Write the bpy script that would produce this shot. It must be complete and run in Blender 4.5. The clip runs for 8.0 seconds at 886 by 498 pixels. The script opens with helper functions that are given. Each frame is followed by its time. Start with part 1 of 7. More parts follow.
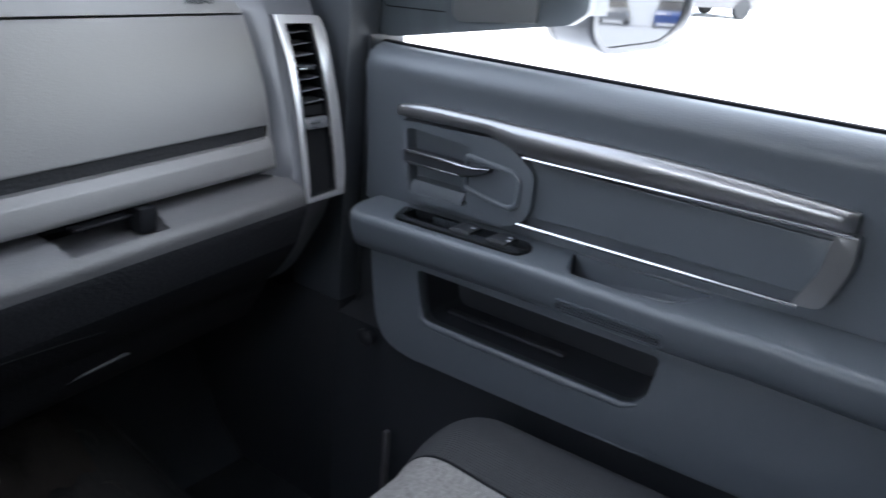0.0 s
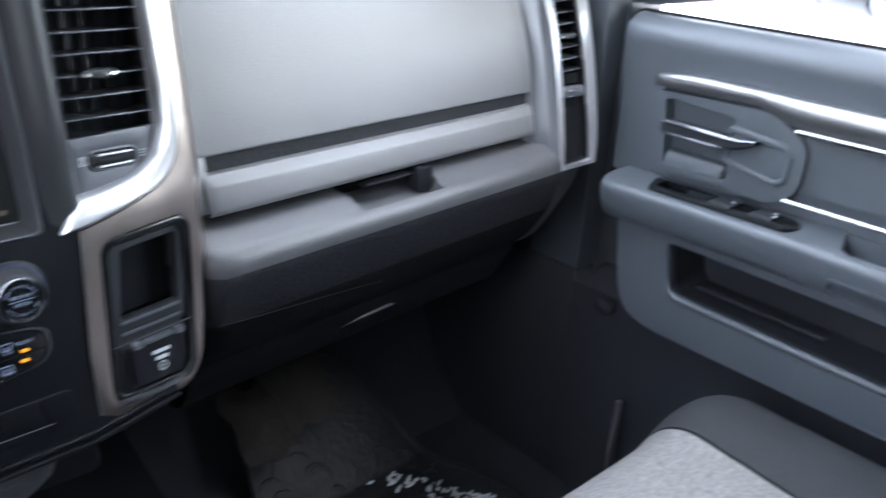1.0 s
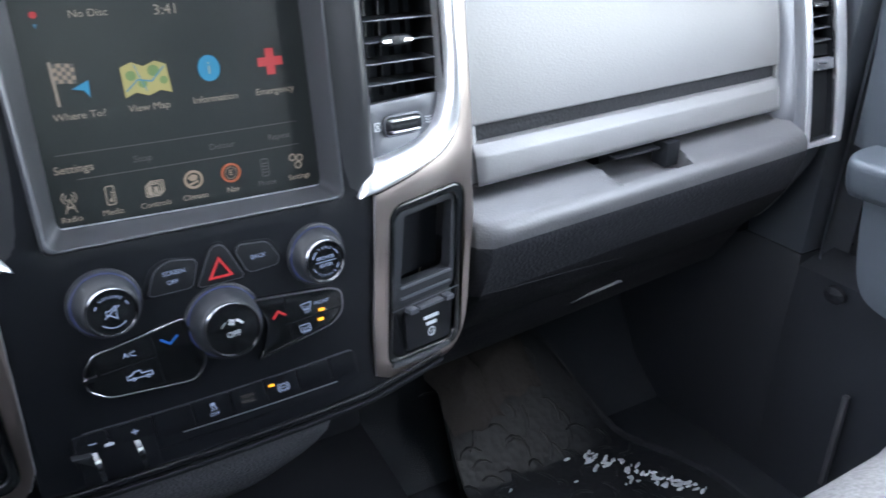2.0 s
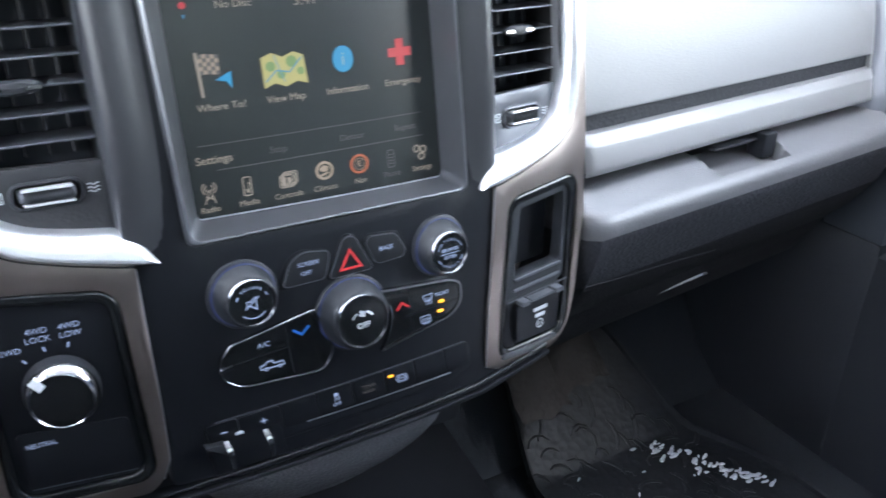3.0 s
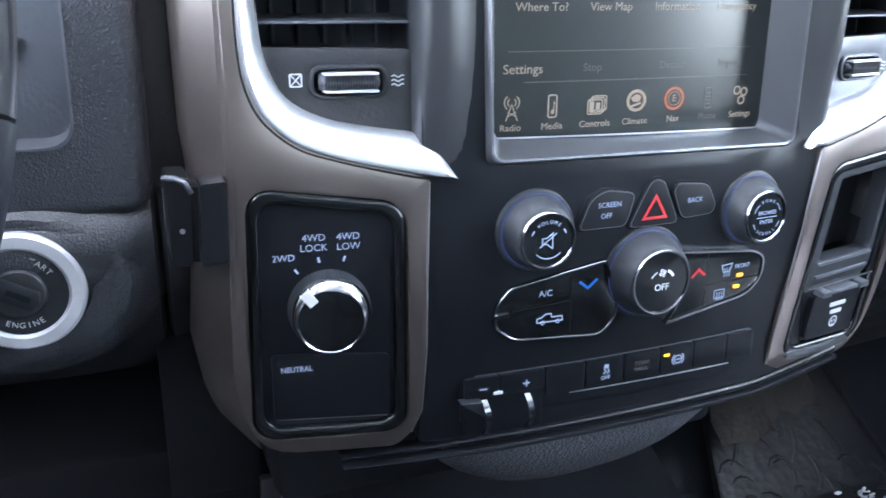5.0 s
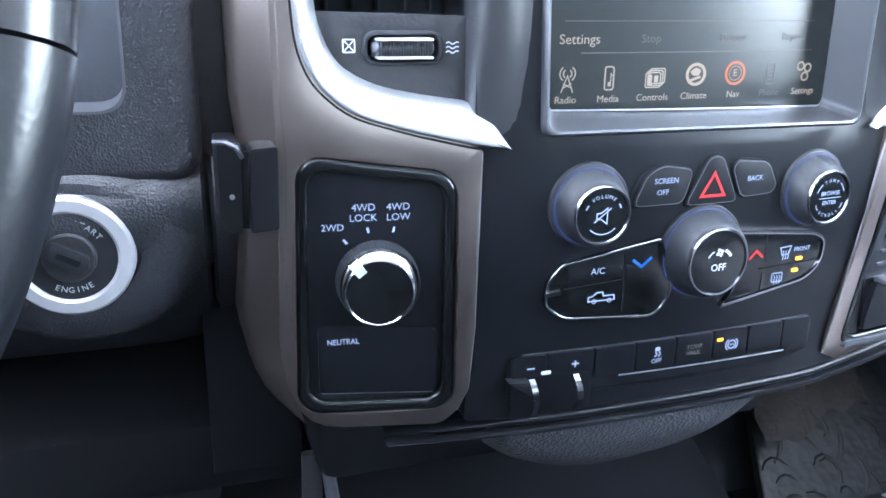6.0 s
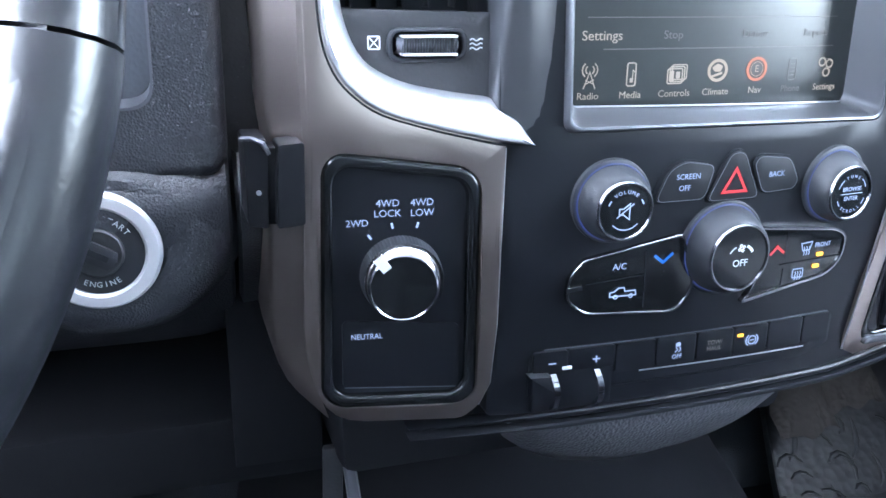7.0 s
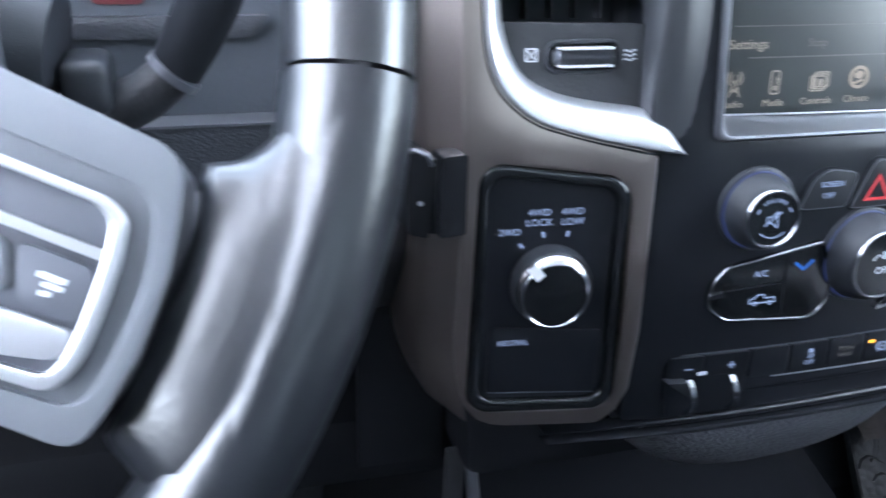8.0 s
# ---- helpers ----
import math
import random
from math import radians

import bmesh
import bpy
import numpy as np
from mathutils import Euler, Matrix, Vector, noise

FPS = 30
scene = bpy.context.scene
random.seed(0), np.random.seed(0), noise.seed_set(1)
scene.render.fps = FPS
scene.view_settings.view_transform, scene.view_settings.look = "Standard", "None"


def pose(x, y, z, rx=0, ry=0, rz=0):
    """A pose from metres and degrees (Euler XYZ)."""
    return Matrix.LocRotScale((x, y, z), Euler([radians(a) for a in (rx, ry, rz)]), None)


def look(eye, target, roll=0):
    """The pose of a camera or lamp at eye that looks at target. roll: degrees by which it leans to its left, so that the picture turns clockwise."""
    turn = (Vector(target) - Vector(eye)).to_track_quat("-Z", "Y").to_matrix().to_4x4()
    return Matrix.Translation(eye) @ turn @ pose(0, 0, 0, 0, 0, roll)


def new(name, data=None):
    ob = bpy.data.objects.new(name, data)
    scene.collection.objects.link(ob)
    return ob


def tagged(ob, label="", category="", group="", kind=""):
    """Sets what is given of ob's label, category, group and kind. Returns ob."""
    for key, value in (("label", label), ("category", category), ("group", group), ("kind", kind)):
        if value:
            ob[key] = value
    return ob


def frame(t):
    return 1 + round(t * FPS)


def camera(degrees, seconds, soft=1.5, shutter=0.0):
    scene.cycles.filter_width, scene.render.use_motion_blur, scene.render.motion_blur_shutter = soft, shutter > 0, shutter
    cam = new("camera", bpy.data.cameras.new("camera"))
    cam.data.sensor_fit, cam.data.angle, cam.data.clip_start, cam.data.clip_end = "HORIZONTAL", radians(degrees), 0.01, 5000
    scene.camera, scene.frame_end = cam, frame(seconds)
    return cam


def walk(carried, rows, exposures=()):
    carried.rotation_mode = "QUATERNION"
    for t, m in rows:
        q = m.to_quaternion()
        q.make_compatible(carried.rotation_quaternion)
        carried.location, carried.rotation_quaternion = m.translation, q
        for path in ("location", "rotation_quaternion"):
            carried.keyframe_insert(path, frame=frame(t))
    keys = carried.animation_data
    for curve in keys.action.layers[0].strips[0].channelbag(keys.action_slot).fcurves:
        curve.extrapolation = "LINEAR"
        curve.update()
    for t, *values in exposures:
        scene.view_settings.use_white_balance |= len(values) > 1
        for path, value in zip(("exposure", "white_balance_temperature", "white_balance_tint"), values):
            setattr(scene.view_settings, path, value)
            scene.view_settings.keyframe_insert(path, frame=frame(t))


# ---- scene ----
cam = camera(56.7, 8.0, shutter=0.5)
PATH = [
    (0, (0.032, -0.601, 0.883), (1.567, 0.466, 0.172), 5.1),
    (0.5, (0.0, -0.579, 0.885), (1.401, 0.646, 0.152), 4.9),
    (1, (-0.041, -0.551, 0.873), (1.19, 0.811, 0.078), 3.4),
    (1.5, (-0.086, -0.508, 0.862), (0.958, 0.97, 0.011), 1.9),
    (1.7, (-0.103, -0.492, 0.862), (0.9, 1.009, 0.002), 1.9),
    (2.8, (-0.167, -0.453, 0.86), (0.744, 1.106, 0.001), 0.8),
    (3, (-0.181, -0.438, 0.864), (0.729, 1.1, -0.035), 1.6),
    (3.5, (-0.216, -0.397, 0.836), (0.63, 1.179, -0.058), 2.9),
    (4, (-0.234, -0.383, 0.828), (0.552, 1.23, -0.056), 3.8),
    (4.5, (-0.242, -0.363, 0.804), (0.464, 1.285, -0.083), 4.2),
    (5, (-0.246, -0.351, 0.792), (0.392, 1.32, -0.103), 4.2),
    (6.5, (-0.255, -0.346, 0.775), (0.287, 1.348, -0.141), 4.0),
    (7, (-0.259, -0.347, 0.778), (0.276, 1.348, -0.141), 3.8),
    (7.5, (-0.271, -0.346, 0.779), (0.24, 1.354, -0.143), 3.3),
    (8, (-0.316, -0.335, 0.784), (0.145, 1.373, -0.149), 2.6),
]
EXPOSURE = [(0.0, 3.3, 6450, 10), (0.3, 3.68, 6450, 10), (0.6, 4.02, 6420, 10), (1.5, 4.55, 6350, 10), (3.0, 5.05, 6330, 10), (3.6, 5.24, 6240, 10), (4.6, 5.22, 6090, 10), (5.2, 5.5, 5960, 10), (6.3, 5.86, 5800, 10), (7.5, 5.78, 5800, 10), (8.0, 5.22, 5950, 10)]
walk(cam, [(t, look(eye, target, roll)) for t, eye, target, roll in PATH], EXPOSURE)

# ---- light ----
world = bpy.data.worlds.new("sky")
scene.world = world
world.use_nodes = True
wn = world.node_tree.nodes
sky = wn.new("ShaderNodeTexSky")
sky.sky_type = "NISHITA"
sky.sun_disc = False
sky.sun_elevation = radians(55)
sky.sun_rotation = radians(190)
sky.dust_density = 3.0
wn["Background"].inputs["Strength"].default_value = 0.15
pale = wn.new("ShaderNodeHueSaturation")
pale.inputs["Saturation"].default_value = 0.45
world.node_tree.links.new(sky.outputs["Color"], pale.inputs["Color"])
world.node_tree.links.new(pale.outputs["Color"], wn["Background"].inputs["Color"])

sun_data = bpy.data.lights.new("sun", "SUN")
sun_data.energy = 0.6
sun_data.angle = radians(25)
sun_data.color = (1.0, 0.97, 0.93)
sun = new("sun", sun_data)
sun.matrix_world = look((-0.6, -3.2, 4.6), (0, 0, 0))

# ---- materials ----
def node(nt, kind, **values):
    n = nt.nodes.new(kind)
    for key, value in values.items():
        n.inputs[key.replace("_", " ")].default_value = value
    return n


def mat(name, color, rough=0.5, metal=0.0, grain=0.0, relief=0.0, vary=0.12, spec=0.5,
        coat=0.0, coarse=6.0, rough_vary=0.12, kind="grain", dust=0.0, coat_rough=0.08):
    """A surface with large stains, a fine relief at real size, and uneven gloss."""
    m = bpy.data.materials.new(name)
    m.use_nodes = True
    nt = m.node_tree
    b = nt.nodes["Principled BSDF"]
    link = nt.links.new
    b.inputs["Metallic"].default_value = metal
    b.inputs["Specular IOR Level"].default_value = spec
    b.inputs["Coat Weight"].default_value = coat
    b.inputs["Coat Roughness"].default_value = coat_rough
    tc = nt.nodes.new("ShaderNodeTexCoord")
    big = node(nt, "ShaderNodeTexNoise", Scale=coarse, Detail=5.0, Roughness=0.6)
    small = node(nt, "ShaderNodeTexNoise", Scale=160.0, Detail=3.0)
    link(tc.outputs["Object"], big.inputs["Vector"])
    link(tc.outputs["Object"], small.inputs["Vector"])
    mix = nt.nodes.new("ShaderNodeMix")
    mix.data_type = "RGBA"
    mix.inputs["A"].default_value = (*[c * (1 - vary) for c in color], 1)
    mix.inputs["B"].default_value = (*[min(1, c * (1 + vary)) for c in color], 1)
    add = nt.nodes.new("ShaderNodeMath")
    add.operation = "MULTIPLY_ADD"
    add.inputs[1].default_value = 0.35
    link(small.outputs["Fac"], add.inputs[0])
    sub = nt.nodes.new("ShaderNodeMath")
    sub.operation = "MULTIPLY"
    sub.inputs[1].default_value = 0.65
    link(big.outputs["Fac"], sub.inputs[0])
    link(sub.outputs[0], add.inputs[2])
    link(add.outputs[0], mix.inputs["Factor"])
    top = mix.outputs["Result"]
    if dust:
        dn = node(nt, "ShaderNodeTexVoronoi", Scale=420.0)
        link(tc.outputs["Object"], dn.inputs["Vector"])
        dm = nt.nodes.new("ShaderNodeMapRange")
        dm.inputs["From Min"].default_value, dm.inputs["From Max"].default_value = 0.10, 0.04
        link(dn.outputs["Distance"], dm.inputs["Value"])
        dk = node(nt, "ShaderNodeTexNoise", Scale=60.0, Detail=2.0)
        link(tc.outputs["Object"], dk.inputs["Vector"])
        dr = nt.nodes.new("ShaderNodeMapRange")
        dr.inputs["From Min"].default_value, dr.inputs["From Max"].default_value = 0.56, 0.70
        dr.inputs["To Max"].default_value = dust
        link(dk.outputs["Fac"], dr.inputs["Value"])
        dmul = nt.nodes.new("ShaderNodeMath")
        dmul.operation = "MULTIPLY"
        link(dm.outputs["Result"], dmul.inputs[0])
        link(dr.outputs["Result"], dmul.inputs[1])
        dmix = nt.nodes.new("ShaderNodeMix")
        dmix.data_type = "RGBA"
        dmix.inputs["B"].default_value = (0.35, 0.36, 0.38, 1)
        link(top, dmix.inputs["A"])
        link(dmul.outputs[0], dmix.inputs["Factor"])
        top = dmix.outputs["Result"]
    link(top, b.inputs["Base Color"])
    rr = nt.nodes.new("ShaderNodeMapRange")
    rr.inputs["To Min"].default_value = max(0.02, rough - rough_vary)
    rr.inputs["To Max"].default_value = min(1, rough + rough_vary)
    link(add.outputs[0], rr.inputs["Value"])
    link(rr.outputs["Result"], b.inputs["Roughness"])
    if grain and relief:
        if kind == "weave":
            g = node(nt, "ShaderNodeTexWave", Scale=grain, Distortion=1.5, Detail=2.0)
            g.inputs["Detail Scale"].default_value = 3.0
            out = g.outputs["Fac"]
        else:
            g = node(nt, "ShaderNodeTexVoronoi", Scale=grain)
            g.feature = "SMOOTH_F1"
            g.inputs["Smoothness"].default_value = 0.45
            out = g.outputs["Distance"]
            warp = nt.nodes.new("ShaderNodeMix")
            warp.data_type = "VECTOR"
            warp.inputs["Factor"].default_value = 0.0005
            nz = node(nt, "ShaderNodeTexNoise", Scale=grain * 0.4)
            link(tc.outputs["Object"], nz.inputs["Vector"])
            link(tc.outputs["Object"], warp.inputs["A"])
            link(nz.outputs["Color"], warp.inputs["B"])
            link(warp.outputs["Result"], g.inputs["Vector"])
        if kind == "weave":
            link(tc.outputs["Object"], g.inputs["Vector"])
        bump = nt.nodes.new("ShaderNodeBump")
        bump.inputs["Distance"].default_value = relief
        bump.inputs["Strength"].default_value = 0.6
        link(out, bump.inputs["Height"])
        link(bump.outputs["Normal"], b.inputs["Normal"])
    return m


def glow(name, color, strength):
    m = bpy.data.materials.new(name)
    m.use_nodes = True
    b = m.node_tree.nodes["Principled BSDF"]
    b.inputs["Base Color"].default_value = (*[c * 0.15 for c in color], 1)
    b.inputs["Emission Color"].default_value = (*color, 1)
    b.inputs["Emission Strength"].default_value = strength * 0.045
    b.inputs["Roughness"].default_value = 0.4
    return m


def clear(name, tint):
    m = bpy.data.materials.new(name)
    m.use_nodes = True
    nt = m.node_tree
    nt.nodes.remove(nt.nodes["Principled BSDF"])
    t = nt.nodes.new("ShaderNodeBsdfTransparent")
    t.inputs["Color"].default_value = (*tint, 1)
    g = nt.nodes.new("ShaderNodeBsdfGlossy")
    g.inputs["Roughness"].default_value = 0.02
    f = nt.nodes.new("ShaderNodeFresnel")
    f.inputs["IOR"].default_value = 1.3
    mx = nt.nodes.new("ShaderNodeMixShader")
    nt.links.new(f.outputs[0], mx.inputs["Fac"])
    nt.links.new(t.outputs[0], mx.inputs[1])
    nt.links.new(g.outputs[0], mx.inputs[2])
    nt.links.new(mx.outputs[0], nt.nodes["Material Output"].inputs["Surface"])
    return m


M_DASH = mat("grey grained dash vinyl", (0.128, 0.127, 0.132), 0.42, grain=520, relief=0.00022, vary=0.05, coat=0.65, coat_rough=0.36)
M_BROW = mat("satin grey door trim", (0.33, 0.33, 0.34), 0.30, metal=0.9, vary=0.04, rough_vary=0.03)
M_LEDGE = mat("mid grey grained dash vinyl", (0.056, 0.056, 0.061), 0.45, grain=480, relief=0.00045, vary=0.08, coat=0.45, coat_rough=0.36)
M_DASH_LOW = mat("dark and shade-toned dash vinyl", (0.0135, 0.0145, 0.0180), 0.58, grain=330, relief=0.0009, vary=0.1, spec=0.25)
M_LOWBLACK = mat("matt lower dash plastic with shade in its black", (0.006, 0.0066, 0.0082), 0.7, grain=330, relief=0.0006, vary=0.15, spec=0.15)
M_CHEEK = mat("satin charcoal vent cheek", (0.028, 0.0295, 0.033), 0.38, metal=0.1, vary=0.03, rough_vary=0.03)
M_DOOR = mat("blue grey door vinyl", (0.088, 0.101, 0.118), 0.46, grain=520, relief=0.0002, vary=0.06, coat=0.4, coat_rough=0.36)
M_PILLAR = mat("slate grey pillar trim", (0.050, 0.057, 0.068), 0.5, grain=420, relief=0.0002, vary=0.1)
M_DOOR_DARK = mat("dark door plastic, also for pocket shade", (0.020, 0.0225, 0.028), 0.5, grain=400, relief=0.0002)
M_BLACK = mat("black grained plastic", (0.023, 0.024, 0.027), 0.5, grain=500, relief=0.00025, dust=0.5)
M_PANEL = mat("black stack plastic", (0.008, 0.009, 0.0115), 0.34, spec=0.24, vary=0.06, rough_vary=0.05)
M_GREYBLACK = mat("charcoal grained plastic", (0.031, 0.0335, 0.0400), 0.40, grain=860, relief=0.0006, vary=0.1)
M_BELLY = mat("grained charcoal pad vinyl", (0.065, 0.068, 0.076), 0.42, grain=480, relief=0.0012, vary=0.1)
M_REDPLASTIC = mat("dark red gauge print", (0.10, 0.02, 0.022), 0.5)
M_GLOSS = mat("gloss black plastic", (0.007, 0.008, 0.009), 0.14, rough_vary=0.05, dust=0.6)
M_SATIN = mat("satin silver paint", (0.74, 0.75, 0.78), 0.29, metal=0.85, vary=0.02, rough_vary=0.015)
M_TAUPE = mat("warm grey metallic paint", (0.408, 0.352, 0.324), 0.29, metal=0.95, vary=0.03, rough_vary=0.015)
M_FRAME = mat("satin screen frame", (0.125, 0.130, 0.142), 0.33, metal=0.75, vary=0.03, rough_vary=0.02)
M_DULLCHROME = mat("dull smoked chrome", (0.27, 0.275, 0.295), 0.20, metal=1.0, vary=0.05, rough_vary=0.04)
M_CHROME = mat("chrome", (0.54, 0.55, 0.58), 0.17, metal=1.0, vary=0.03, rough_vary=0.02)
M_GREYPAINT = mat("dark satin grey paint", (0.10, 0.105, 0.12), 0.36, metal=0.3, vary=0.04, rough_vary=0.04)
M_CLIP = mat("worn black clip plastic", (0.007, 0.0075, 0.009), 0.30, spec=0.3, vary=0.2, dust=0.3)
M_KNOB = mat("charcoal knob rubber", (0.019, 0.021, 0.025), 0.48, vary=0.05, spec=0.35, grain=1500, relief=0.00012)
M_BUTTON = mat("black satin button", (0.010, 0.011, 0.013), 0.40, vary=0.05, spec=0.25)
M_SLAT = mat("vent slat plastic", (0.045, 0.048, 0.056), 0.38, vary=0.05)
M_DUCT = mat("dark duct plastic", (0.060, 0.065, 0.076), 0.7, spec=0.2)
M_VOID = mat("flat black, also for shade", (0.010, 0.011, 0.0135), 0.8, spec=0.1)
M_RING = mat("silver ignition ring", (0.66, 0.67, 0.70), 0.35, metal=0.5, vary=0.03, rough_vary=0.03)
M_CLOTH = mat("light grey seat cloth", (0.29, 0.282, 0.28), 0.9, grain=150, relief=0.0022, kind="weave", vary=0.85, coarse=240, spec=0.2)
M_SEAT_BLACK = mat("black seat cloth to dim reflections", (0.012, 0.0125, 0.014), 0.9, grain=110, relief=0.0016, kind="weave", vary=0.3, coarse=200, spec=0.15)
M_CLOTH_DARK = mat("dark grey seat cloth", (0.050, 0.052, 0.057), 0.85, grain=110, relief=0.0016, kind="weave", vary=0.3, coarse=200, spec=0.2)
M_LEATHER = mat("worn grey wheel leather", (0.010, 0.0112, 0.0136), 0.27, vary=0.2, coarse=9, spec=0.9, rough_vary=0.02)
M_SPOKE = mat("soft grey spoke leather", (0.011, 0.0123, 0.0150), 0.30, vary=0.2, coarse=14, spec=0.75, rough_vary=0.05, grain=500, relief=0.00008)
M_PAD = mat("satin grey wheel paint", (0.20, 0.21, 0.23), 0.34, metal=0.6, vary=0.02, rough_vary=0.02)
M_RUBBER = mat("black rubber mat", (0.015, 0.0168, 0.0205), 0.5, grain=90, relief=0.0018, vary=0.5, coarse=26, spec=0.25)
M_CARPET = mat("black carpet", (0.032, 0.036, 0.043), 0.95, grain=900, relief=0.0015, vary=0.3, spec=0.1)
M_CARDBOARD = mat("brown stained insulation", (0.022, 0.0185, 0.0175), 0.9, grain=120, relief=0.002, vary=0.5, coarse=30)
M_SNOW = mat("snow", (0.86, 0.88, 0.92), 0.7, grain=30, relief=0.01, vary=0.05, coarse=0.5)
M_SLUSH = mat("melting snow crumbs", (0.55, 0.58, 0.62), 0.3, grain=300, relief=0.001)
M_SHELL_DARK = mat("dark cab cloth", (0.05, 0.052, 0.058), 0.9, grain=300, relief=0.0006)
M_SHELL = mat("grey cab lining", (0.66, 0.66, 0.66), 0.9, grain=300, relief=0.0005)
M_PRINT = glow("lit blue white print", (0.52, 0.66, 1.0), 0.33)
M_WHITE = mat("white print", (0.62, 0.64, 0.68), 0.5)
M_RED = glow("lit red print", (0.85, 0.05, 0.06), 0.40)
M_BLUE = glow("lit blue print", (0.04, 0.22, 0.85), 0.32)
M_AMBER = glow("amber lamp", (1.0, 0.42, 0.03), 1.6)
M_UI = glow("screen text", (0.66, 0.58, 0.48), 0.26)
M_UI_DIM = glow("dim screen text", (0.16, 0.16, 0.16), 0.35)
M_UI_YEL = glow("map yellow", (0.60, 0.55, 0.22), 0.40)
M_UI_GRN = glow("map green", (0.22, 0.38, 0.14), 0.4)
M_UI_BLUE = glow("info blue", (0.03, 0.28, 0.50), 0.6)
M_UI_RED = glow("cross red", (0.62, 0.05, 0.06), 0.5)
M_UI_ORG = glow("active orange", (0.75, 0.20, 0.08), 0.36)
M_UI_CREAM = glow("icon cream", (0.70, 0.56, 0.42), 0.23)
M_SCREEN = mat("screen glass", (0.016, 0.019, 0.019), 0.27, rough_vary=0.004, vary=0.03, coat=0.35, coat_rough=0.36)
M_GLASS = clear("window glass", (0.94, 0.97, 0.96))
M_TINT = clear("dimming rear glass", (0.22, 0.235, 0.235))
M_MIRROR = mat("mirror", (0.11, 0.113, 0.12), 0.03, metal=1.0, vary=0.0, rough_vary=0.01)
M_CARBLUE = mat("blue car paint", (0.02, 0.10, 0.42), 0.25, coat=0.7)
M_CARSILVER = mat("silver car paint", (0.35, 0.36, 0.38), 0.3, metal=0.5, coat=0.7)
M_CARDARK = mat("dark car paint", (0.03, 0.03, 0.035), 0.3, coat=0.7)
M_CARGLASS = mat("tinted car glass", (0.01, 0.012, 0.014), 0.05)


# ---- building helpers ----
def part(name, bm, material, parent=None, label="", place=None, sharp=35, kind=""):
    """Links a bmesh as one mesh object; place maps its local points into the cab."""
    if place:
        for v in bm.verts:
            v.co = place(*v.co)
    me = bpy.data.meshes.new(name)
    bm.to_mesh(me)
    bm.free()
    me.materials.append(material)
    me.polygons.foreach_set("use_smooth", [True] * len(me.polygons))
    me.set_sharp_from_angle(angle=radians(sharp))
    ob = new(name, me)
    if parent:
        ob.parent = parent
        if not parent.parent:
            ob.matrix_parent_inverse = Matrix.Translation(parent.location).inverted()
    if label or kind:
        tagged(ob, label, kind=kind)
    return ob


def thing(name, at, label, category, group="", kind=""):
    ob = new(name)
    ob.empty_display_size = 0.02
    ob.location = at
    return tagged(ob, label, category, group, kind)


def rrect(u0, u1, v0, v1, r, n=5):
    pts = []
    for cx, cy, a in ((u1 - r, v0 + r, -90), (u1 - r, v1 - r, 0), (u0 + r, v1 - r, 90), (u0 + r, v0 + r, 180)):
        for i in range(n + 1):
            t = radians(a + 90 * i / n)
            pts.append((cx + r * math.cos(t), cy + r * math.sin(t)))
    return pts


def circle(cx, cy, r, n=32, ry=None):
    return [(cx + r * math.cos(2 * math.pi * i / n), cy + (ry or r) * math.sin(2 * math.pi * i / n)) for i in range(n)]


def fillet(pts, radii, n=5, closed=True):
    """Rounds the corners of a polygon or an open line."""
    out = []
    count = len(pts)
    for i, p in enumerate(pts):
        r = radii[i] if isinstance(radii, (list, tuple)) else radii
        if r <= 0 or (not closed and i in (0, count - 1)):
            out.append(tuple(p))
            continue
        a, b, c = Vector(pts[i - 1]), Vector(p), Vector(pts[(i + 1) % count])
        d1, d2 = (a - b), (c - b)
        k = min(r, d1.length * 0.48, d2.length * 0.48)
        s, e = b + d1.normalized() * k, b + d2.normalized() * k
        for j in range(n + 1):
            t = j / n
            q = s * (1 - t) ** 2 + b * 2 * t * (1 - t) + e * t * t
            out.append(tuple(q))
    return out


def plate(outer, holes=(), d0=0.0, d1=0.003, bevel=0.0008, seg=2, fine=0.0):
    """A plate with holes, standing proud from d0 to d1, with rounded upper edges."""
    bm = bmesh.new()
    for loop in (outer, *holes):
        vs = [bm.verts.new((p[0], p[1], d0)) for p in loop]
        for i in range(len(vs)):
            bm.edges.new((vs[i - 1], vs[i]))
    bmesh.ops.triangle_fill(bm, use_beauty=True, edges=bm.edges[:], normal=(0, 0, 1))
    if fine:
        for _ in range(5):
            long = [e for e in bm.edges if e.calc_length() > fine and not e.is_boundary]
            if not long:
                break
            bmesh.ops.subdivide_edges(bm, edges=long, cuts=1)
            bmesh.ops.triangulate(bm, faces=bm.faces[:])
    bmesh.ops.recalc_face_normals(bm, faces=bm.faces[:])
    if bm.faces and sum(f.normal.z for f in bm.faces) < 0:
        bmesh.ops.reverse_faces(bm, faces=bm.faces[:])
    rim = [e for e in bm.edges if e.is_boundary]
    side = bmesh.ops.extrude_edge_only(bm, edges=rim)
    low = [v for v in side["geom"] if isinstance(v, bmesh.types.BMVert)]
    for v in bm.verts:
        v.co.z = d1
    for v in low:
        v.co.z = d0
    bmesh.ops.recalc_face_normals(bm, faces=bm.faces[:])
    up = [f for f in bm.faces if abs(f.normal.z) > 0.9]
    if up and sum(f.normal.z for f in up) < 0:
        bmesh.ops.reverse_faces(bm, faces=bm.faces[:])
    if bevel:
        bmesh.ops.bevel(bm, geom=rim, offset=bevel, segments=seg, profile=0.5, affect="EDGES", clamp_overlap=True)
    return bm


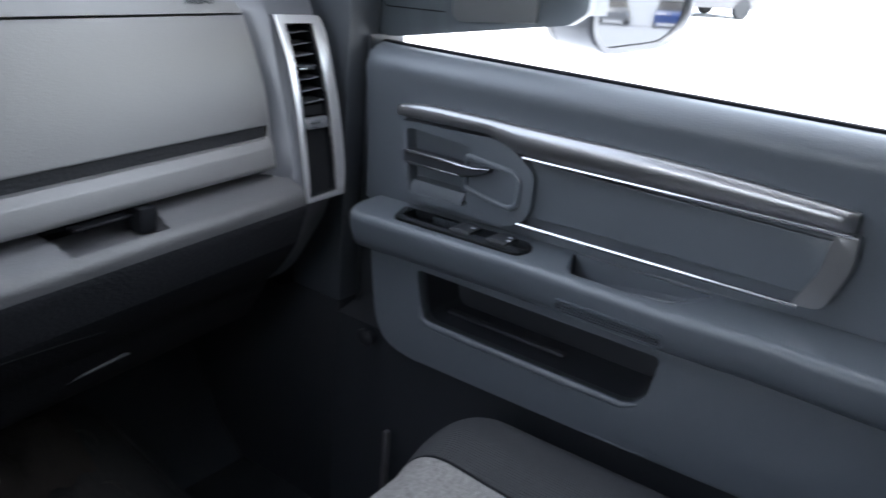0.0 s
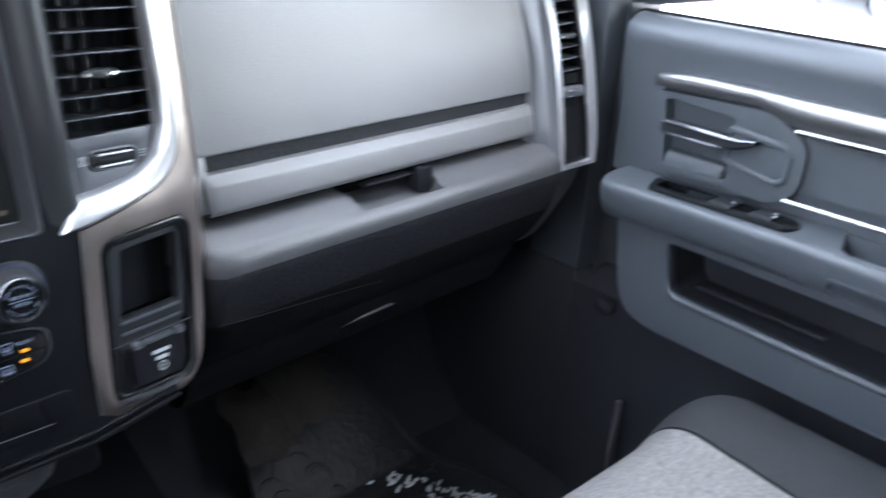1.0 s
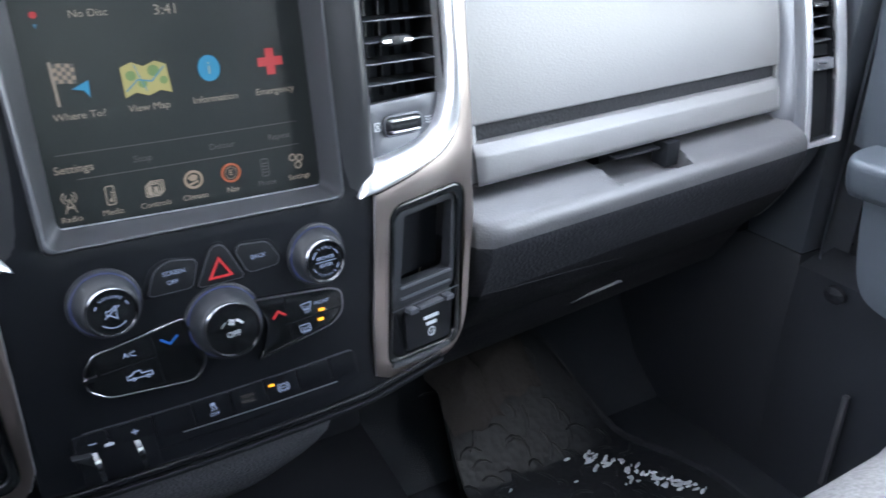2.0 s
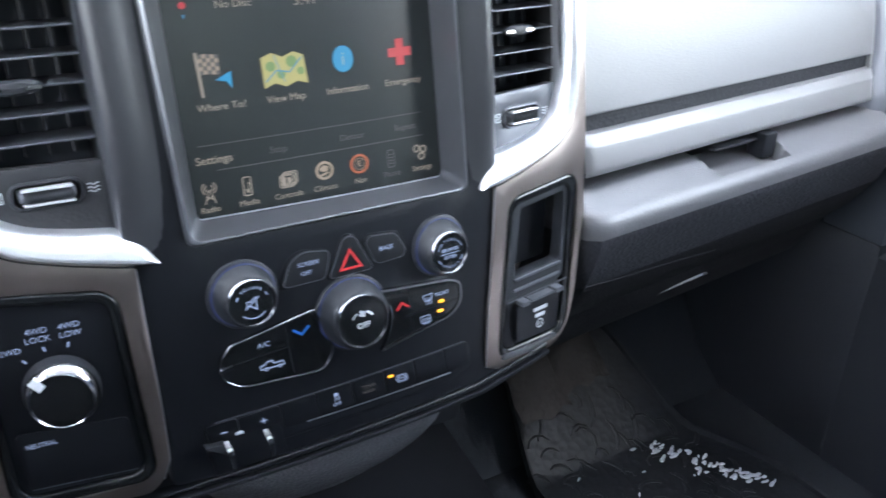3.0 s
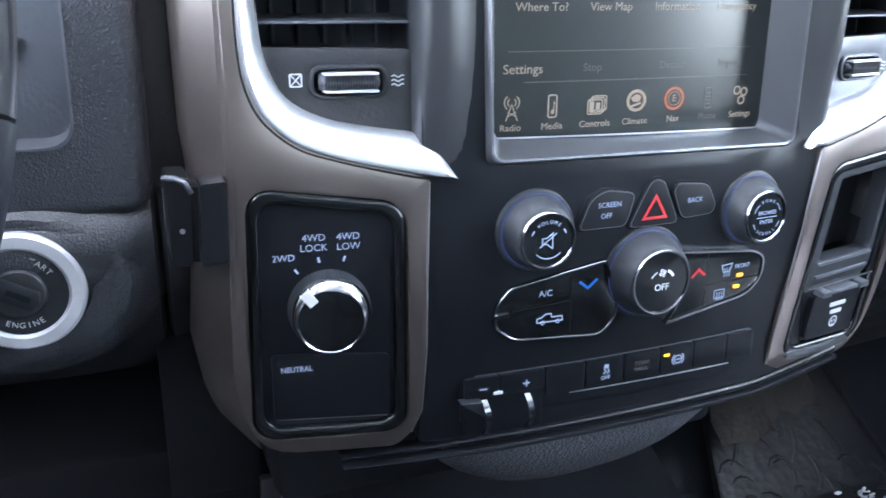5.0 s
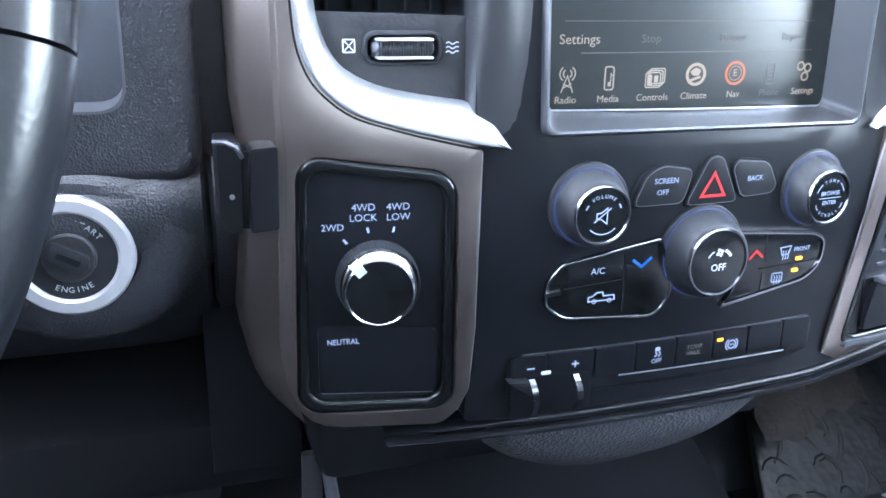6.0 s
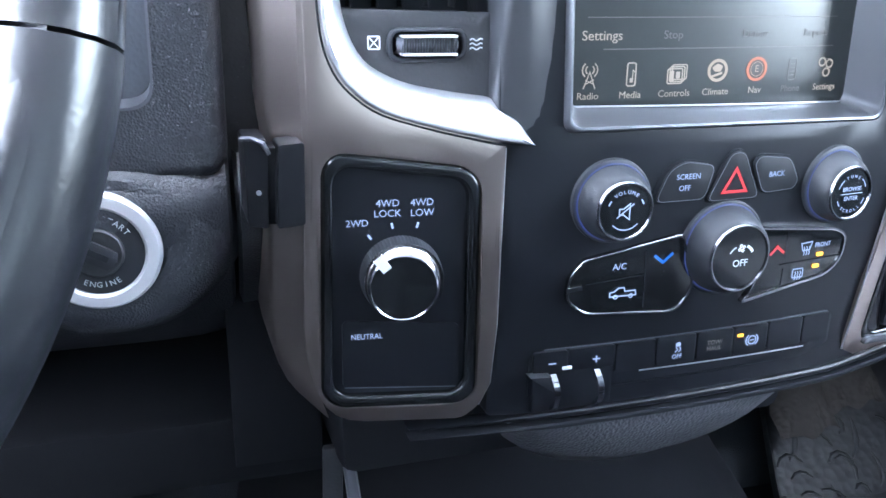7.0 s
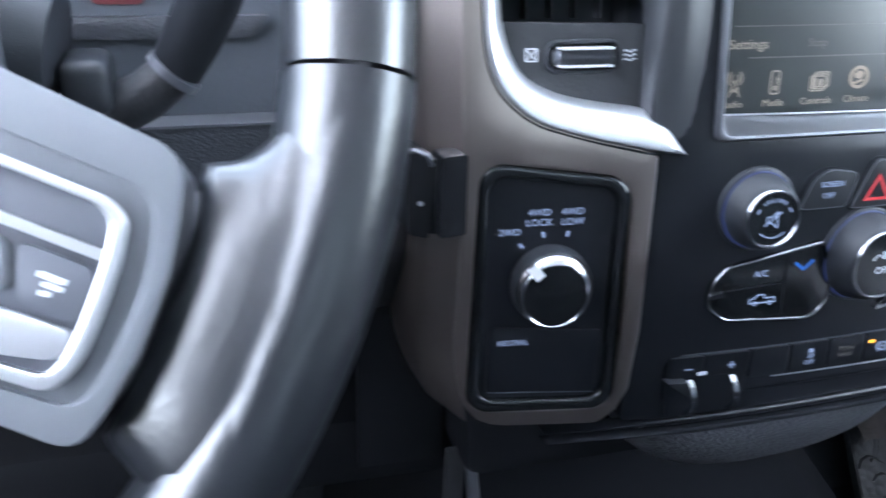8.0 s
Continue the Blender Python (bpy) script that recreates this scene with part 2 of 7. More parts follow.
def box(x0, x1, y0, y1, z0, z1, bevel=0.002, seg=2):
    bm = bmesh.new()
    bmesh.ops.create_cube(bm, size=1)
    for v in bm.verts:
        v.co = ((x0 + x1) / 2 + v.co.x * (x1 - x0), (y0 + y1) / 2 + v.co.y * (y1 - y0), (z0 + z1) / 2 + v.co.z * (z1 - z0))
    if bevel:
        bmesh.ops.bevel(bm, geom=bm.edges[:], offset=bevel, segments=seg, profile=0.5, affect="EDGES", clamp_overlap=True)
    return bm


def lathe(profile, n=40, cx=0.0, cy=0.0):
    """Turns a line of (radius, height) round the local d axis."""
    bm = bmesh.new()
    rings = []
    for r, h in profile:
        if r <= 1e-6:
            rings.append([bm.verts.new((cx, cy, h))])
        else:
            rings.append([bm.verts.new((cx + r * math.cos(2 * math.pi * i / n), cy + r * math.sin(2 * math.pi * i / n), h)) for i in range(n)])
    for a, b in zip(rings, rings[1:]):
        for i in range(n):
            j = (i + 1) % n
            if len(a) == 1 and len(b) > 1:
                bm.faces.new((a[0], b[i], b[j]))
            elif len(b) == 1 and len(a) > 1:
                bm.faces.new((a[i], a[j], b[0]))
            elif len(a) > 1:
                bm.faces.new((a[i], a[j], b[j], b[i]))
    bmesh.ops.recalc_face_normals(bm, faces=bm.faces[:])
    return bm


def loft(rows, closed=False, cap=False):
    """Joins rows of points, all of one length, into a skin."""
    bm = bmesh.new()
    vs = [[bm.verts.new(p) for p in row] for row in rows]
    n = len(rows[0])
    for a, b in zip(vs, vs[1:]):
        for i in range(n if closed else n - 1):
            j = (i + 1) % n
            bm.faces.new((a[i], a[j], b[j], b[i]))
    if cap:
        bm.faces.new(vs[0])
        bm.faces.new(list(reversed(vs[-1])))
    bmesh.ops.recalc_face_normals(bm, faces=bm.faces[:])
    return bm


def tube(points, radius, n=10, flat=1.0, cap=True):
    """A round bar along a line of points."""
    rows = []
    pts = [Vector(p) for p in points]
    ref = Vector((0.13, 0.2, 0.97)).normalized()
    for i, p in enumerate(pts):
        d = (pts[min(i + 1, len(pts) - 1)] - pts[max(i - 1, 0)]).normalized()
        s = d.cross(ref)
        s = s.normalized() if s.length > 1e-4 else d.orthogonal().normalized()
        w = s.cross(d).normalized()
        r = radius[i] if isinstance(radius, (list, tuple)) else radius
        rows.append([p + s * (r * math.cos(2 * math.pi * k / n)) + w * (r * flat * math.sin(2 * math.pi * k / n)) for k in range(n)])
    return loft(rows, closed=True, cap=cap)


def join(*bms):
    out = bmesh.new()
    for b in bms:
        me = bpy.data.meshes.new("tmp")
        b.to_mesh(me)
        b.free()
        out.from_mesh(me)
        bpy.data.meshes.remove(me)
    return out


def words(text, size, cx, cy, d, turn=0.0, stretch=1.0, spacing=1.0):
    """Flat lettering, centred at (cx, cy), as a mesh."""
    cu = bpy.data.curves.new("tmp", "FONT")
    cu.body, cu.size, cu.align_x, cu.align_y, cu.resolution_u = text, size, "CENTER", "CENTER", 3
    cu.space_character = spacing
    cu.extrude = 0.00006
    ob = bpy.data.objects.new("tmp", cu)
    me = bpy.data.meshes.new_from_object(ob)
    bm = bmesh.new()
    bm.from_mesh(me)
    bpy.data.objects.remove(ob)
    bpy.data.curves.remove(cu)
    bpy.data.meshes.remove(me)
    c, s = math.cos(radians(turn)), math.sin(radians(turn))
    for v in bm.verts:
        x, y = v.co.x * stretch, v.co.y
        v.co = (cx + x * c - y * s, cy + x * s + y * c, d + v.co.z)
    return bm


def arc_words(text, size, cx, cy, radius, d, mid=90.0, step=18.0, inward=False):
    """Letters set round an arc, read from outside or, inward, along the bottom."""
    bms = []
    for i, ch in enumerate(text):
        if ch == " ":
            continue
        off = (i - (len(text) - 1) / 2) * step
        a = mid + off if inward else mid - off
        t = a + 90 if inward else a - 90
        bms.append(words(ch, size, cx + radius * math.cos(radians(a)), cy + radius * math.sin(radians(a)), d, t))
    return join(*bms)


def stroke(points, w, d, h=0.00012, closed=False):
    """A thin printed line through points in the plane: one ribbon with mitred corners."""
    pts = [Vector((p[0], p[1])) for p in points]
    if closed:
        pts.append(pts[0])
    n = len(pts)
    rows = []
    for i, p in enumerate(pts):
        a = pts[i - 1] if i else (pts[-2] if closed else None)
        b = pts[i + 1] if i < n - 1 else (pts[1] if closed else None)
        d1 = (p - a).normalized() if a is not None else (b - p).normalized()
        d2 = (b - p).normalized() if b is not None else d1
        t = d1 + d2
        t = t.normalized() if t.length > 1e-6 else d1
        side = Vector((-t.y, t.x)) * (w / 2) / max(0.45, t.dot(d1))
        q = p if closed or 0 < i < n - 1 else p + t * (w * 0.4 if i else -w * 0.4)
        rows.append([(q.x + side.x, q.y + side.y, d), (q.x + side.x, q.y + side.y, d + h), (q.x - side.x, q.y - side.y, d + h), (q.x - side.x, q.y - side.y, d)])
    return loft(rows)


def arc(cx, cy, r, a0, a1, n=10):
    return [(cx + r * math.cos(radians(a0 + (a1 - a0) * i / n)), cy + r * math.sin(radians(a0 + (a1 - a0) * i / n))) for i in range(n + 1)]


# ---- frames of the large surfaces ----
SY, SL, SK = radians(2.5), math.atan(0.17), 0.4
S_O = Vector((0, -0.012, 0.6))
S_R = Vector((math.cos(SY), math.sin(SY), 0))
S_V = Vector((-math.sin(SY), math.cos(SY), 0)) * math.sin(SL) + Vector((0, 0, math.cos(SL)))
S_N = S_R.cross(S_V)


def on_stack(u, v, d):
    """The centre stack: u to the right, v up its slope, d towards the seats; it bows back to both sides
    and its middle tucks under towards the lower edge."""
    tuck = 0.1 * min(0.07, max(0.0, -v)) + 1.5 * min(0.07, max(0.0, -v)) ** 2 + 0.15 * max(0.0, -v - 0.07)
    tuck *= 0.9 + 0.1 * min(1.0, max(0.0, (0.131 - abs(u)) / 0.013))
    return S_O + S_R * (u + (0.8 + 3.6 * max(-0.13, min(0.13, u))) * tuck) + S_V * (v - 0.55 * tuck) + S_N * (d - tuck - SK * u * u)


def on_side(s):
    """Frame of a side panel (s: -1 driver, 1 passenger), u outwards: both taper towards the foot of the stack."""
    def place(u, v, d):
        k = min(1.0, max(0.0, (0.060 - v) / 0.02))
        t = (u - 0.1340) / 0.0763
        if s > 0:
            inner = 0.1270 + 0.23 * max(-0.09, min(0.024, v))
            outer = 0.2067 + 0.27 * min(0.0, max(-0.098, v - 0.008))
            un = inner + (outer - inner) * t
            vn = v + 0.0071 * (t - 0.7) * (v + 0.0863) / 0.127 - 0.0015
        else:
            inner, outer = 0.1350, 0.2112 - 0.0576 * v
            un = inner + (outer - inner) * t
            vn = v + (0.05 + 0.1 * (v + 0.0863) / 0.127) * (un - 0.163)
        return on_stack(s * (u + (un - u) * k), v + (vn - v) * k, d)
    return place


on_right = on_side(1)
on_left = lambda u, v, d: on_side(-1)(-u, v, d)

D_Y, D_L = math.atan(0.1), math.atan(0.2)
D_O = Vector((0.232, 0.043, 0.62))
D_R = Vector((math.cos(D_Y), math.sin(D_Y), 0))
D_B = Vector((-math.sin(D_Y), math.cos(D_Y), 0))
D_V = D_B * math.sin(D_L) + Vector((0, 0, math.cos(D_L)))
D_N = D_R.cross(D_V)


def on_dash(u, v, d):
    """The glove box face: u to the right, v up, d towards the seats."""
    return D_O + D_R * u + D_V * v + D_N * d


def dash_at(u, back, z):
    """A point of the dash section: back metres behind the glove box's lower edge line."""
    p = D_O + D_R * u + D_B * back
    return Vector((p.x, p.y, z))


def on_door(u, v, d):
    """The passenger door: u towards the rear, v the height, d into the cab from x = 0.80."""
    return Vector((0.80 - d, -u, v))


# ---- the cab and the yard ----
def structure(name, bm, material, label, category, sharp=35):
    return tagged(part(name, bm, material, sharp=sharp), label, category, kind="structure")


def snow_height(x, y):
    r = math.hypot(x, y)
    return -0.78 + 0.03 * noise.noise((x * 0.3, y * 0.3, 0)) * min(1, r / 6)


# the snowy lot: a fine sheet near the truck whose outer cells reach the horizon
steps = [-1500, -400, -120, -50] + [i * 2.0 for i in range(-15, 16)] + [50, 120, 400, 1500]
ground = structure("ground", loft([[(x, y, snow_height(x, y)) for x in steps] for y in steps]), M_SNOW,
                   "flat bright parking lot covered in packed snow", "snow")

floor = structure("floor", join(box(-0.84, 0.84, -1.15, 0.30, 0.0, 0.05, 0.004),
                                loft([[(x, 0.295, 0.048), (x, 0.36, 0.10), (x, 0.50, 0.34), (x, 0.52, 0.60)] for x in (-0.84, 0, 0.84)])),
                  M_CARPET, "black carpeted cab floor and toe board", "floor")

hump_rows = []
for y in (-0.9, -0.4, 0.0, 0.2, 0.35, 0.5):
    k = 0.10 + max(0, y + 0.2) * 0.25
    hump_rows.append([(-0.27, y, 0.05), (-0.22, y, 0.05 + k * 0.75), (-0.12, y, 0.05 + k), (0.12, y, 0.05 + k), (0.24, y, 0.05 + k * 0.75), (0.30, y, 0.05)])
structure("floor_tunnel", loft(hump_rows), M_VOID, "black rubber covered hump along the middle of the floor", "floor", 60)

# side walls with window openings, pillars, roof, rear wall
def side_wall(name, x0, x1, y0, y1, z0, z1):
    return structure(name, box(x0, x1, y0, y1, z0, z1, 0.008), M_SHELL_DARK, "dark grey lined cab wall", "wall")

structure("wall_driver_lower", box(-0.90, -0.84, -1.15, 0.62, 0.0, 0.765, 0.012, 3), M_DOOR_DARK, "dark grey vinyl side wall by the driver", "wall")
side_wall("wall_driver_pillar", -0.90, -0.84, -1.15, -0.72, 0.765, 1.27)
side_wall("wall_passenger_pillar", 0.845, 0.90, -1.15, -0.80, 0.0, 1.27)
side_wall("wall_rear", -0.90, 0.90, -1.21, -1.15, 0.0, 0.82)
side_wall("wall_rear_top", -0.90, 0.90, -1.21, -1.15, 1.20, 1.27)
side_wall("wall_rear_left", -0.90, -0.60, -1.21, -1.15, 0.82, 1.20)
side_wall("wall_rear_right", 0.60, 0.90, -1.21, -1.15, 0.82, 1.20)
# unseen window, added to brighten the trim's top; tint limits its light
rear = structure("window_3", box(-0.60, 0.60, -1.184, -1.178, 0.82, 1.20, 0.0), M_TINT, "unseen rear window, tint set to dim its light", "window")
structure("ceiling", box(-0.90, 0.90, -1.21, -0.06, 1.27, 1.31, 0.01), M_SHELL, "light grey cloth headliner", "ceiling")
structure("wall_firewall", box(-0.84, 0.84, 0.53, 0.60, 0.0, 0.80, 0.01), M_CARPET, "black insulated firewall behind the dashboard", "wall")

for name, sx in (("pillar_driver", -1), ("pillar_passenger", 1)):
    structure(name, loft([[(sx * 0.875 + dx, y + dy, z) for dx, dy in ((-0.03, -0.045), (0.03, -0.045), (0.03, 0.045), (-0.03, 0.045))]
                          for y, z in ((0.62, 0.70), (0.42, 0.92), (-0.03, 1.29))], closed=True, cap=True),
              M_SHELL, "grey windscreen pillar", "pillar")

windscreen = structure("window_1", loft([[(-0.86, 0.66, 0.80), (0.86, 0.66, 0.80)], [(-0.84, -0.05, 1.28), (0.84, -0.05, 1.28)]]), M_GLASS,
                       "clear sloping windscreen above the dashboard", "window")
windscreen.visible_shadow = False

# ---- dashboard, passenger side ----
dashboard = thing("dashboard", (0.2, 0.2, 0.6), "grey and black grained vinyl dashboard across the cab", "dashboard")

U0, U1 = -0.006, 0.452
us = [U0 + (U1 - U0) * i / 14 for i in range(15)]
# ledge below the glove box and its rounded front edge, with the hand recess let into it
prof = fillet([(0.03, 0.610), (-0.001, 0.608), (-0.034, 0.594), (-0.038, 0.574), (-0.024, 0.527), (0.000, 0.490), (0.026, 0.462)], [0, 0.004, 0.014, 0.016, 0.012, 0.012, 0], 6, closed=False)
dense = []
for (b0, z0), (b1, z1) in zip(prof, prof[1:]):
    cuts = max(1, int(math.hypot(b1 - b0, z1 - z0) / 0.0022)) if b1 > -0.034 and z1 > 0.59 else 1
    dense += [(b0 + (b1 - b0) * i / cuts, z0 + (z1 - z0) * i / cuts) for i in range(cuts)]
dense.append(prof[-1])


def recess(u, b):
    """Depth of the hand recess: its left side runs obliquely, its front is straight."""
    left = 0.152 - 0.006 * min(1, max(0, (b + 0.026) / 0.026))
    inside = min((u - left) / 0.004, (0.256 + 0.006 * min(1, max(0, (b + 0.026) / 0.026)) - u) / 0.004, (b + 0.0265) / 0.004)
    return 0.017 * min(1, max(0, inside))


ledge = []
for u in [U0 + 0.018 * i for i in range(8)] + [0.135 + 0.0025 * i for i in range(54)] + [0.28 + 0.0172 * i for i in range(11)]:
    ledge.append([dash_at(u, b, z - (recess(u, b) if z > 0.59 else 0)) for b, z in dense])
ledge = [[dash_at(U0 - du, b + k, z) for b, z in dense] for du, k in ((0.022, 0.060), (0.018, 0.030), (0.010, 0.008))] + ledge
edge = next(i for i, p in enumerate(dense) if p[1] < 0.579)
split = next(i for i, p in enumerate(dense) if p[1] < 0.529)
# the ledge's front turns darker here: its shade is put into the colour
part("fascia", loft([row[edge:split + 1] for row in ledge]), M_DASH_LOW, dashboard, "grained face below the ledge, shade in its dark colour")
# below the seam the shade deepens, so the skin is painted near black
part("lower_door", loft([row[split:] for row in ledge]), M_LOWBLACK, dashboard, "lower glove box face, shade put into its black")
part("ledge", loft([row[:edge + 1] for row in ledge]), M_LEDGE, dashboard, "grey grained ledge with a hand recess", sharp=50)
lower = fillet([(0.023, 0.465), (0.030, 0.452), (0.036, 0.442), (0.044, 0.426), (0.06, 0.40), (0.24, 0.385)], [0, 0.004, 0.008, 0.008, 0.02, 0], 4, closed=False)
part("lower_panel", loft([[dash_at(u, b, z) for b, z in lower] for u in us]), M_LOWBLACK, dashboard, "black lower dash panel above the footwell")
FASCIA = ((-0.038, 0.574), (-0.024, 0.527), (0.0, 0.490), (0.026, 0.462), (0.060, 0.425))


def on_fascia(u, z, d):
    """The face below the ledge, which draws back towards the footwell."""
    for (b0, z0), (b1, z1) in zip(FASCIA, FASCIA[1:]):
        if z >= z1 or z1 == FASCIA[-1][1]:
            return dash_at(u, b0 + (b1 - b0) * (z0 - z) / (z0 - z1) - d, z - 0.5 * d)


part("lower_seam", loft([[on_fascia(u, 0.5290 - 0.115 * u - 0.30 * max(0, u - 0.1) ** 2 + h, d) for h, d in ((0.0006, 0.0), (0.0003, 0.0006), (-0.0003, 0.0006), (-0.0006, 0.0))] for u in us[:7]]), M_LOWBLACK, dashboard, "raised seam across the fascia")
part("lower_handle", loft([[on_fascia(u, z + h * w, d) for h, d in ((0.002, 0.0), (0.003, 0.008), (0.0075, 0.0085), (0.009, 0.002))] for u, z, w in ((0.168, 0.4310, 0.1), (0.178, 0.4325, 0.6), (0.198, 0.4350, 1.0), (0.228, 0.4370, 1.0), (0.245, 0.4390, 0.9), (0.252, 0.4415, 0.3))]), M_GREYBLACK, dashboard,
     "slim grey pull of the lower glove box")

# upper pad over the glove box and the dash top up to the windscreen
top = fillet([(0.045, 0.784), (0.0335, 0.7868), (0.040, 0.806), (0.062, 0.850), (0.16, 0.872), (0.58, 0.80)], [0, 0.001, 0.01, 0.03, 0.05, 0], 6, closed=False)
def dash_end(z):
    """Where the pale pad and glove box end at the right, at height z."""
    v = (z - 0.62) / 0.98
    pts = ((-0.3, 0.431), (-0.02, 0.431), (0.0043, 0.434), (0.0536, 0.4403), (0.088, 0.4401), (0.1295, 0.4325), (0.168, 0.4222), (0.184, 0.412), (0.26, 0.380), (0.5, 0.33))
    for (v0, u0), (v1, u1) in zip(pts, pts[1:]):
        if v <= v1:
            return u0 + (u1 - u0) * (v - v0) / (v1 - v0)
    return pts[-1][1]


part("upper_pad", loft([[dash_at(U0 + (dash_end(z) - U0) * s, b, z + 0.0076 * (1 - s)) for b, z in top] for s in [i / 14 for i in range(15)]]), M_DASH, dashboard, "pale grey padded dash top")
part("airbag_label", words("AIRBAG", 0.011, 0.362, 0.184, -0.0006, 0), M_DASH_LOW, dashboard, "small raised letters on the pad", place=on_dash)
part("backing", loft([[dash_at(u, b, z) for b, z in ((0.03, 0.60), (0.045, 0.70), (0.06, 0.80))] for u in (U0, U1 + 0.1)]), M_VOID, dashboard)

# unseen slab, added to seal windscreen light off from the footwell
part("deck", box(-0.84, 0.84, 0.19, 0.64, 0.775, 0.790, 0.004), M_BLACK, dashboard, "hidden slab that keeps light out of the footwell")
hood = fillet([(0.0, 0.835), (0.02, 0.858), (0.12, 0.866), (0.56, 0.80)], [0, 0.012, 0.03, 0], 5, closed=False)
part("middle_pad", loft([[Vector((x, 0.045 + b, z)) for b, z in hood] for x in (-0.84, -0.5, -0.24, 0.0, 0.215)]), M_GREYBLACK, dashboard, "charcoal padded dash top over stack and gauges")

# right end of the dash with its side vent
end_rows = []
end_line = fillet([(0.16, 0.862), (0.085, 0.842), (0.048, 0.80), (0.012, 0.66), (-0.008, 0.60), (-0.004, 0.55), (0.04, 0.46), (0.14, 0.40)], [0, .03, .03, .03, .03, .03, .03, 0], 4, closed=False)
end_prof = []
for (b0, z0), (b1, z1) in zip(end_line, end_line[1:]):
    cuts = max(1, int(abs(z1 - z0) / 0.006))
    end_prof += [(b0 + (b1 - b0) * i / cuts, z0 + (z1 - z0) * i / cuts) for i in range(cuts)]
end_prof.append(end_line[-1])
for du, k in ((-0.010, 0.024), (0.0005, 0.012), (0.0035, 0.004), (0.008, 0.000)):
    end_rows.append([dash_at(dash_end(z) + du, b + k, z) for b, z in end_prof])
# the cap is let in behind the side vent
for u, k, let_in in ((0.455, -0.006, 0), (0.4640, -0.008, 0), (0.4655, -0.008, 1), (0.50, -0.011, 1), (0.5375, -0.011, 1), (0.5390, -0.011, 0), (0.5480, -0.002, 0), (0.5530, 0.06, 0)):
    end_rows.append([dash_at(u - (0.17 * max(0.0, 0.665 - z) if u > 0.51 else 0.0), b + k + (0.06 if let_in and 0.577 < z < 0.780 else 0.0), z) for b, z in end_prof])
part("end_panel", loft(end_rows), M_GREYPAINT, dashboard, "dark grey end cap of the dash beside the door")

part("end_filler", box(0.780, 0.835, 0.190, 0.205, 0.40, 0.84, 0.002), M_VOID, dashboard, "black filler behind the end cap")

glove_box = thing("glove_box", on_dash(0.2, 0.0, 0), "closed pale grey upper glove box door", "glove box")
face = fillet([(-0.03, 0.047), (0.4365, 0.047), (0.4365, 0.088), (0.4290, 0.1295), (0.4185, 0.168), (-0.03, 0.1758)], [0, 0.002, 0.02, 0.02, 0.003, 0], 4)
part("door_face", plate(face, d0=-0.012, d1=0.0, bevel=0.002, fine=0.05), M_DASH, glove_box, place=on_dash)
# groove coloured darker than the door to hold the recess's shade
part("groove", plate([(0.0080, 0.026), (0.4375, 0.026), (0.4375, 0.049), (0.0075, 0.049)], d0=-0.014, d1=-0.006, bevel=0), M_DASH_LOW, glove_box, "recessed groove, shade put into its dark grey", place=on_dash)
lip = []
for u, k in ((0.0035, 0.4), (0.0085, 0.85), (0.013, 1), (0.1, 1), (0.25, 1), (0.38, 1), (0.425, 1), (0.433, 0.8), (0.437, 0.4)):
    lip.append([on_dash(u, v, d * k) for v, d in fillet([(0.034, -0.007), (0.031, -0.001), (0.0215, 0.0045), (0.001, 0.0055), (-0.003, 0.003), (-0.003, -0.01)], [0, .0008, .0015, .002, .002, 0], 3, closed=False)])
part("left_edge", plate([(-0.03, 0.0), (0.0085, 0.0), (0.0078, 0.0475), (-0.03, 0.0475)], d0=-0.012, d1=-0.0008, bevel=0.001), M_DASH, glove_box, place=on_dash)
part("grab_lip", loft(lip), M_DASH, glove_box, "pale grey lip along the door's lower edge")
part("right_edge", plate(fillet([(0.4325, -0.002), (0.4345, 0.0043), (0.4405, 0.0536), (0.4403, 0.088), (0.4327, 0.1295), (0.4222, 0.168), (0.4190, 0.168), (0.4293, 0.1295), (0.4368, 0.088), (0.4368, 0.0536), (0.4300, -0.002)], [0, .002, .01, .01, .01, 0, 0, .01, .01, .01, 0], 3), d0=-0.012, d1=-0.001, bevel=0.001), M_DASH, glove_box, place=on_dash)

latch = thing("glove_box_latch", dash_at(0.21, -0.02, 0.6), "black latch lever in the recess under the glove box", "latch")
part("lever", box(0.238, 0.257, -0.010, 0.010, 0.590, 0.6155, 0.002), M_VOID, latch, "black latch lever", place=lambda u, b, z: dash_at(u, b, z))
part("lever_plate", box(0.172, 0.236, -0.002, 0.010, 0.6075, 0.6105, 0.001), M_DASH_LOW, latch, place=lambda u, b, z: dash_at(u, b, z))


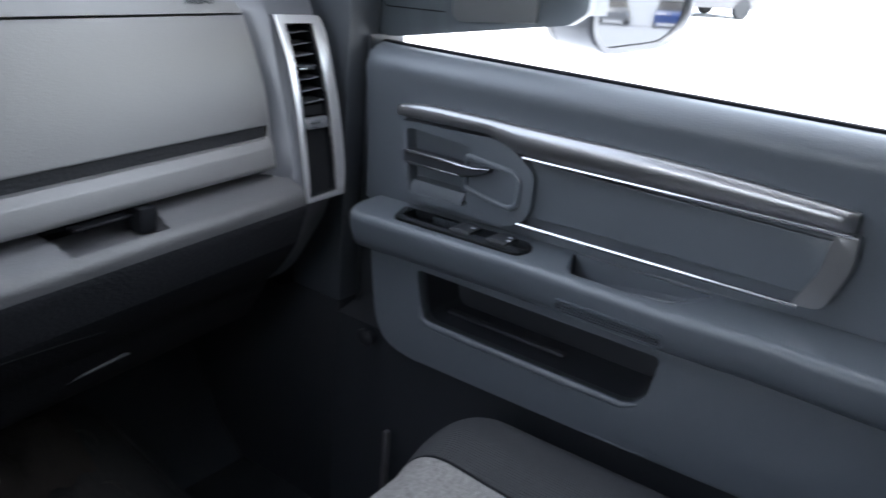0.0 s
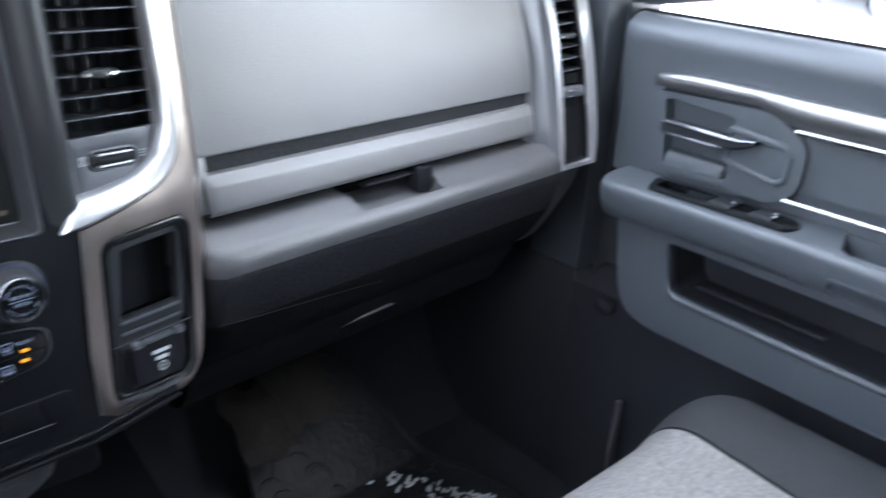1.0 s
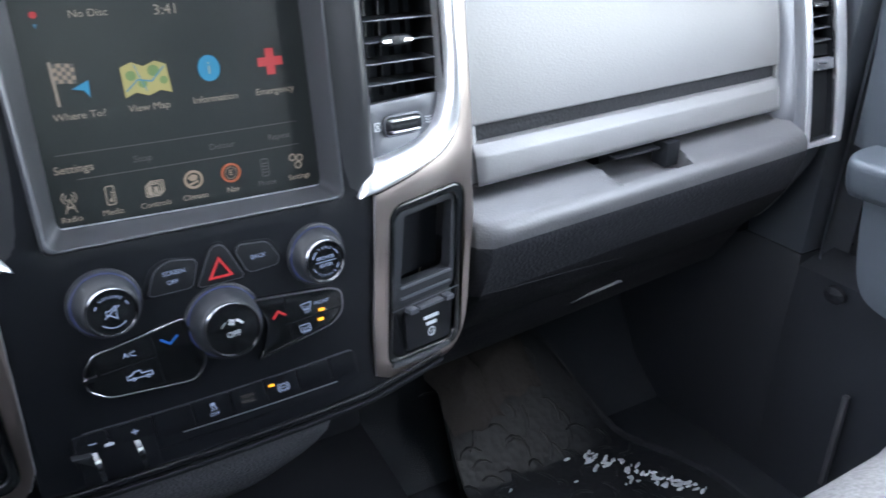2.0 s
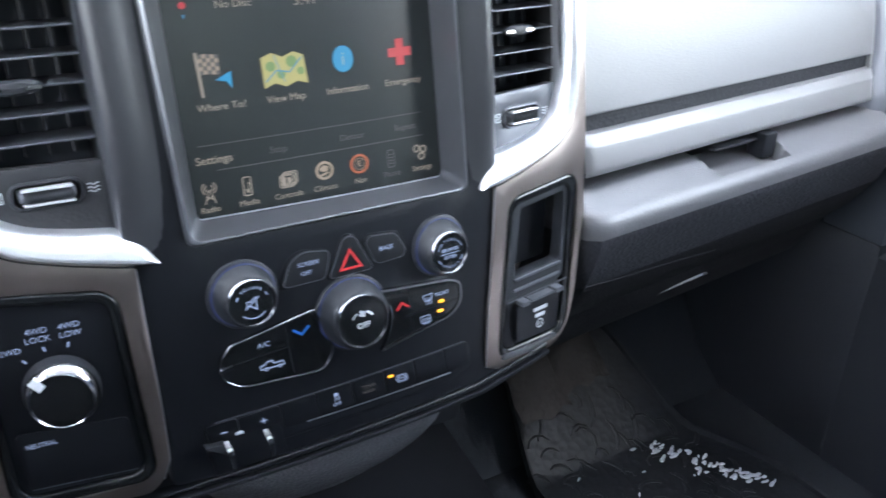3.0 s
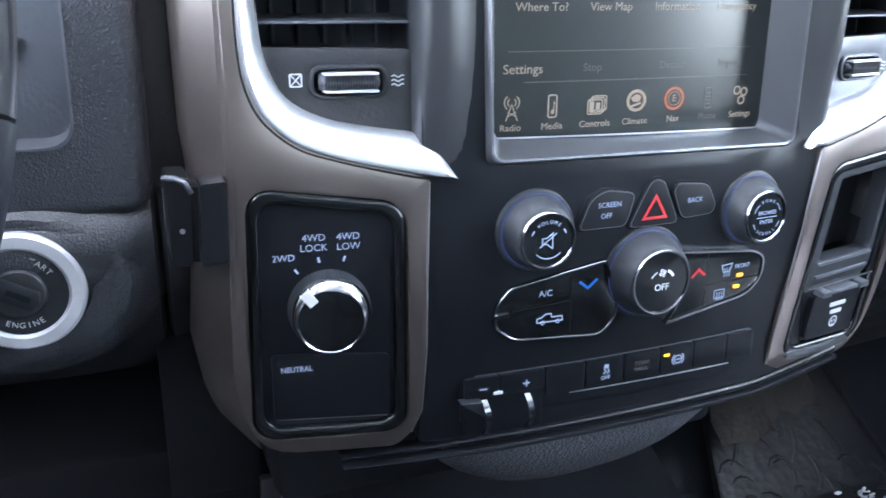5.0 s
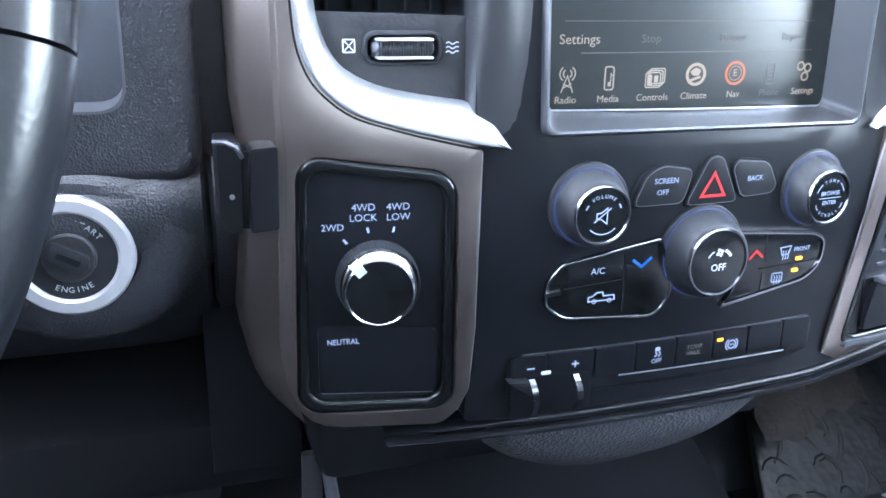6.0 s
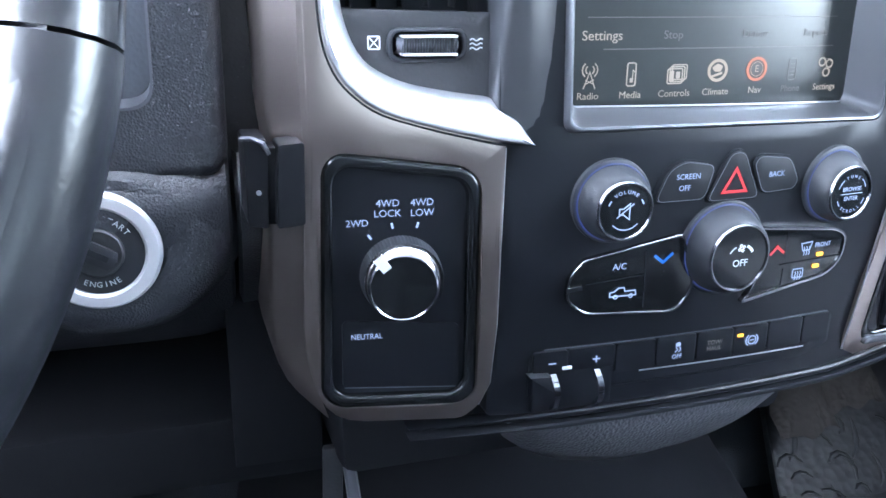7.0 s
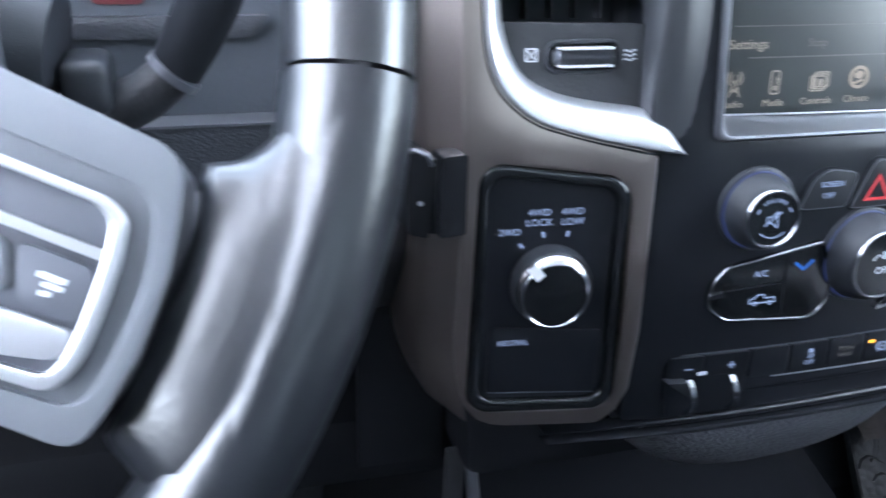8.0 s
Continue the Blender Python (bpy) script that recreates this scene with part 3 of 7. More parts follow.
# ---- air vents ----
def centre_vent(mirror):
    s = 1 if mirror else -1
    ven = thing("air_vent", on_stack(s * 0.16, 0.13, 0), "black dashboard air vent with thin slats and a chrome-edged thumbwheel", "air vent", "vents beside the screen")
    lo, hi = (0.127, 0.197) if mirror else (-0.197, -0.127)
    opening = fillet([(lo, 0.069 if not mirror else 0.062), (hi, 0.062 if not mirror else 0.069), (hi, 0.235), (lo, 0.235)], 0.004)
    part("duct", box(lo - 0.004, hi + 0.004, 0.06, 0.24, -0.054, -0.046, 0.001), M_DUCT, ven, place=on_stack)
    for a in (lo - 0.003, hi + 0.001):
        part("duct_wall", box(a, a + 0.002, 0.06, 0.24, -0.065, -0.004, 0.0005), M_BLACK, ven, place=on_stack)
    for i in range(9):
        v = 0.1190 + 0.01475 * i
        part("slat", plate(rrect(lo - 0.001, hi + 0.001, -0.036, -0.013, 0.002), d0=v - 0.0005, d1=v + 0.0005, bevel=0.0003), M_SLAT, ven,
             place=lambda u, b, h: on_stack(u, h - (b + 0.013) * 0.12, b))
        part("slat_edge", box(lo, hi, v - 0.0006, v + 0.0006, -0.0135, -0.0122, 0.0003), M_GREYPAINT, ven, "lighter front edge", place=on_stack)
    for k in range(5):
        a = lo + 0.011 + 0.0125 * k
        part("vertical_vane", box(a, a + 0.0015, 0.108, 0.236, -0.046, -0.038, 0.0004), M_SLAT, ven, place=on_stack)
    c = (lo + hi) / 2 + (0.0 if not mirror else -0.001)
    part("slide_knob", join(lathe([(0.0, 0.0), (0.006, 0.0), (0.0075, 0.001), (0.0075, 0.004), (0.005, 0.006), (0, 0.0065)], 20)), M_KNOB, ven, "grey slide knob",
         place=lambda x, y, d: on_stack(c + x * 1.9, 0.149 + y * 0.55, d - 0.014))
    part("knob_glint", plate(rrect(c - 0.013, c + 0.013, 0.1478, 0.1498, 0.001), d0=-0.0095, d1=-0.0078, bevel=0.0005), M_CHROME, ven, place=on_stack)
    # panel with the thumbwheel
    pan = fillet([(lo, 0.070), (lo + 0.02, 0.064), (hi, 0.0605), (hi, 0.1065), (lo, 0.1085)] if not mirror else
                 [(lo, 0.0605), (hi - 0.02, 0.064), (hi, 0.070), (hi, 0.1085), (lo, 0.1065)], 0.002)
    wc, wv = (0.1598, 0.0895) if mirror else (-0.1573, 0.0925)
    hole = rrect(wc - 0.0165, wc + 0.0165, wv - 0.0062, wv + 0.0062, 0.004)
    part("lower_panel", plate(pan, [hole], d0=-0.02, d1=-0.010, bevel=0.0006, fine=0.03), M_GREYPAINT if mirror else M_BLACK, ven, "panel below the slats", place=on_stack)
    part("wheel_bezel", plate(rrect(wc - 0.0185, wc + 0.0185, wv - 0.0078, wv + 0.0078, 0.006), [rrect(wc - 0.0160, wc + 0.0160, wv - 0.0058, wv + 0.0058, 0.004)], d0=-0.011, d1=-0.0078, bevel=0.0010, seg=3), M_GREYPAINT if mirror else M_KNOB, ven, "raised rim round the thumbwheel", place=on_stack)
    wheel = part("thumbwheel", lathe([(0.0, -0.0140), (0.0095, -0.0140), (0.0116, -0.0128), (0.0125, -0.0095), (0.0125, 0.0095), (0.0116, 0.0128), (0.0095, 0.0140), (0, 0.0140)], 48), M_GREYPAINT, ven, "ridged grey thumbwheel",
                 place=lambda x, y, d: on_stack(wc + d, wv + y * 0.38, x - 0.0165))
    for dv in (0.0040, -0.0040):
        part("chrome_line", plate(rrect(wc - 0.0125, wc + 0.0125, wv + dv - 0.0006, wv + dv + 0.0006, 0.0005), d0=-0.010, d1=-0.0036, bevel=0.0004), M_RING, wheel, "bright edge", place=on_stack)
    for k in range(20):
        a = wc - 0.0120 + 0.00125 * k
        part("ridge", box(a, a + 0.00035, wv - 0.0032, wv + 0.0032, -0.0045, -0.0036, 0.0), M_KNOB, wheel, place=on_stack)
    x0 = -0.1814 if not mirror else 0.1376
    icon = join(stroke(rrect(x0 - 0.0026, x0 + 0.0026, wv - 0.0018, wv + 0.0038, 0.0003, 1), 0.0006, -0.0098, closed=True),
                stroke([(x0 - 0.002, wv - 0.0012), (x0 + 0.002, wv + 0.0032)], 0.0005, -0.0098), stroke([(x0 - 0.002, wv + 0.0032), (x0 + 0.002, wv - 0.0012)], 0.0005, -0.0098))
    part("closed_mark", icon, M_WHITE, ven, place=on_stack)
    x1 = -0.1340 if not mirror else 0.1845
    waves = join(*[stroke([(x1 - 0.003 + 0.0007 * i, wv + dv + 0.0005 * math.sin(i * 1.1)) for i in range(9)], 0.0006, -0.0098) for dv in (-0.002, 0.0, 0.002)])
    part("open_mark", waves, M_WHITE, ven, place=on_stack)
    return ven


# ---- centre stack ----
stack = thing("center_stack", on_stack(0, -0.1, 0), "black centre stack with silver side trim and control knobs", "dashboard panel")
SCR = fillet([(-0.0920, 0.0530), (0.0968, 0.0503), (0.0955, 0.212), (-0.0972, 0.212)], [0.006, 0.006, 0.01, 0.01])
face_outer = fillet([(-0.128, -0.098), (-0.05, -0.1045), (0.06, -0.1045), (0.128, -0.098), (0.126, 0.055), (0.1275, 0.27), (-0.1275, 0.27), (-0.126, 0.055)], 0.003)
part("face_panel", plate(face_outer, [SCR], d0=-0.03, d1=0.0, bevel=0.0015, fine=0.03), M_PANEL, stack, place=on_stack)


def side_trim(s):
    side = on_side(s)
    m = lambda u, v, d: side(u, v, d - 6.0 * max(0.0, -0.072 - v) ** 2)
    flip = s < 0
    foot_in = ((0.1245, -0.04), (0.1270, -0.0744), (0.1320, -0.0880)) if flip else ((0.1228, -0.04), (0.1228, -0.0744), (0.1250, -0.0890))
    name = "side_trim"
    # lower field with the square opening, and the upright beside the vent
    outer = [(0.1230, 0.0505), *foot_in, (0.140, -0.0970), (0.206, -0.0950), (0.2175, -0.06), (0.2180, 0.04), (0.2160, 0.27), (0.2035, 0.27),
             (0.2065, 0.112), (0.2050, 0.0940), (0.1997, 0.0792), (0.1852, 0.0650), (0.159, 0.0570)]
    outer = fillet(outer, [0.001, 0, 0, 0.004, 0.004, 0.018, 0.02, 0.01, 0, 0, 0.003, 0.005, 0.006, 0.006, 0.006], 4)
    hole = rrect(0.1338, 0.2105, -0.0865, 0.0410, 0.0125)
    bm = plate(outer, [hole], d0=-0.004, d1=0.0035, bevel=0.0013, seg=3, fine=0.025)
    if flip:
        bmesh.ops.reverse_faces(bm, faces=bm.faces[:])
    part(name, bm, M_TAUPE, stack, "warm silver metallic side trim", place=m)
    # the rounded flank that runs back from the outer edge
    rows = []
    for v in [-0.10 + 0.011 * i for i in range(6)] + [-0.02 + 0.029 * i for i in range(11)]:
        foot = max(0.0, (-0.045 - v) / 0.055) ** 2
        back = 2.2 * max(0.0, -v) ** 2
        rows.append([(0.2140 + x * (1 - 0.3 * foot) - 0.010 * foot, v, 0.0036 + z - 0.012 * foot - back * x / 0.017) for x, z in
                     ((0.0, 0.0), (0.0014, -0.0002), (0.0030, -0.0012), (0.0048, -0.0030), (0.0100, -0.0080), (0.0148, -0.0128), (0.0164, -0.0155), (0.0171, -0.022))]
                    + [(0.2312 - 0.014 * foot, v, -0.09)])
    part("trim_flank", loft(rows), M_TAUPE, stack, place=m)
    # bright ridge round the vent
    inner = [(0.1965, 0.27), (0.1975, 0.13), (0.1955, 0.104), (0.1875, 0.0855), (0.170, 0.0760), (0.148, 0.0715), (0.127, 0.0685), (0.1195, 0.0640), (0.1095, 0.0515)]
    outr = [(0.2055, 0.27), (0.2082, 0.115), (0.2066, 0.0945), (0.2008, 0.0790), (0.1857, 0.0648), (0.159, 0.0560), (0.1300, 0.0515), (0.1200, 0.0508), (0.1095, 0.0507)]
    inner, outr = fillet(inner, 0.02, 4, False), fillet(outr, 0.02, 4, False)
    rows = []
    for (a, b), (c, e) in zip(inner, outr):
        row = []
        for t, d in ((0.0, -0.014), (0.04, -0.007), (0.25, -0.0005), (0.55, 0.0040), (0.80, 0.0060), (0.93, 0.0058), (1.0, 0.0035), (1.0, -0.002)):
            row.append((a + (c - a) * t, b + (e - b) * t, d))
        rows.append(row)
    part("vent_ridge", loft(rows), M_SATIN, stack, "bright satin silver ridge curving under the vent", place=m)
    # dark joint between ridge and trim, and the trim's thin polished inner edge
    joint = [(c + 0.0006, e - 0.0007, 0.0034) for c, e in outr if c > 0.121]
    part("trim_joint", tube(joint, 0.00055, 6), M_VOID, stack, "dark joint under the ridge", place=m)
    part("trim_edge", tube([(0.1230, 0.0490, 0.0028)] + [(u + 0.0002, v, 0.0028) for u, v in foot_in], 0.0007, 6), M_SATIN, stack, "thin polished edge of the trim", place=m)


side_trim(-1)
side_trim(1)


def vent_cheek(s):
    """The rounded upright between the screen and a vent, fading into the face below."""
    rows = []
    for i in range(13):
        v = 0.046 + 0.22 * (i / 12) ** 1.4
        k = min(1.0, (v - 0.046) / 0.070) * (1.0 if s > 0 else 0.55)
        rows.append([(s * u, v, -0.0005 + (d + 0.0005) * k if d > -0.001 else d) for u, d in
                     ((0.0995, 0.0002), (0.1035, 0.0016), (0.1080, 0.0046), (0.1125, 0.0080), (0.1165, 0.0096), (0.1205, 0.0090), (0.1240, 0.0060), (0.1265, 0.0005), (0.1280, -0.012))])
    part("vent_cheek", loft(rows), M_CHEEK, stack, "satin charcoal upright beside the screen", place=on_stack, sharp=60)


vent_cheek(-1)
vent_cheek(1)
# lower edge: a thin gloss strip under the whole stack, and the padded belly below
for v0, v1, d in ((-0.1035, -0.0995, 0.004), (-0.1090, -0.1055, 0.006)):
    rows = []
    for x in range(-17, 17):
        u = x * 0.01
        e = 0.14 * max(0.0, u - 0.088)
        t = min(1.0, max(0.05, (u + 0.17) / 0.08))
        h, s = (v1 - v0) * t, d - 0.006 * (1 - t)
        rows.append([(u, v0 + e, s - 0.010), (u, v0 + e, s - 0.001), (u, v0 + e + 0.25 * h, s), (u, v0 + e + 0.75 * h, s), (u, v0 + e + h, s - 0.001), (u, v0 + e + h, s - 0.010)])
    part("lower_strip", loft(rows), M_PANEL if d < 0.005 else M_VOID, stack, "satin black strip along the lower edge", place=on_stack)
rows = []
for i in range(17):
    u = -0.115 + 0.183 * i / 16
    k = math.sqrt(max(0, 1 - ((i - 8) / 8) ** 2))
    rows.append([(u, -0.104, -0.004), (u, -0.106 - 0.012 * k, -0.002), (u, -0.108 - 0.040 * k, -0.014), (u, -0.109 - 0.057 * k, -0.036), (u, -0.109 - 0.060 * k, -0.10)])
part("padded_belly", loft(rows), M_BELLY, stack, "grained charcoal pad below the lower edge", place=on_stack, sharp=60)
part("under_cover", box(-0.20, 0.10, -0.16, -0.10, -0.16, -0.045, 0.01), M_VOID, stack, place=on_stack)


def knob(name, cx, cy, r, rf, h, parent, label, tilt=(0, 0)):
    """A turned rubber knob with a chrome rim round a black face; its face is shifted a little by tilt."""
    def place(x, y, d):
        k = d / h
        return on_stack(cx + x + tilt[0] * k, cy + y + tilt[1] * k, d)
    base = part(name, lathe([(r + 0.0022, 0.0), (r + 0.0020, 0.0016), (r + 0.0012, 0.0022), (r + 0.0004, 0.0022), (r, 0.001)], 56), M_KNOB, parent, label, place=place)
    part("light_ring", lathe([(r + 0.0006, 0.0020), (r + 0.0001, 0.0024), (r - 0.0006, 0.0023)], 56), M_RIMBLUE, base, "blue lit ring", place=place)
    grip = lathe([(r - 0.0005, 0.001), (r - 0.0007, 0.004), (rf + 0.0038, h - 0.0035), (rf + 0.0026, h - 0.0012), (rf + 0.0018, h - 0.0008)], 120)
    for v in grip.verts:
        a = math.atan2(v.co.y, v.co.x)
        if 0.0035 < v.co.z < h - 0.002:
            v.co.xy *= 1 + 0.012 * (1 if round(a * 60 / math.pi) % 2 else -1)
    part("grip", grip, M_KNOB, base, "charcoal ribbed grip", place=place, sharp=50)
    part("rim", lathe([(rf + 0.0021, h - 0.003), (rf + 0.0021, h - 0.0008), (rf + 0.0015, h + 0.0001), (rf + 0.0008, h), (rf + 0.0005, h - 0.001)], 56), M_DULLCHROME, base, "dull chrome rim", place=place)
    part("face", lathe([(rf + 0.0008, h - 0.0009), (rf * 0.6, h - 0.0004), (0, h - 0.0003)], 48), M_GLOSS, base, "gloss black face", place=place)
    return base, place


M_RIMBLUE = glow("blue violet light ring", (0.08, 0.12, 0.40), 0.16)

vol, vp = knob("volume_knob", -0.0667, 0.0164, 0.0195, 0.0131, 0.0130, stack, "volume knob with a speaker mark", (0.0015, -0.0028))
print_on = lambda place, k: (lambda x, y, d: place(x * k, y * k, d))
vp, z = print_on(vp, 0.83), 0.0129
part("lettering", arc_words("VOLUME", 0.0032, 0, 0, 0.0118, z, 90, 14), M_PRINT, vol, place=vp)
part("mark", join(stroke([(-0.0042, 0.0018), (-0.0015, 0.0018), (0.0025, 0.0048), (0.0025, -0.0048), (-0.0015, -0.0018), (-0.0042, -0.0018)], 0.0007, z, closed=True),
                  stroke([(-0.0055, -0.0035), (0.0048, 0.0045)], 0.0007, z), stroke(arc(0, 0, 0.0112, 225, 315), 0.0006, z),
                  stroke(arc(0, 0, 0.0120, 22, 34, 3), 0.0008, z), stroke(arc(0, 0, 0.0120, 146, 158, 3), 0.0008, z)), M_PRINT, vol, place=vp)

tun, tp = knob("tune_knob", 0.0722, 0.0150, 0.0195, 0.0131, 0.0135, stack, "tuning knob with printed words", (0.001, -0.0028))
tp, z = print_on(tp, 0.83), 0.0134
part("lettering", join(arc_words("TUNE", 0.0030, 0, 0, 0.0115, z, 90, 17), arc_words("SCROLL", 0.0029, 0, 0, 0.0118, z, 270, 15, True),
                       words("BROWSE", 0.0040, 0, 0.0030, z), words("ENTER", 0.0040, 0, -0.0032, z), stroke([(-0.009, 0), (0.009, 0)], 0.0005, z)), M_PRINT, tun, place=tp)
part("mark", join(stroke(arc(0, 0, 0.0120, 20, 50, 4), 0.0006, z), stroke(arc(0, 0, 0.0120, 130, 160, 4), 0.0006, z), stroke(arc(0, 0, 0.0120, 200, 218, 4), 0.0006, z), stroke(arc(0, 0, 0.0120, 322, 340, 4), 0.0006, z)), M_PRINT, tun, place=tp)

fan, fp = knob("fan_knob", 0.0015, -0.0140, 0.0238, 0.0162, 0.0175, stack, "large fan knob switched off", (-0.0005, -0.001))
fp, z2 = print_on(fp, 0.88), 0.0174
part("lettering", words("OFF", 0.0060, 0, -0.003, z2), M_WHITE, fan, place=fp)
blades = [stroke(arc(0.0016 * math.cos(a), 0.0062 + 0.0016 * math.sin(a), 0.0008, 0, 300, 5), 0.0006, z2) for a in (0.4, 2.0, 3.6, 5.2)]
part("mark", join(*blades, stroke(arc(0, -0.001, 0.0090, 118, 148, 5), 0.0006, z2), stroke(arc(0, -0.001, 0.0090, 34, 62, 5), 0.0017, z2)), M_WHITE, fan, place=fp)

# buttons between the knobs
for pts, label, text in (([(-0.043, 0.0135), (-0.0135, 0.0135), (-0.0085, 0.0315), (-0.027, 0.0345), (-0.036, 0.0300)], "screen off button", "SCREEN|OFF"),
                         ([(-0.0125, 0.0120), (0.0205, 0.0120), (0.0085, 0.0375), (0.0005, 0.0375)], "hazard button with a red triangle", ""),
                         ([(0.0150, 0.0305), (0.0220, 0.0140), (0.0430, 0.0150), (0.0455, 0.0195), (0.0385, 0.0325), (0.018, 0.0345)], "back button", "BACK")):
    btn = part("button", plate(fillet(pts, 0.0045, 4), d0=-0.004, d1=0.0022, bevel=0.0007, seg=3), M_BUTTON, stack, "black " + label, place=on_stack)
    # edge highlight of each button, painted on as a lighter outline
    part("edge_line", stroke(fillet([((x - sum(p[0] for p in pts) / len(pts)) * 0.965 + sum(p[0] for p in pts) / len(pts), (y - 0.0235) * 0.965 + 0.0235) for x, y in pts], 0.0043, 4), 0.0004, 0.0021, closed=True), M_GREYPAINT, btn, "thin edge highlight drawn as a grey line", place=on_stack)
    part("surround", plate(fillet([((x - 0.004) * 1.07 + 0.004, (y - 0.0235) * 1.10 + 0.0235) for x, y in pts], 0.0045, 4), d0=-0.002, d1=0.0007, bevel=0.0005), M_VOID, btn, place=on_stack)
    cx = sum(p[0] for p in pts) / len(pts)
    if text == "BACK":
        part("lettering", words("BACK", 0.0040, cx, 0.0240, 0.0023), M_PRINT, btn, place=on_stack)
    elif text:
        part("lettering", join(words("SCREEN", 0.0040, -0.0245, 0.0262, 0.0023), words("OFF", 0.0040, -0.0262, 0.0203, 0.0023)), M_PRINT, btn, place=on_stack)
    else:
        part("triangle", join(stroke([(-0.0030, 0.0165), (0.0112, 0.0165), (0.0041, 0.0285)], 0.0015, 0.0023, closed=True)), M_RED, btn, "red warning triangle", place=on_stack)

# climate key fields either side of the fan knob
left_field = fillet([(-0.0880, -0.0215), (-0.0800, -0.0130), (-0.0240, -0.0035), (-0.0140, -0.0345), (-0.0245, -0.0480), (-0.0790, -0.0435), (-0.0890, -0.0350)], [.004, .0025, .003, .008, .006, .005, .004], 5)
right_field = fillet([(0.0200, -0.0035), (0.0780, -0.0100), (0.0865, -0.0145), (0.0850, -0.0290), (0.0750, -0.0375), (0.0150, -0.0475), (0.0220, -0.0400), (0.0300, -0.02)], [.004, .006, .005, .006, .008, .004, .004, .01], 5)


def key_field(outline, label, seams, c):
    inner = [((x - c[0]) * 0.958 + c[0], (y - c[1]) * 0.905 + c[1]) for x, y in outline]
    fld = part("climate_keys", plate(inner, d0=-0.002, d1=0.0024, bevel=0.0012, seg=3), M_GLOSS, stack, label, place=on_stack)
    part("chrome_frame", plate(outline, [inner], d0=-0.002, d1=0.0032, bevel=0.0009, seg=3), M_DULLCHROME, fld, "dull chrome frame", place=on_stack)
    part("key_seam", join(*[stroke(s, 0.0006, 0.0024) for s in seams]), M_VOID, fld, place=on_stack)
    return fld


lf = key_field(left_field, "gloss black climate keys at the left of the fan knob", ([(-0.078, -0.0265), (-0.045, -0.0240)], [(-0.0455, -0.011), (-0.0445, -0.042)]), (-0.051, -0.0265))
part("frame_notch", stroke([(-0.0885, -0.0285), (-0.0815, -0.0278)], 0.0022, 0.0024, 0.0014), M_CHROME, lf, "small chrome notch", place=on_stack)
part("lettering", words("A/C", 0.0048, -0.0600, -0.0185, 0.0026), M_PRINT, lf, place=on_stack)
truck = [(-0.0645, -0.0345), (-0.0645, -0.0322), (-0.0620, -0.0318), (-0.0598, -0.0300), (-0.0565, -0.0300), (-0.0560, -0.0320), (-0.0500, -0.0320), (-0.0497, -0.0345)]
part("recirculation_mark", join(stroke(truck, 0.0007, 0.0026, closed=True), stroke(circle(-0.0612, -0.0348, 0.0011, 8), 0.0005, 0.0026, closed=True), stroke(circle(-0.0525, -0.0348, 0.0011, 8), 0.0005, 0.0026, closed=True)), M_PRINT, lf, "lit pickup outline", place=on_stack)
part("cooler_arrow", stroke([(-0.0400, -0.0145), (-0.0352, -0.0182), (-0.0300, -0.0140)], 0.0015, 0.0026), M_BLUE, lf, "lit blue arrow", place=on_stack)
rf_ = key_field(right_field, "gloss black climate keys at the right of the fan knob", ([(0.040, -0.0275), (0.083, -0.0265)], [(0.0435, -0.008), (0.0425, -0.040)]), (0.0545, -0.0255))
part("warmer_arrow", stroke([(0.0330, -0.0210), (0.0372, -0.0170), (0.0415, -0.0205)], 0.0015, 0.0026), M_RED, rf_, "lit red arrow", place=on_stack)
part("lettering", words("FRONT", 0.0035, 0.0695, -0.0190, 0.0026), M_PRINT, rf_, place=on_stack)
defr = [stroke([(0.0540, -0.0170), (0.0615, -0.0165), (0.0600, -0.0210), (0.0553, -0.0212)], 0.0006, 0.0026, closed=True)] + \
       [stroke([(0.0560 + k * 0.0018 + 0.0005 * (i % 2), -0.0190 - 0.0012 * i) for i in range(5)], 0.0005, 0.0026) for k in range(3)]
part("front_defrost_mark", join(*defr), M_PRINT, rf_, place=on_stack)
rear = [stroke(rrect(0.0500, 0.0572, -0.0365, -0.0315, 0.0004, 1), 0.0006, 0.0026, closed=True)] + \
       [stroke([(0.0518 + k * 0.0018 + 0.0005 * (i % 2), -0.0330 - 0.0012 * i) for i in range(5)], 0.0005, 0.0026) for k in range(3)]
part("rear_defrost_mark", join(*rear), M_PRINT, rf_, place=on_stack)
for u, v in ((0.0682, -0.0245), (0.0662, -0.0312)):
    part("lamp", plate(rrect(u - 0.0022, u + 0.0022, v - 0.0010, v + 0.0010, 0.0005), d0=0.002, d1=0.0028, bevel=0.0002), M_AMBER, rf_, "lit amber lamp", place=on_stack)

# row of flat switches
row = part("switch_strip", plate(fillet([(-0.1060, -0.0895), (0.0650, -0.0895), (0.0850, -0.0830), (0.0855, -0.0645), (0.0815, -0.0615), (-0.0980, -0.0615), (-0.1060, -0.0660)], 0.003), d0=-0.002, d1=0.0012, bevel=0.0008, fine=0.03),
           M_PANEL, stack, "flat black switch strip", place=on_stack)
cuts = (-0.0858, -0.0582, -0.0339, -0.0091, 0.0150, 0.0384, 0.0630)
for a, b in zip((-0.1045,) + cuts, cuts + (0.0835,)):
    if a < -0.06:
        continue
    part("switch", plate(rrect(a + 0.0004, b - 0.0004, -0.0795, -0.0622, 0.0012), d0=0.001, d1=0.0026, bevel=0.0008), M_PANEL, row, place=on_stack)
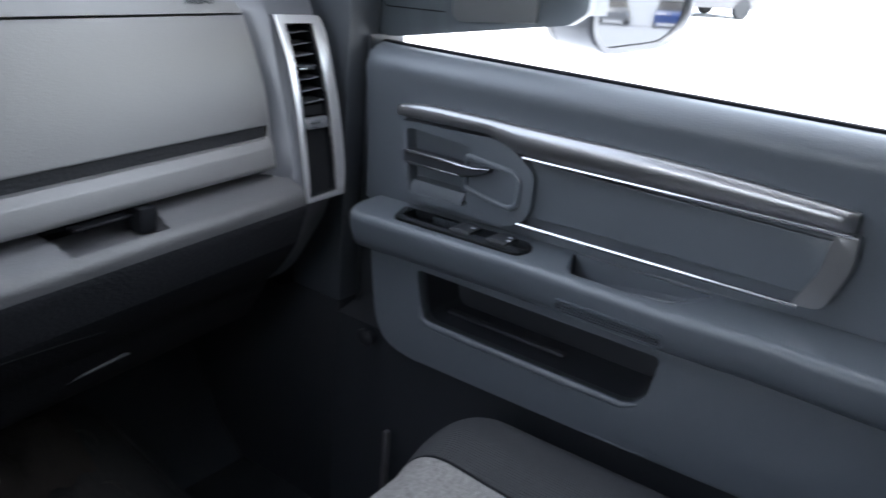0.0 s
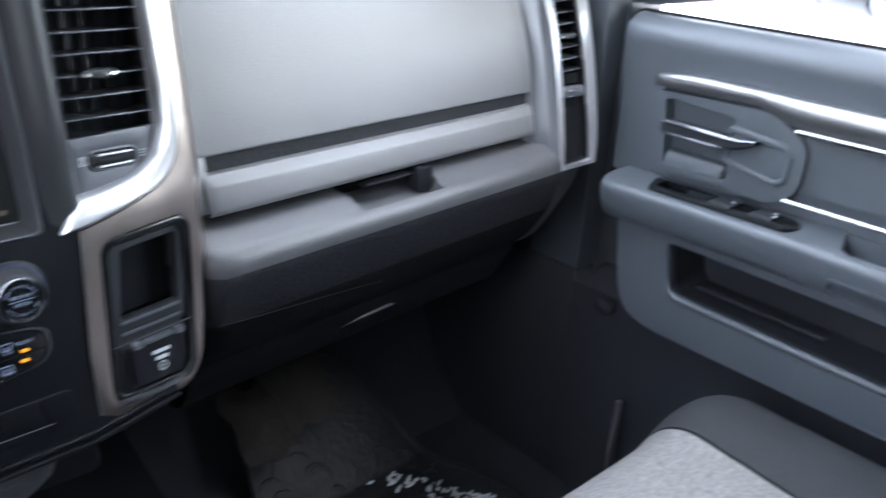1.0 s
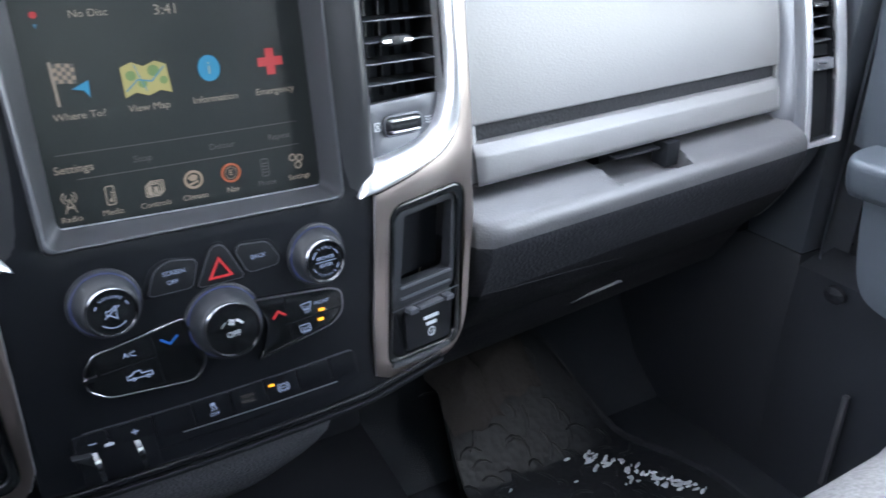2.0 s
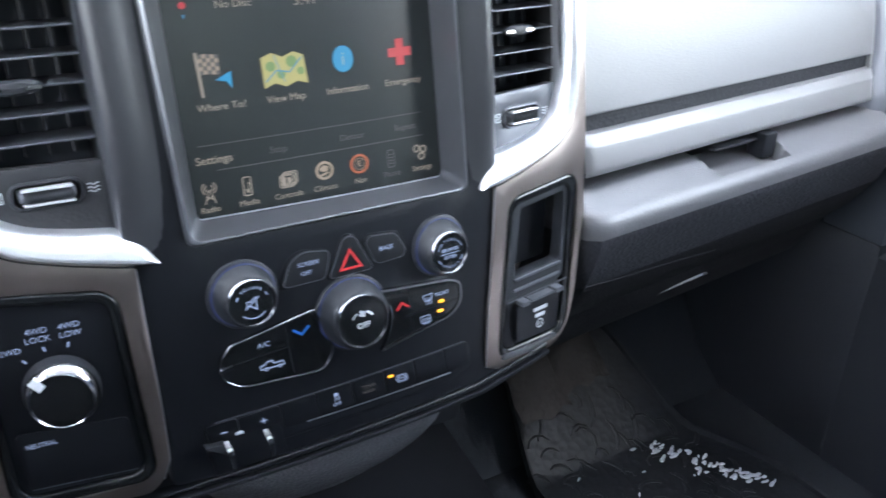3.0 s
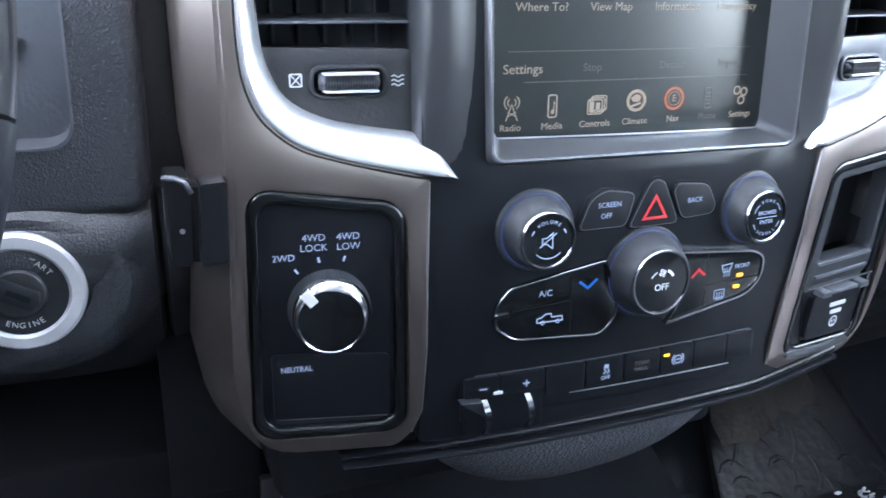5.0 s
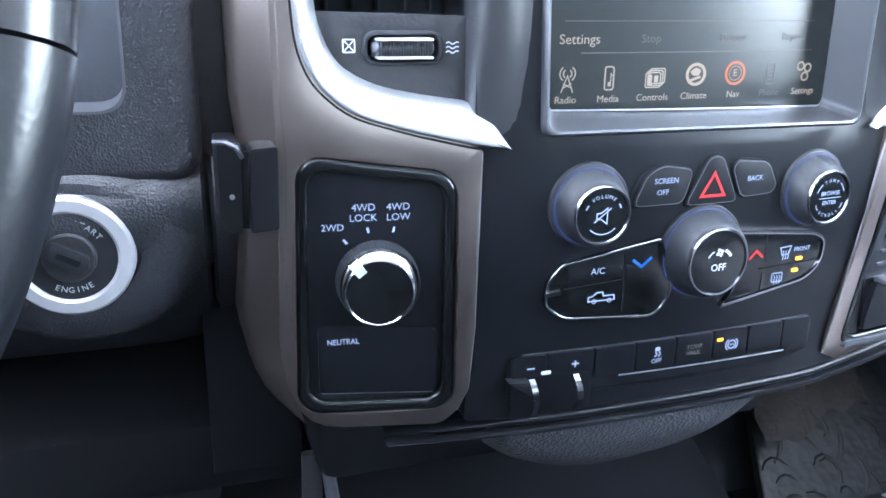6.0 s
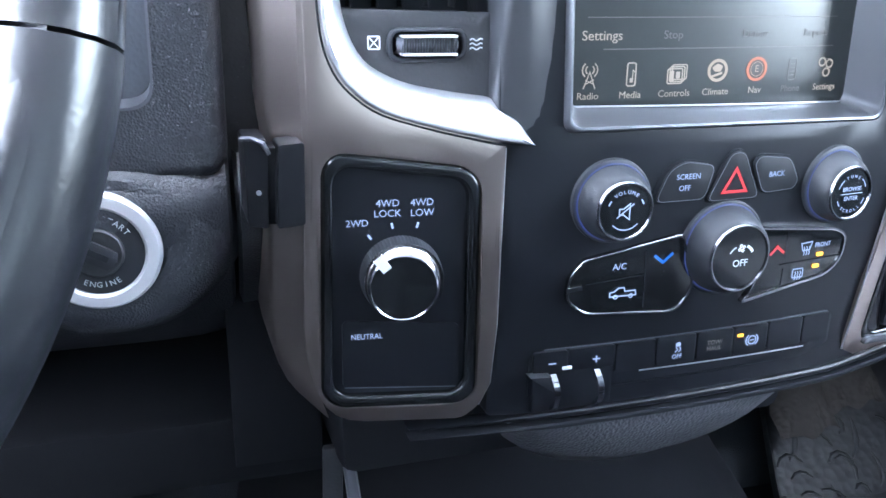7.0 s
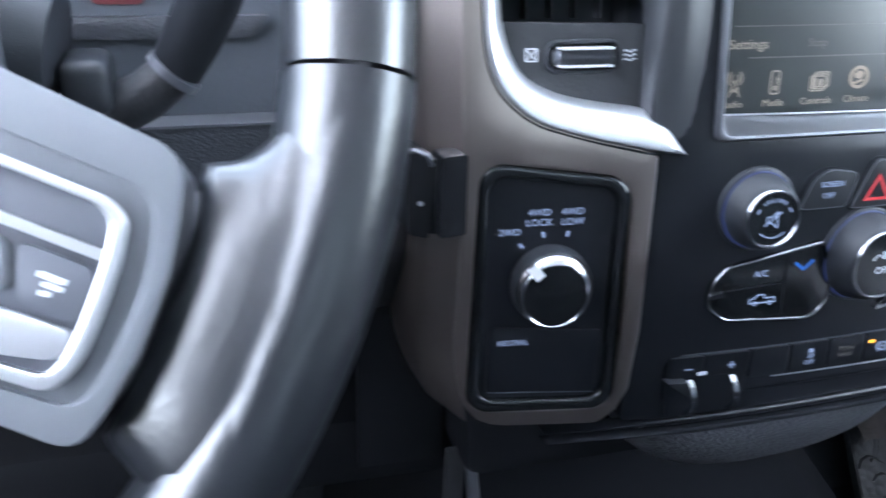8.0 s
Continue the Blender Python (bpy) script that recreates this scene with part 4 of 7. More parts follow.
part("slot_line", stroke([(-0.0424 + 0.01088 * i, -0.0808 - 0.00017 * i) for i in range(11)], 0.0008, 0.0014), M_SATIN, row, "thin grey edge", place=on_stack)
part("upper_edge", stroke([(-0.0980 + 0.01795 * i, -0.0616) for i in range(11)], 0.0007, 0.0012), M_GREYPAINT, row, place=on_stack)
zz = 0.0036
part("traction_mark", join(plate(rrect(-0.0228, -0.0198, -0.0680, -0.0656, 0.0006, 2), d0=zz, d1=zz + 0.0001, bevel=0), stroke([(-0.0225, -0.0684), (-0.0215, -0.0700), (-0.0228, -0.0712)], 0.0006, zz), stroke([(-0.0203, -0.0684), (-0.0195, -0.0700), (-0.0206, -0.0712)], 0.0006, zz),
                           words("OFF", 0.0036, -0.0215, -0.0742, zz)), M_PRINT, row, place=on_stack)
part("tow_lettering", join(words("TOW/", 0.0036, 0.0020, -0.0688, zz), words("HAUL", 0.0036, 0.0018, -0.0726, zz)), M_UI_DIM, row, "unlit printed words", place=on_stack)
part("brake_mark", join(stroke(circle(0.0268, -0.0710, 0.0026, 14), 0.0007, zz, closed=True), stroke(arc(0.0268, -0.0710, 0.0040, 130, 230, 5), 0.0007, zz), stroke(arc(0.0268, -0.0710, 0.0040, -50, 50, 5), 0.0007, zz), stroke([(0.0255, -0.071), (0.0281, -0.071)], 0.0006, zz)), M_PRINT, row, place=on_stack)
part("lamp", plate(rrect(0.0172, 0.0212, -0.0684, -0.0664, 0.0005), d0=0.002, d1=0.0030, bevel=0.0002), M_AMBER, row, "lit amber lamp", place=on_stack)
part("lamp", plate(rrect(-0.0072, -0.0048, -0.0684, -0.0668, 0.0004), d0=0.002, d1=0.0029, bevel=0.0002), M_KNOB, row, "unlit lamp", place=on_stack)

# trailer brake control set into the row
trailer = thing("trailer_brake_control", on_stack(-0.08, -0.09, 0), "trailer brake control with two chrome squeeze levers", "brake control")
part("bay", plate(rrect(-0.1040, -0.0590, -0.0985, -0.0745, 0.002), d0=0.001, d1=0.0018, bevel=0.0004), M_PANEL, trailer, place=on_stack)
for a, text in ((-0.1045, "-"), (-0.0850, "+")):
    key = part("key", plate(rrect(a, a + (0.0190 if text == "-" else 0.0262), -0.0745, -0.0622, 0.0015), d0=0.001, d1=0.0030, bevel=0.0008), M_PANEL, trailer, place=on_stack)
    cx = -0.0948 if text == "-" else -0.0702
    part("sign", join(stroke([(cx - 0.0018, -0.0685), (cx + 0.0018, -0.0685)], 0.0008, 0.0044), *([stroke([(cx, -0.0702), (cx, -0.0668)], 0.0008, 0.0044)] if text == "+" else [])), M_PRINT, key, place=on_stack)
part("white_mark", plate(rrect(-0.0885, -0.0832, -0.0735, -0.0714, 0.0006), d0=0.001, d1=0.0034, bevel=0.0003), M_WHITE, trailer, place=on_stack)
for a in (-0.0955, -0.0712):
    part("lever", loft([[(a + 0.0016 * sx + 0.002 * t, -0.0745 - 0.0215 * t + 0.0015 * sy, 0.003 + 0.010 * math.sin(math.pi * (0.15 + 0.8 * t)))
                         for sx, sy in ((-1, -1), (1, -1), (1, 1), (-1, 1))] for t in [i / 8 for i in range(9)]], closed=True, cap=True), M_CHROME, trailer, "curved chrome lever", place=on_stack)
part("lever_wing", plate(fillet([(-0.1085, -0.0735), (-0.0960, -0.0742), (-0.0945, -0.0840)], 0.001), d0=0.002, d1=0.009, bevel=0.001), M_KNOB, trailer, place=on_stack)

# ---- touchscreen ----
screen = thing("touchscreen", on_stack(0, 0.06, 0), "lit touchscreen with a navigation menu in a satin frame", "screen")
def screen_loop(grow, d, deep=0.0):
    """One loop of the sloping reveal: deep 0 at the face, 1 at the glass."""
    front = ((-0.0918, 0.0532), (0.0968, 0.0505), (0.0958, 0.212), (-0.0970, 0.212))
    back = ((-0.0800, 0.0602), (0.0920, 0.0562), (0.0905, 0.206), (-0.0812, 0.206))
    pts = [(f[0] + (b[0] - f[0]) * deep + grow * sx, f[1] + (b[1] - f[1]) * deep + grow * sy) for f, b, sx, sy in zip(front, back, (-1, 1, 1, -1), (-1, -1, 1, 1))]
    return [(x, y, d) for x, y in fillet(pts, [0.006, 0.006, 0.01, 0.01], 5)]


rows = [screen_loop(0.0022, -0.001), screen_loop(0.0020, 0.0012), screen_loop(0.0013, 0.0028), screen_loop(0.0003, 0.0034), screen_loop(-0.0006, 0.0028, 0.03), screen_loop(-0.0002, -0.002, 0.2), screen_loop(0, -0.012, 0.6), screen_loop(0, -0.0225, 1.0)]
rows = [r + [r[0]] for r in rows]
part("frame", loft(rows), M_FRAME, screen, "satin grey sloping frame", place=on_stack, sharp=50)
part("glass", plate(rrect(-0.083, 0.096, 0.054, 0.21, 0.003), d0=-0.025, d1=-0.0215, bevel=0.0, fine=0.03), M_SCREEN, screen, "dark glossy display glass", place=on_stack)
part("bright_edge", stroke([(-0.0785 + 0.0168 * i, 0.0604 - 0.00040 * i) for i in range(11)], 0.0009, -0.0208), M_SATIN, screen, "thin bright line under the display", place=on_stack)
q = -0.0033
on_screen = lambda u, v, d: on_stack(u * 1.048 + 0.0094, 0.0763 + (v - 0.08) * 0.995, d - 0.0180)
icon_at = lambda name, bm, m, cu, cv: part(name, bm, m, screen, place=lambda u, v, d: on_screen(cu + (u - cu) * 0.86, cv + (v - cv) * 0.88, d))
ui = lambda name, bm, m, label="": part(name, bm, m, screen, label, place=lambda u, v, d: on_stack(u * 1.048 + 0.0094, 0.0763 + (v - 0.08) * 0.995, d - 0.0180))
ui("menu_line", stroke([(-0.0790 + 0.0145 * i, 0.1075 - 0.00007 * i) for i in range(11)], 0.0005, q), M_UI_DIM)
ui("menu_line", stroke([(-0.0700 + 0.0136 * i, 0.0920 - 0.00008 * i) for i in range(11)], 0.0006, q), M_UI_DIM)
ui("caption", words("Settings", 0.0068, -0.0710, 0.0985, q), M_UI)
ui("caption", words("Stop", 0.0059, -0.0330, 0.0985, q), M_UI_DIM)
ui("caption", words("Detour", 0.0055, 0.0150, 0.0985, q), M_UI_DIM)
ui("caption", words("Repeat", 0.0055, 0.0530, 0.0985, q), M_UI_DIM)
ui("caption", words("No Disc", 0.0061, -0.0480, 0.1860, q), M_UI)
ui("caption", words("3:41", 0.0085, -0.0060, 0.1850, q), M_UI)
for x, text, bright in ((-0.0770, "Radio", 1), (-0.0545, "Media", 1), (-0.0300, "Controls", 1), (-0.0060, "Climate", 1), (0.0180, "Nav", 1), (0.0410, "Phone", 0), (0.0640, "Settings", 1)):
    ui("caption", words(text, 0.0050, x, 0.0688, q), M_UI if bright else M_UI_DIM)
for x, text in ((-0.0620, "Where To?"), (-0.0240, "View Map"), (0.0155, "Information"), (0.0545, "Emergency")):
    ui("caption", words(text, 0.0060, x, 0.1290, q), M_UI)
ui("radio_icon", join(stroke([(-0.0795, 0.0728), (-0.0765, 0.0810), (-0.0735, 0.0728)], 0.0006, q), stroke([(-0.0785, 0.0750), (-0.0745, 0.0770)], 0.0005, q), stroke([(-0.0745, 0.0750), (-0.0785, 0.0770)], 0.0005, q),
                      *[stroke(arc(-0.0765, 0.0820, r, a, b, 4), 0.0006, q) for r in (0.0022, 0.0040) for a, b in ((-50, 50), (130, 230))]), M_UI)
ui("media_icon", join(stroke(rrect(-0.0568, -0.0522, 0.0735, 0.0850, 0.001, 2), 0.0007, q, closed=True), plate(rrect(-0.0552, -0.0535, 0.0752, 0.0775, 0.0004, 1), d0=q, d1=q + .0001, bevel=0), stroke([(-0.0537, 0.076), (-0.0537, 0.0815), (-0.0528, 0.0805)], 0.0005, q)), M_UI)
ui("controls_icon", join(*[stroke(rrect(-0.0345 + 0.0012 * k, -0.0262 + 0.0012 * k, 0.0740 + 0.0010 * k, 0.0815 + 0.0010 * k, 0.0006, 1), 0.0006, q, closed=True) for k in range(3)],
                         plate(rrect(-0.0335, -0.0310, 0.0752, 0.0805, 0.0003, 1), d0=q, d1=q + .0001, bevel=0), plate(rrect(-0.0298, -0.0275, 0.0765, 0.0800, 0.0003, 1), d0=q, d1=q + .0001, bevel=0)), M_UI)
ui("climate_icon", plate(circle(-0.0058, 0.0800, 0.0060, 24), [circle(-0.0058, 0.0800, 0.0044, 18)], d0=q, d1=q + .0001, bevel=0), M_UI_CREAM)
ui("climate_figure", join(plate(fillet([(-0.0094, 0.0815), (-0.0075, 0.0793), (-0.0040, 0.0793), (-0.0028, 0.0822), (-0.0060, 0.0836)], 0.001), d0=q, d1=q + .0001, bevel=0), stroke([(-0.0085, 0.0770), (-0.0035, 0.0785)], 0.0012, q)), M_UI_CREAM)
ui("nav_icon", plate(circle(0.0180, 0.0800, 0.0064, 24), [circle(0.0180, 0.0800, 0.0050, 20)], d0=q, d1=q + .0001, bevel=0), M_UI_ORG)
ui("nav_heading", join(words("E", 0.0052, 0.0180, 0.0800, q), stroke(circle(0.0180, 0.0800, 0.0038, 16), 0.0003, q, closed=True)), M_UI_CREAM)
ui("phone_icon", join(stroke(rrect(0.0385, 0.0432, 0.0735, 0.0850, 0.001, 2), 0.0006, q, closed=True), *[stroke([(0.0395, 0.076 + 0.002 * k), (0.0422, 0.076 + 0.002 * k)], 0.0006, q) for k in range(4)]), M_UI_DIM)
ui("gear_icon", join(*[stroke(circle(x, y, 0.0022, 10), 0.0009, q, closed=True) for x, y in ((0.0605, 0.0825), (0.0655, 0.0815), (0.0640, 0.0768))]), M_UI)
# route icons
pole = stroke([(-0.0730, 0.1345), (-0.0742, 0.1620)], 0.0018, q)
icon_at("flag_pole", pole, M_UI, -0.0630, 0.1470)
light, dark = [], []
for i in range(5):
    for j in range(5):
        cell = plate([(-0.0730 + 0.0026 * i, 0.1610 - 0.0026 * j + 0.0005 * math.sin(i)), (-0.0704 + 0.0026 * i, 0.1610 - 0.0026 * j + 0.0005 * math.sin(i + 1)), (-0.0704 + 0.0026 * i, 0.1584 - 0.0026 * j + 0.0005 * math.sin(i + 1)), (-0.0730 + 0.0026 * i, 0.1584 - 0.0026 * j + 0.0005 * math.sin(i))][::-1], d0=q, d1=q + .0001, bevel=0)
        (light if (i + j) % 2 else dark).append(cell)
tagged(icon_at("flag_squares", join(*light), M_UI_CREAM, -0.0630, 0.1470), kind="stuff")
tagged(icon_at("flag_dark_squares", join(*dark), M_UI_DIM, -0.0630, 0.1470), kind="stuff")
icon_at("heading_arrow", plate([(-0.0640, 0.1440), (-0.0530, 0.1490), (-0.0535, 0.1375), (-0.0565, 0.1425)], d0=q, d1=q + .0001, bevel=0), M_UI_BLUE, -0.0630, 0.1470)
icon_at("map_sheet", plate([(-0.0385, 0.1345), (-0.0310, 0.1375), (-0.0230, 0.1345), (-0.0150, 0.1375), (-0.0075, 0.1350), (-0.0090, 0.1545), (-0.0160, 0.1575), (-0.0240, 0.1545), (-0.0315, 0.1580), (-0.0390, 0.1550)], d0=q, d1=q + .0001, bevel=0), M_UI_YEL, -0.0235, 0.1450)
icon_at("map_fields", join(*[plate(circle(x, y, r, 9), d0=q + .0001, d1=q + .0002, bevel=0) for x, y, r in ((-0.033, 0.149, 0.0035), (-0.026, 0.143, 0.003), (-0.018, 0.151, 0.004), (-0.012, 0.144, 0.0028))]), M_UI_GRN, -0.0235, 0.1450)
icon_at("map_roads", join(stroke([(-0.037, 0.139), (-0.029, 0.146), (-0.020, 0.144), (-0.011, 0.153)], 0.0009, q + .0002), stroke([(-0.030, 0.156), (-0.024, 0.138)], 0.0006, q + .0002)), M_UI_BLUE, -0.0235, 0.1450)
icon_at("information_disc", plate(circle(0.0140, 0.1480, 0.0078, 28, 0.0092), d0=q, d1=q + .0001, bevel=0), M_UI_BLUE, 0.0140, 0.1480)
icon_at("information_letter", words("i", 0.0135, 0.0140, 0.1478, q + .0001), M_UI_CREAM, 0.0140, 0.1480)
icon_at("emergency_cross", plate([(x * 0.0032 + 0.0535, y * 0.0032 + 0.1480) for x, y in ((-1, -3), (1, -3), (1, -1), (3, -1), (3, 1), (1, 1), (1, 3), (-1, 3), (-1, 1), (-3, 1), (-3, -1), (-1, -1))], d0=q, d1=q + .0001, bevel=0), M_UI_RED, 0.0535, 0.1480)
ui("pin_icon", plate(circle(-0.0755, 0.1870, 0.0020, 10), d0=q, d1=q + .0001, bevel=0), M_UI_RED)
ui("pin_point", plate([(-0.0765, 0.1820), (-0.0745, 0.1820), (-0.0755, 0.1795)], d0=q, d1=q + .0001, bevel=0), M_UI_BLUE)

centre_vent(False)
centre_vent(True)

# ---- four-wheel-drive selector ----
def selector_grip():
    """The knurled side of the selector knob."""
    bm = lathe([(0.0200, -0.001), (0.0198, 0.0015), (0.0194, 0.0055), (0.0189, 0.0085)], 144)
    for v in bm.verts:
        a = math.atan2(v.co.y, v.co.x)
        v.co.xy *= 1 + 0.010 * (1 if round(a * 72 / math.pi) % 2 else -1)
    return bm


drive = thing("drive_mode_selector", on_stack(-0.17, -0.02, 0), "gloss black four-wheel-drive selector with a round chrome-rimmed knob", "selector panel")
part("bezel", plate(rrect(-0.2103, -0.1340, -0.0863, 0.0408, 0.0123, 6), [rrect(-0.2045, -0.1400, -0.0795, 0.0340, 0.009, 6)], d0=-0.01, d1=0.0035, bevel=0.0022, seg=3), M_GLOSS, drive, "gloss black frame", place=on_left)
part("panel", plate(rrect(-0.2055, -0.1390, -0.0805, 0.0350, 0.008, 6), d0=-0.01, d1=-0.0012, bevel=0.0, fine=0.03), M_PANEL, drive, "black panel face", place=on_left)
part("lower_cover", plate(rrect(-0.1995, -0.1425, -0.0765, -0.0405, 0.003), d0=-0.003, d1=0.0002, bevel=0.0009), M_PANEL, drive, "blank cover below the knob", place=on_left)
part("cover_glint", stroke([(-0.1985, -0.0760), (-0.1440, -0.0768)], 0.0006, 0.0002), M_GREYPAINT, drive, place=on_left)
dk = part("selector_knob", selector_grip(), M_KNOB, drive, "round knob turned to the two-wheel mark", place=lambda x, y, d: on_stack(-0.1728 + x - 0.10 * max(0.0, d), -0.0155 + y - 0.05 * max(0.0, d), d), sharp=50)
dpl = lambda x, y, d: on_stack(-0.1740 + x - 0.25 * (d - 0.0085), -0.0156 + y - 0.30 * (d - 0.0085), d)
part("rim", lathe([(0.0186, 0.0078), (0.0183, 0.0096), (0.0176, 0.0116), (0.0165, 0.0132), (0.0157, 0.0136), (0.0153, 0.0130)], 64), M_CHROME, dk, "chrome rim", place=dpl)
part("face", lathe([(0.0156, 0.0131), (0.010, 0.0135), (0.0, 0.0136)], 48), M_GLOSS, dk, "gloss black face", place=dpl)
ca, sa = math.cos(radians(128)), math.sin(radians(128))
part("pointer", join(stroke([(0.0140 * ca, 0.0140 * sa), (0.0178 * ca, 0.0178 * sa)], 0.0046, 0.0122, 0.0018)), M_WHITE, dk, "white pointer mark", place=dpl)
pz = -0.0010
part("lettering", join(words("4WD", 0.0049, -0.1785, 0.0205, pz), words("LOCK", 0.0049, -0.1787, 0.0155, pz), words("4WD", 0.0049, -0.1622, 0.0203, pz), words("LOW", 0.0049, -0.1622, 0.0153, pz),
                       words("2WD", 0.0047, -0.1930, 0.0112, pz)), M_PRINT, drive, place=on_stack)
part("neutral_lettering", words("NEUTRAL", 0.0041, -0.1912, -0.0452, 0.0022, stretch=0.88), M_PRINT, drive, place=on_stack)
part("position_mark", join(stroke([(-0.1880, 0.0052), (-0.1868, 0.0036)], 0.0011, pz), stroke([(-0.1768, 0.0105), (-0.1764, 0.0085)], 0.0011, pz), stroke([(-0.1642, 0.0103), (-0.1648, 0.0083)], 0.0011, pz)), M_PRINT, drive, place=on_stack)

# ---- outlet panel on the other side ----
outlet = thing("outlet_panel", on_stack(0.17, -0.02, 0), "black panel with a storage slot and a covered power outlet", "outlet panel")
part("bezel", plate(rrect(0.1340, 0.2103, -0.0863, 0.0408, 0.0123, 6), [rrect(0.1395, 0.2020, -0.0800, 0.0335, 0.009, 6)], d0=-0.01, d1=0.0035, bevel=0.0022, seg=3), M_GLOSS, outlet, "gloss black frame", place=on_right)
part("slot_frame", plate(rrect(0.1385, 0.2030, -0.0400, 0.0345, 0.007, 6), [rrect(0.1495, 0.1985, -0.0245, 0.0285, 0.003)], d0=-0.012, d1=0.0, bevel=0.0016, seg=3), M_KNOB, outlet, "charcoal frame of the slot", place=on_right)
part("slot", plate(rrect(0.1485, 0.1995, -0.0255, 0.0295, 0.002), d0=-0.03, d1=-0.022, bevel=0), M_VOID, outlet, "dark open slot", place=on_right)
for dv in (-0.0262, -0.0345):
    part("slot_sill", plate(rrect(0.1490, 0.1990, dv - 0.0009, dv + 0.0009, 0.0007), d0=-0.002, d1=0.0018, bevel=0.0007), M_GREYPAINT, outlet, place=on_right)
part("parting_line", stroke([(0.1400, -0.0412), (0.2060, -0.0405)], 0.0008, 0.0030), M_GREYPAINT, outlet, "thin line between slot and outlet", place=on_right)
part("outlet_base", plate(rrect(0.1385, 0.2030, -0.0810, -0.0395, 0.007, 6), d0=-0.012, d1=-0.002, bevel=0.0008), M_BLACK, outlet, place=on_right)
cover = part("outlet_cover", plate(fillet([(0.1520, -0.0465), (0.1525, -0.0775), (0.1985, -0.0775), (0.1995, -0.0465)], 0.004)[::-1], d0=-0.004, d1=0.0030, bevel=0.0015, seg=3, fine=0.012), M_PANEL, outlet, "closed black outlet cover", place=on_right)
for a in (0.1540, 0.1905):
    part("hinge", plate(rrect(a, a + 0.008, -0.0470, -0.0435, 0.001), d0=-0.001, d1=0.0078, bevel=0.0008), M_GREYPAINT, cover, place=on_right)
part("hinge_bar", plate(rrect(0.1640, 0.1890, -0.0462, -0.0442, 0.001), d0=-0.001, d1=0.0070, bevel=0.0006), M_GREYPAINT, cover, place=on_right)
for v, w in ((-0.0560, 0.0150), (-0.0612, 0.0105)):
    part("print_bar", plate(rrect(0.1775 - w / 2, 0.1775 + w / 2, v - 0.0013, v + 0.0013, 0.0004, 1), d0=0.0030, d1=0.0036, bevel=0), M_WHITE, cover, place=on_right)
part("socket_mark", join(stroke(circle(0.1775, -0.0682, 0.0034, 16), 0.0007, 0.0035, closed=True), stroke([(0.1763, -0.0672), (0.1763, -0.0687)], 0.0007, 0.0035), stroke([(0.1787, -0.0672), (0.1787, -0.0687)], 0.0007, 0.0035), stroke([(0.1775, -0.0699), (0.1775, -0.0705)], 0.0009, 0.0035)), M_WHITE, cover, place=on_right)
part("pull_lip", plate(fillet([(0.1380, -0.0868), (0.1390, -0.0822), (0.1700, -0.0838), (0.1960, -0.0812), (0.1990, -0.0850), (0.1700, -0.0882)], 0.002)[::-1], d0=-0.004, d1=0.0052, bevel=0.0015), M_FRAME, outlet, "satin grey lower lip", place=on_right)

# ---- clip on the trim's edge ----
clip = thing("cable_clip", on_stack(-0.225, 0.03, 0.0), "black plastic phone mount clip hooked on the silver trim", "clip")
part("front_jaw", plate(fillet([(-0.2310, 0.0150), (-0.2190, 0.0165), (-0.2180, 0.0535), (-0.2290, 0.0525)], 0.0015), d0=-0.004, d1=0.0155, bevel=0.0012, seg=3), M_CLIP, clip, place=on_stack)
part("back_jaw", plate(fillet([(-0.2430, 0.0150), (-0.2340, 0.0130), (-0.2325, 0.0540), (-0.2425, 0.0540)], 0.002), d0=-0.02, d1=0.008, bevel=0.0015, seg=3), M_CLIP, clip, place=on_stack)
part("bridge", box(-0.2400, -0.2210, 0.0145, 0.0500, -0.010, 0.0065, 0.001), M_CLIP, clip, place=on_stack)
part("hook", tube([on_stack(-0.2435, 0.0540, 0.006), on_stack(-0.2390, 0.0548, 0.010), on_stack(-0.2350, 0.0530, 0.0125), on_stack(-0.2325, 0.0480, 0.0105)], 0.0012, 8), M_GREYPAINT, clip, "curved hook edge in lighter grey")
part("screw", lathe([(0.0012, 0), (0.0012, 0.0006), (0, 0.0008)], 12), M_SATIN, clip, "tiny bright screw", place=lambda x, y, d: on_stack(-0.2375 + x, 0.030 + y, 0.008 + d))

# ---- driver's side of the dashboard ----
drv = thing("driver_dash_panel", (-0.4, 0.1, 0.5), "charcoal grained driver side dash panel around the column", "dashboard panel")


def wall(u, v, d):
    """The upright panel left of the stack: u = x, v = z, d towards the seats."""
    return Vector((u, 0.035 + 0.17 * (v - 0.62) - d, v))


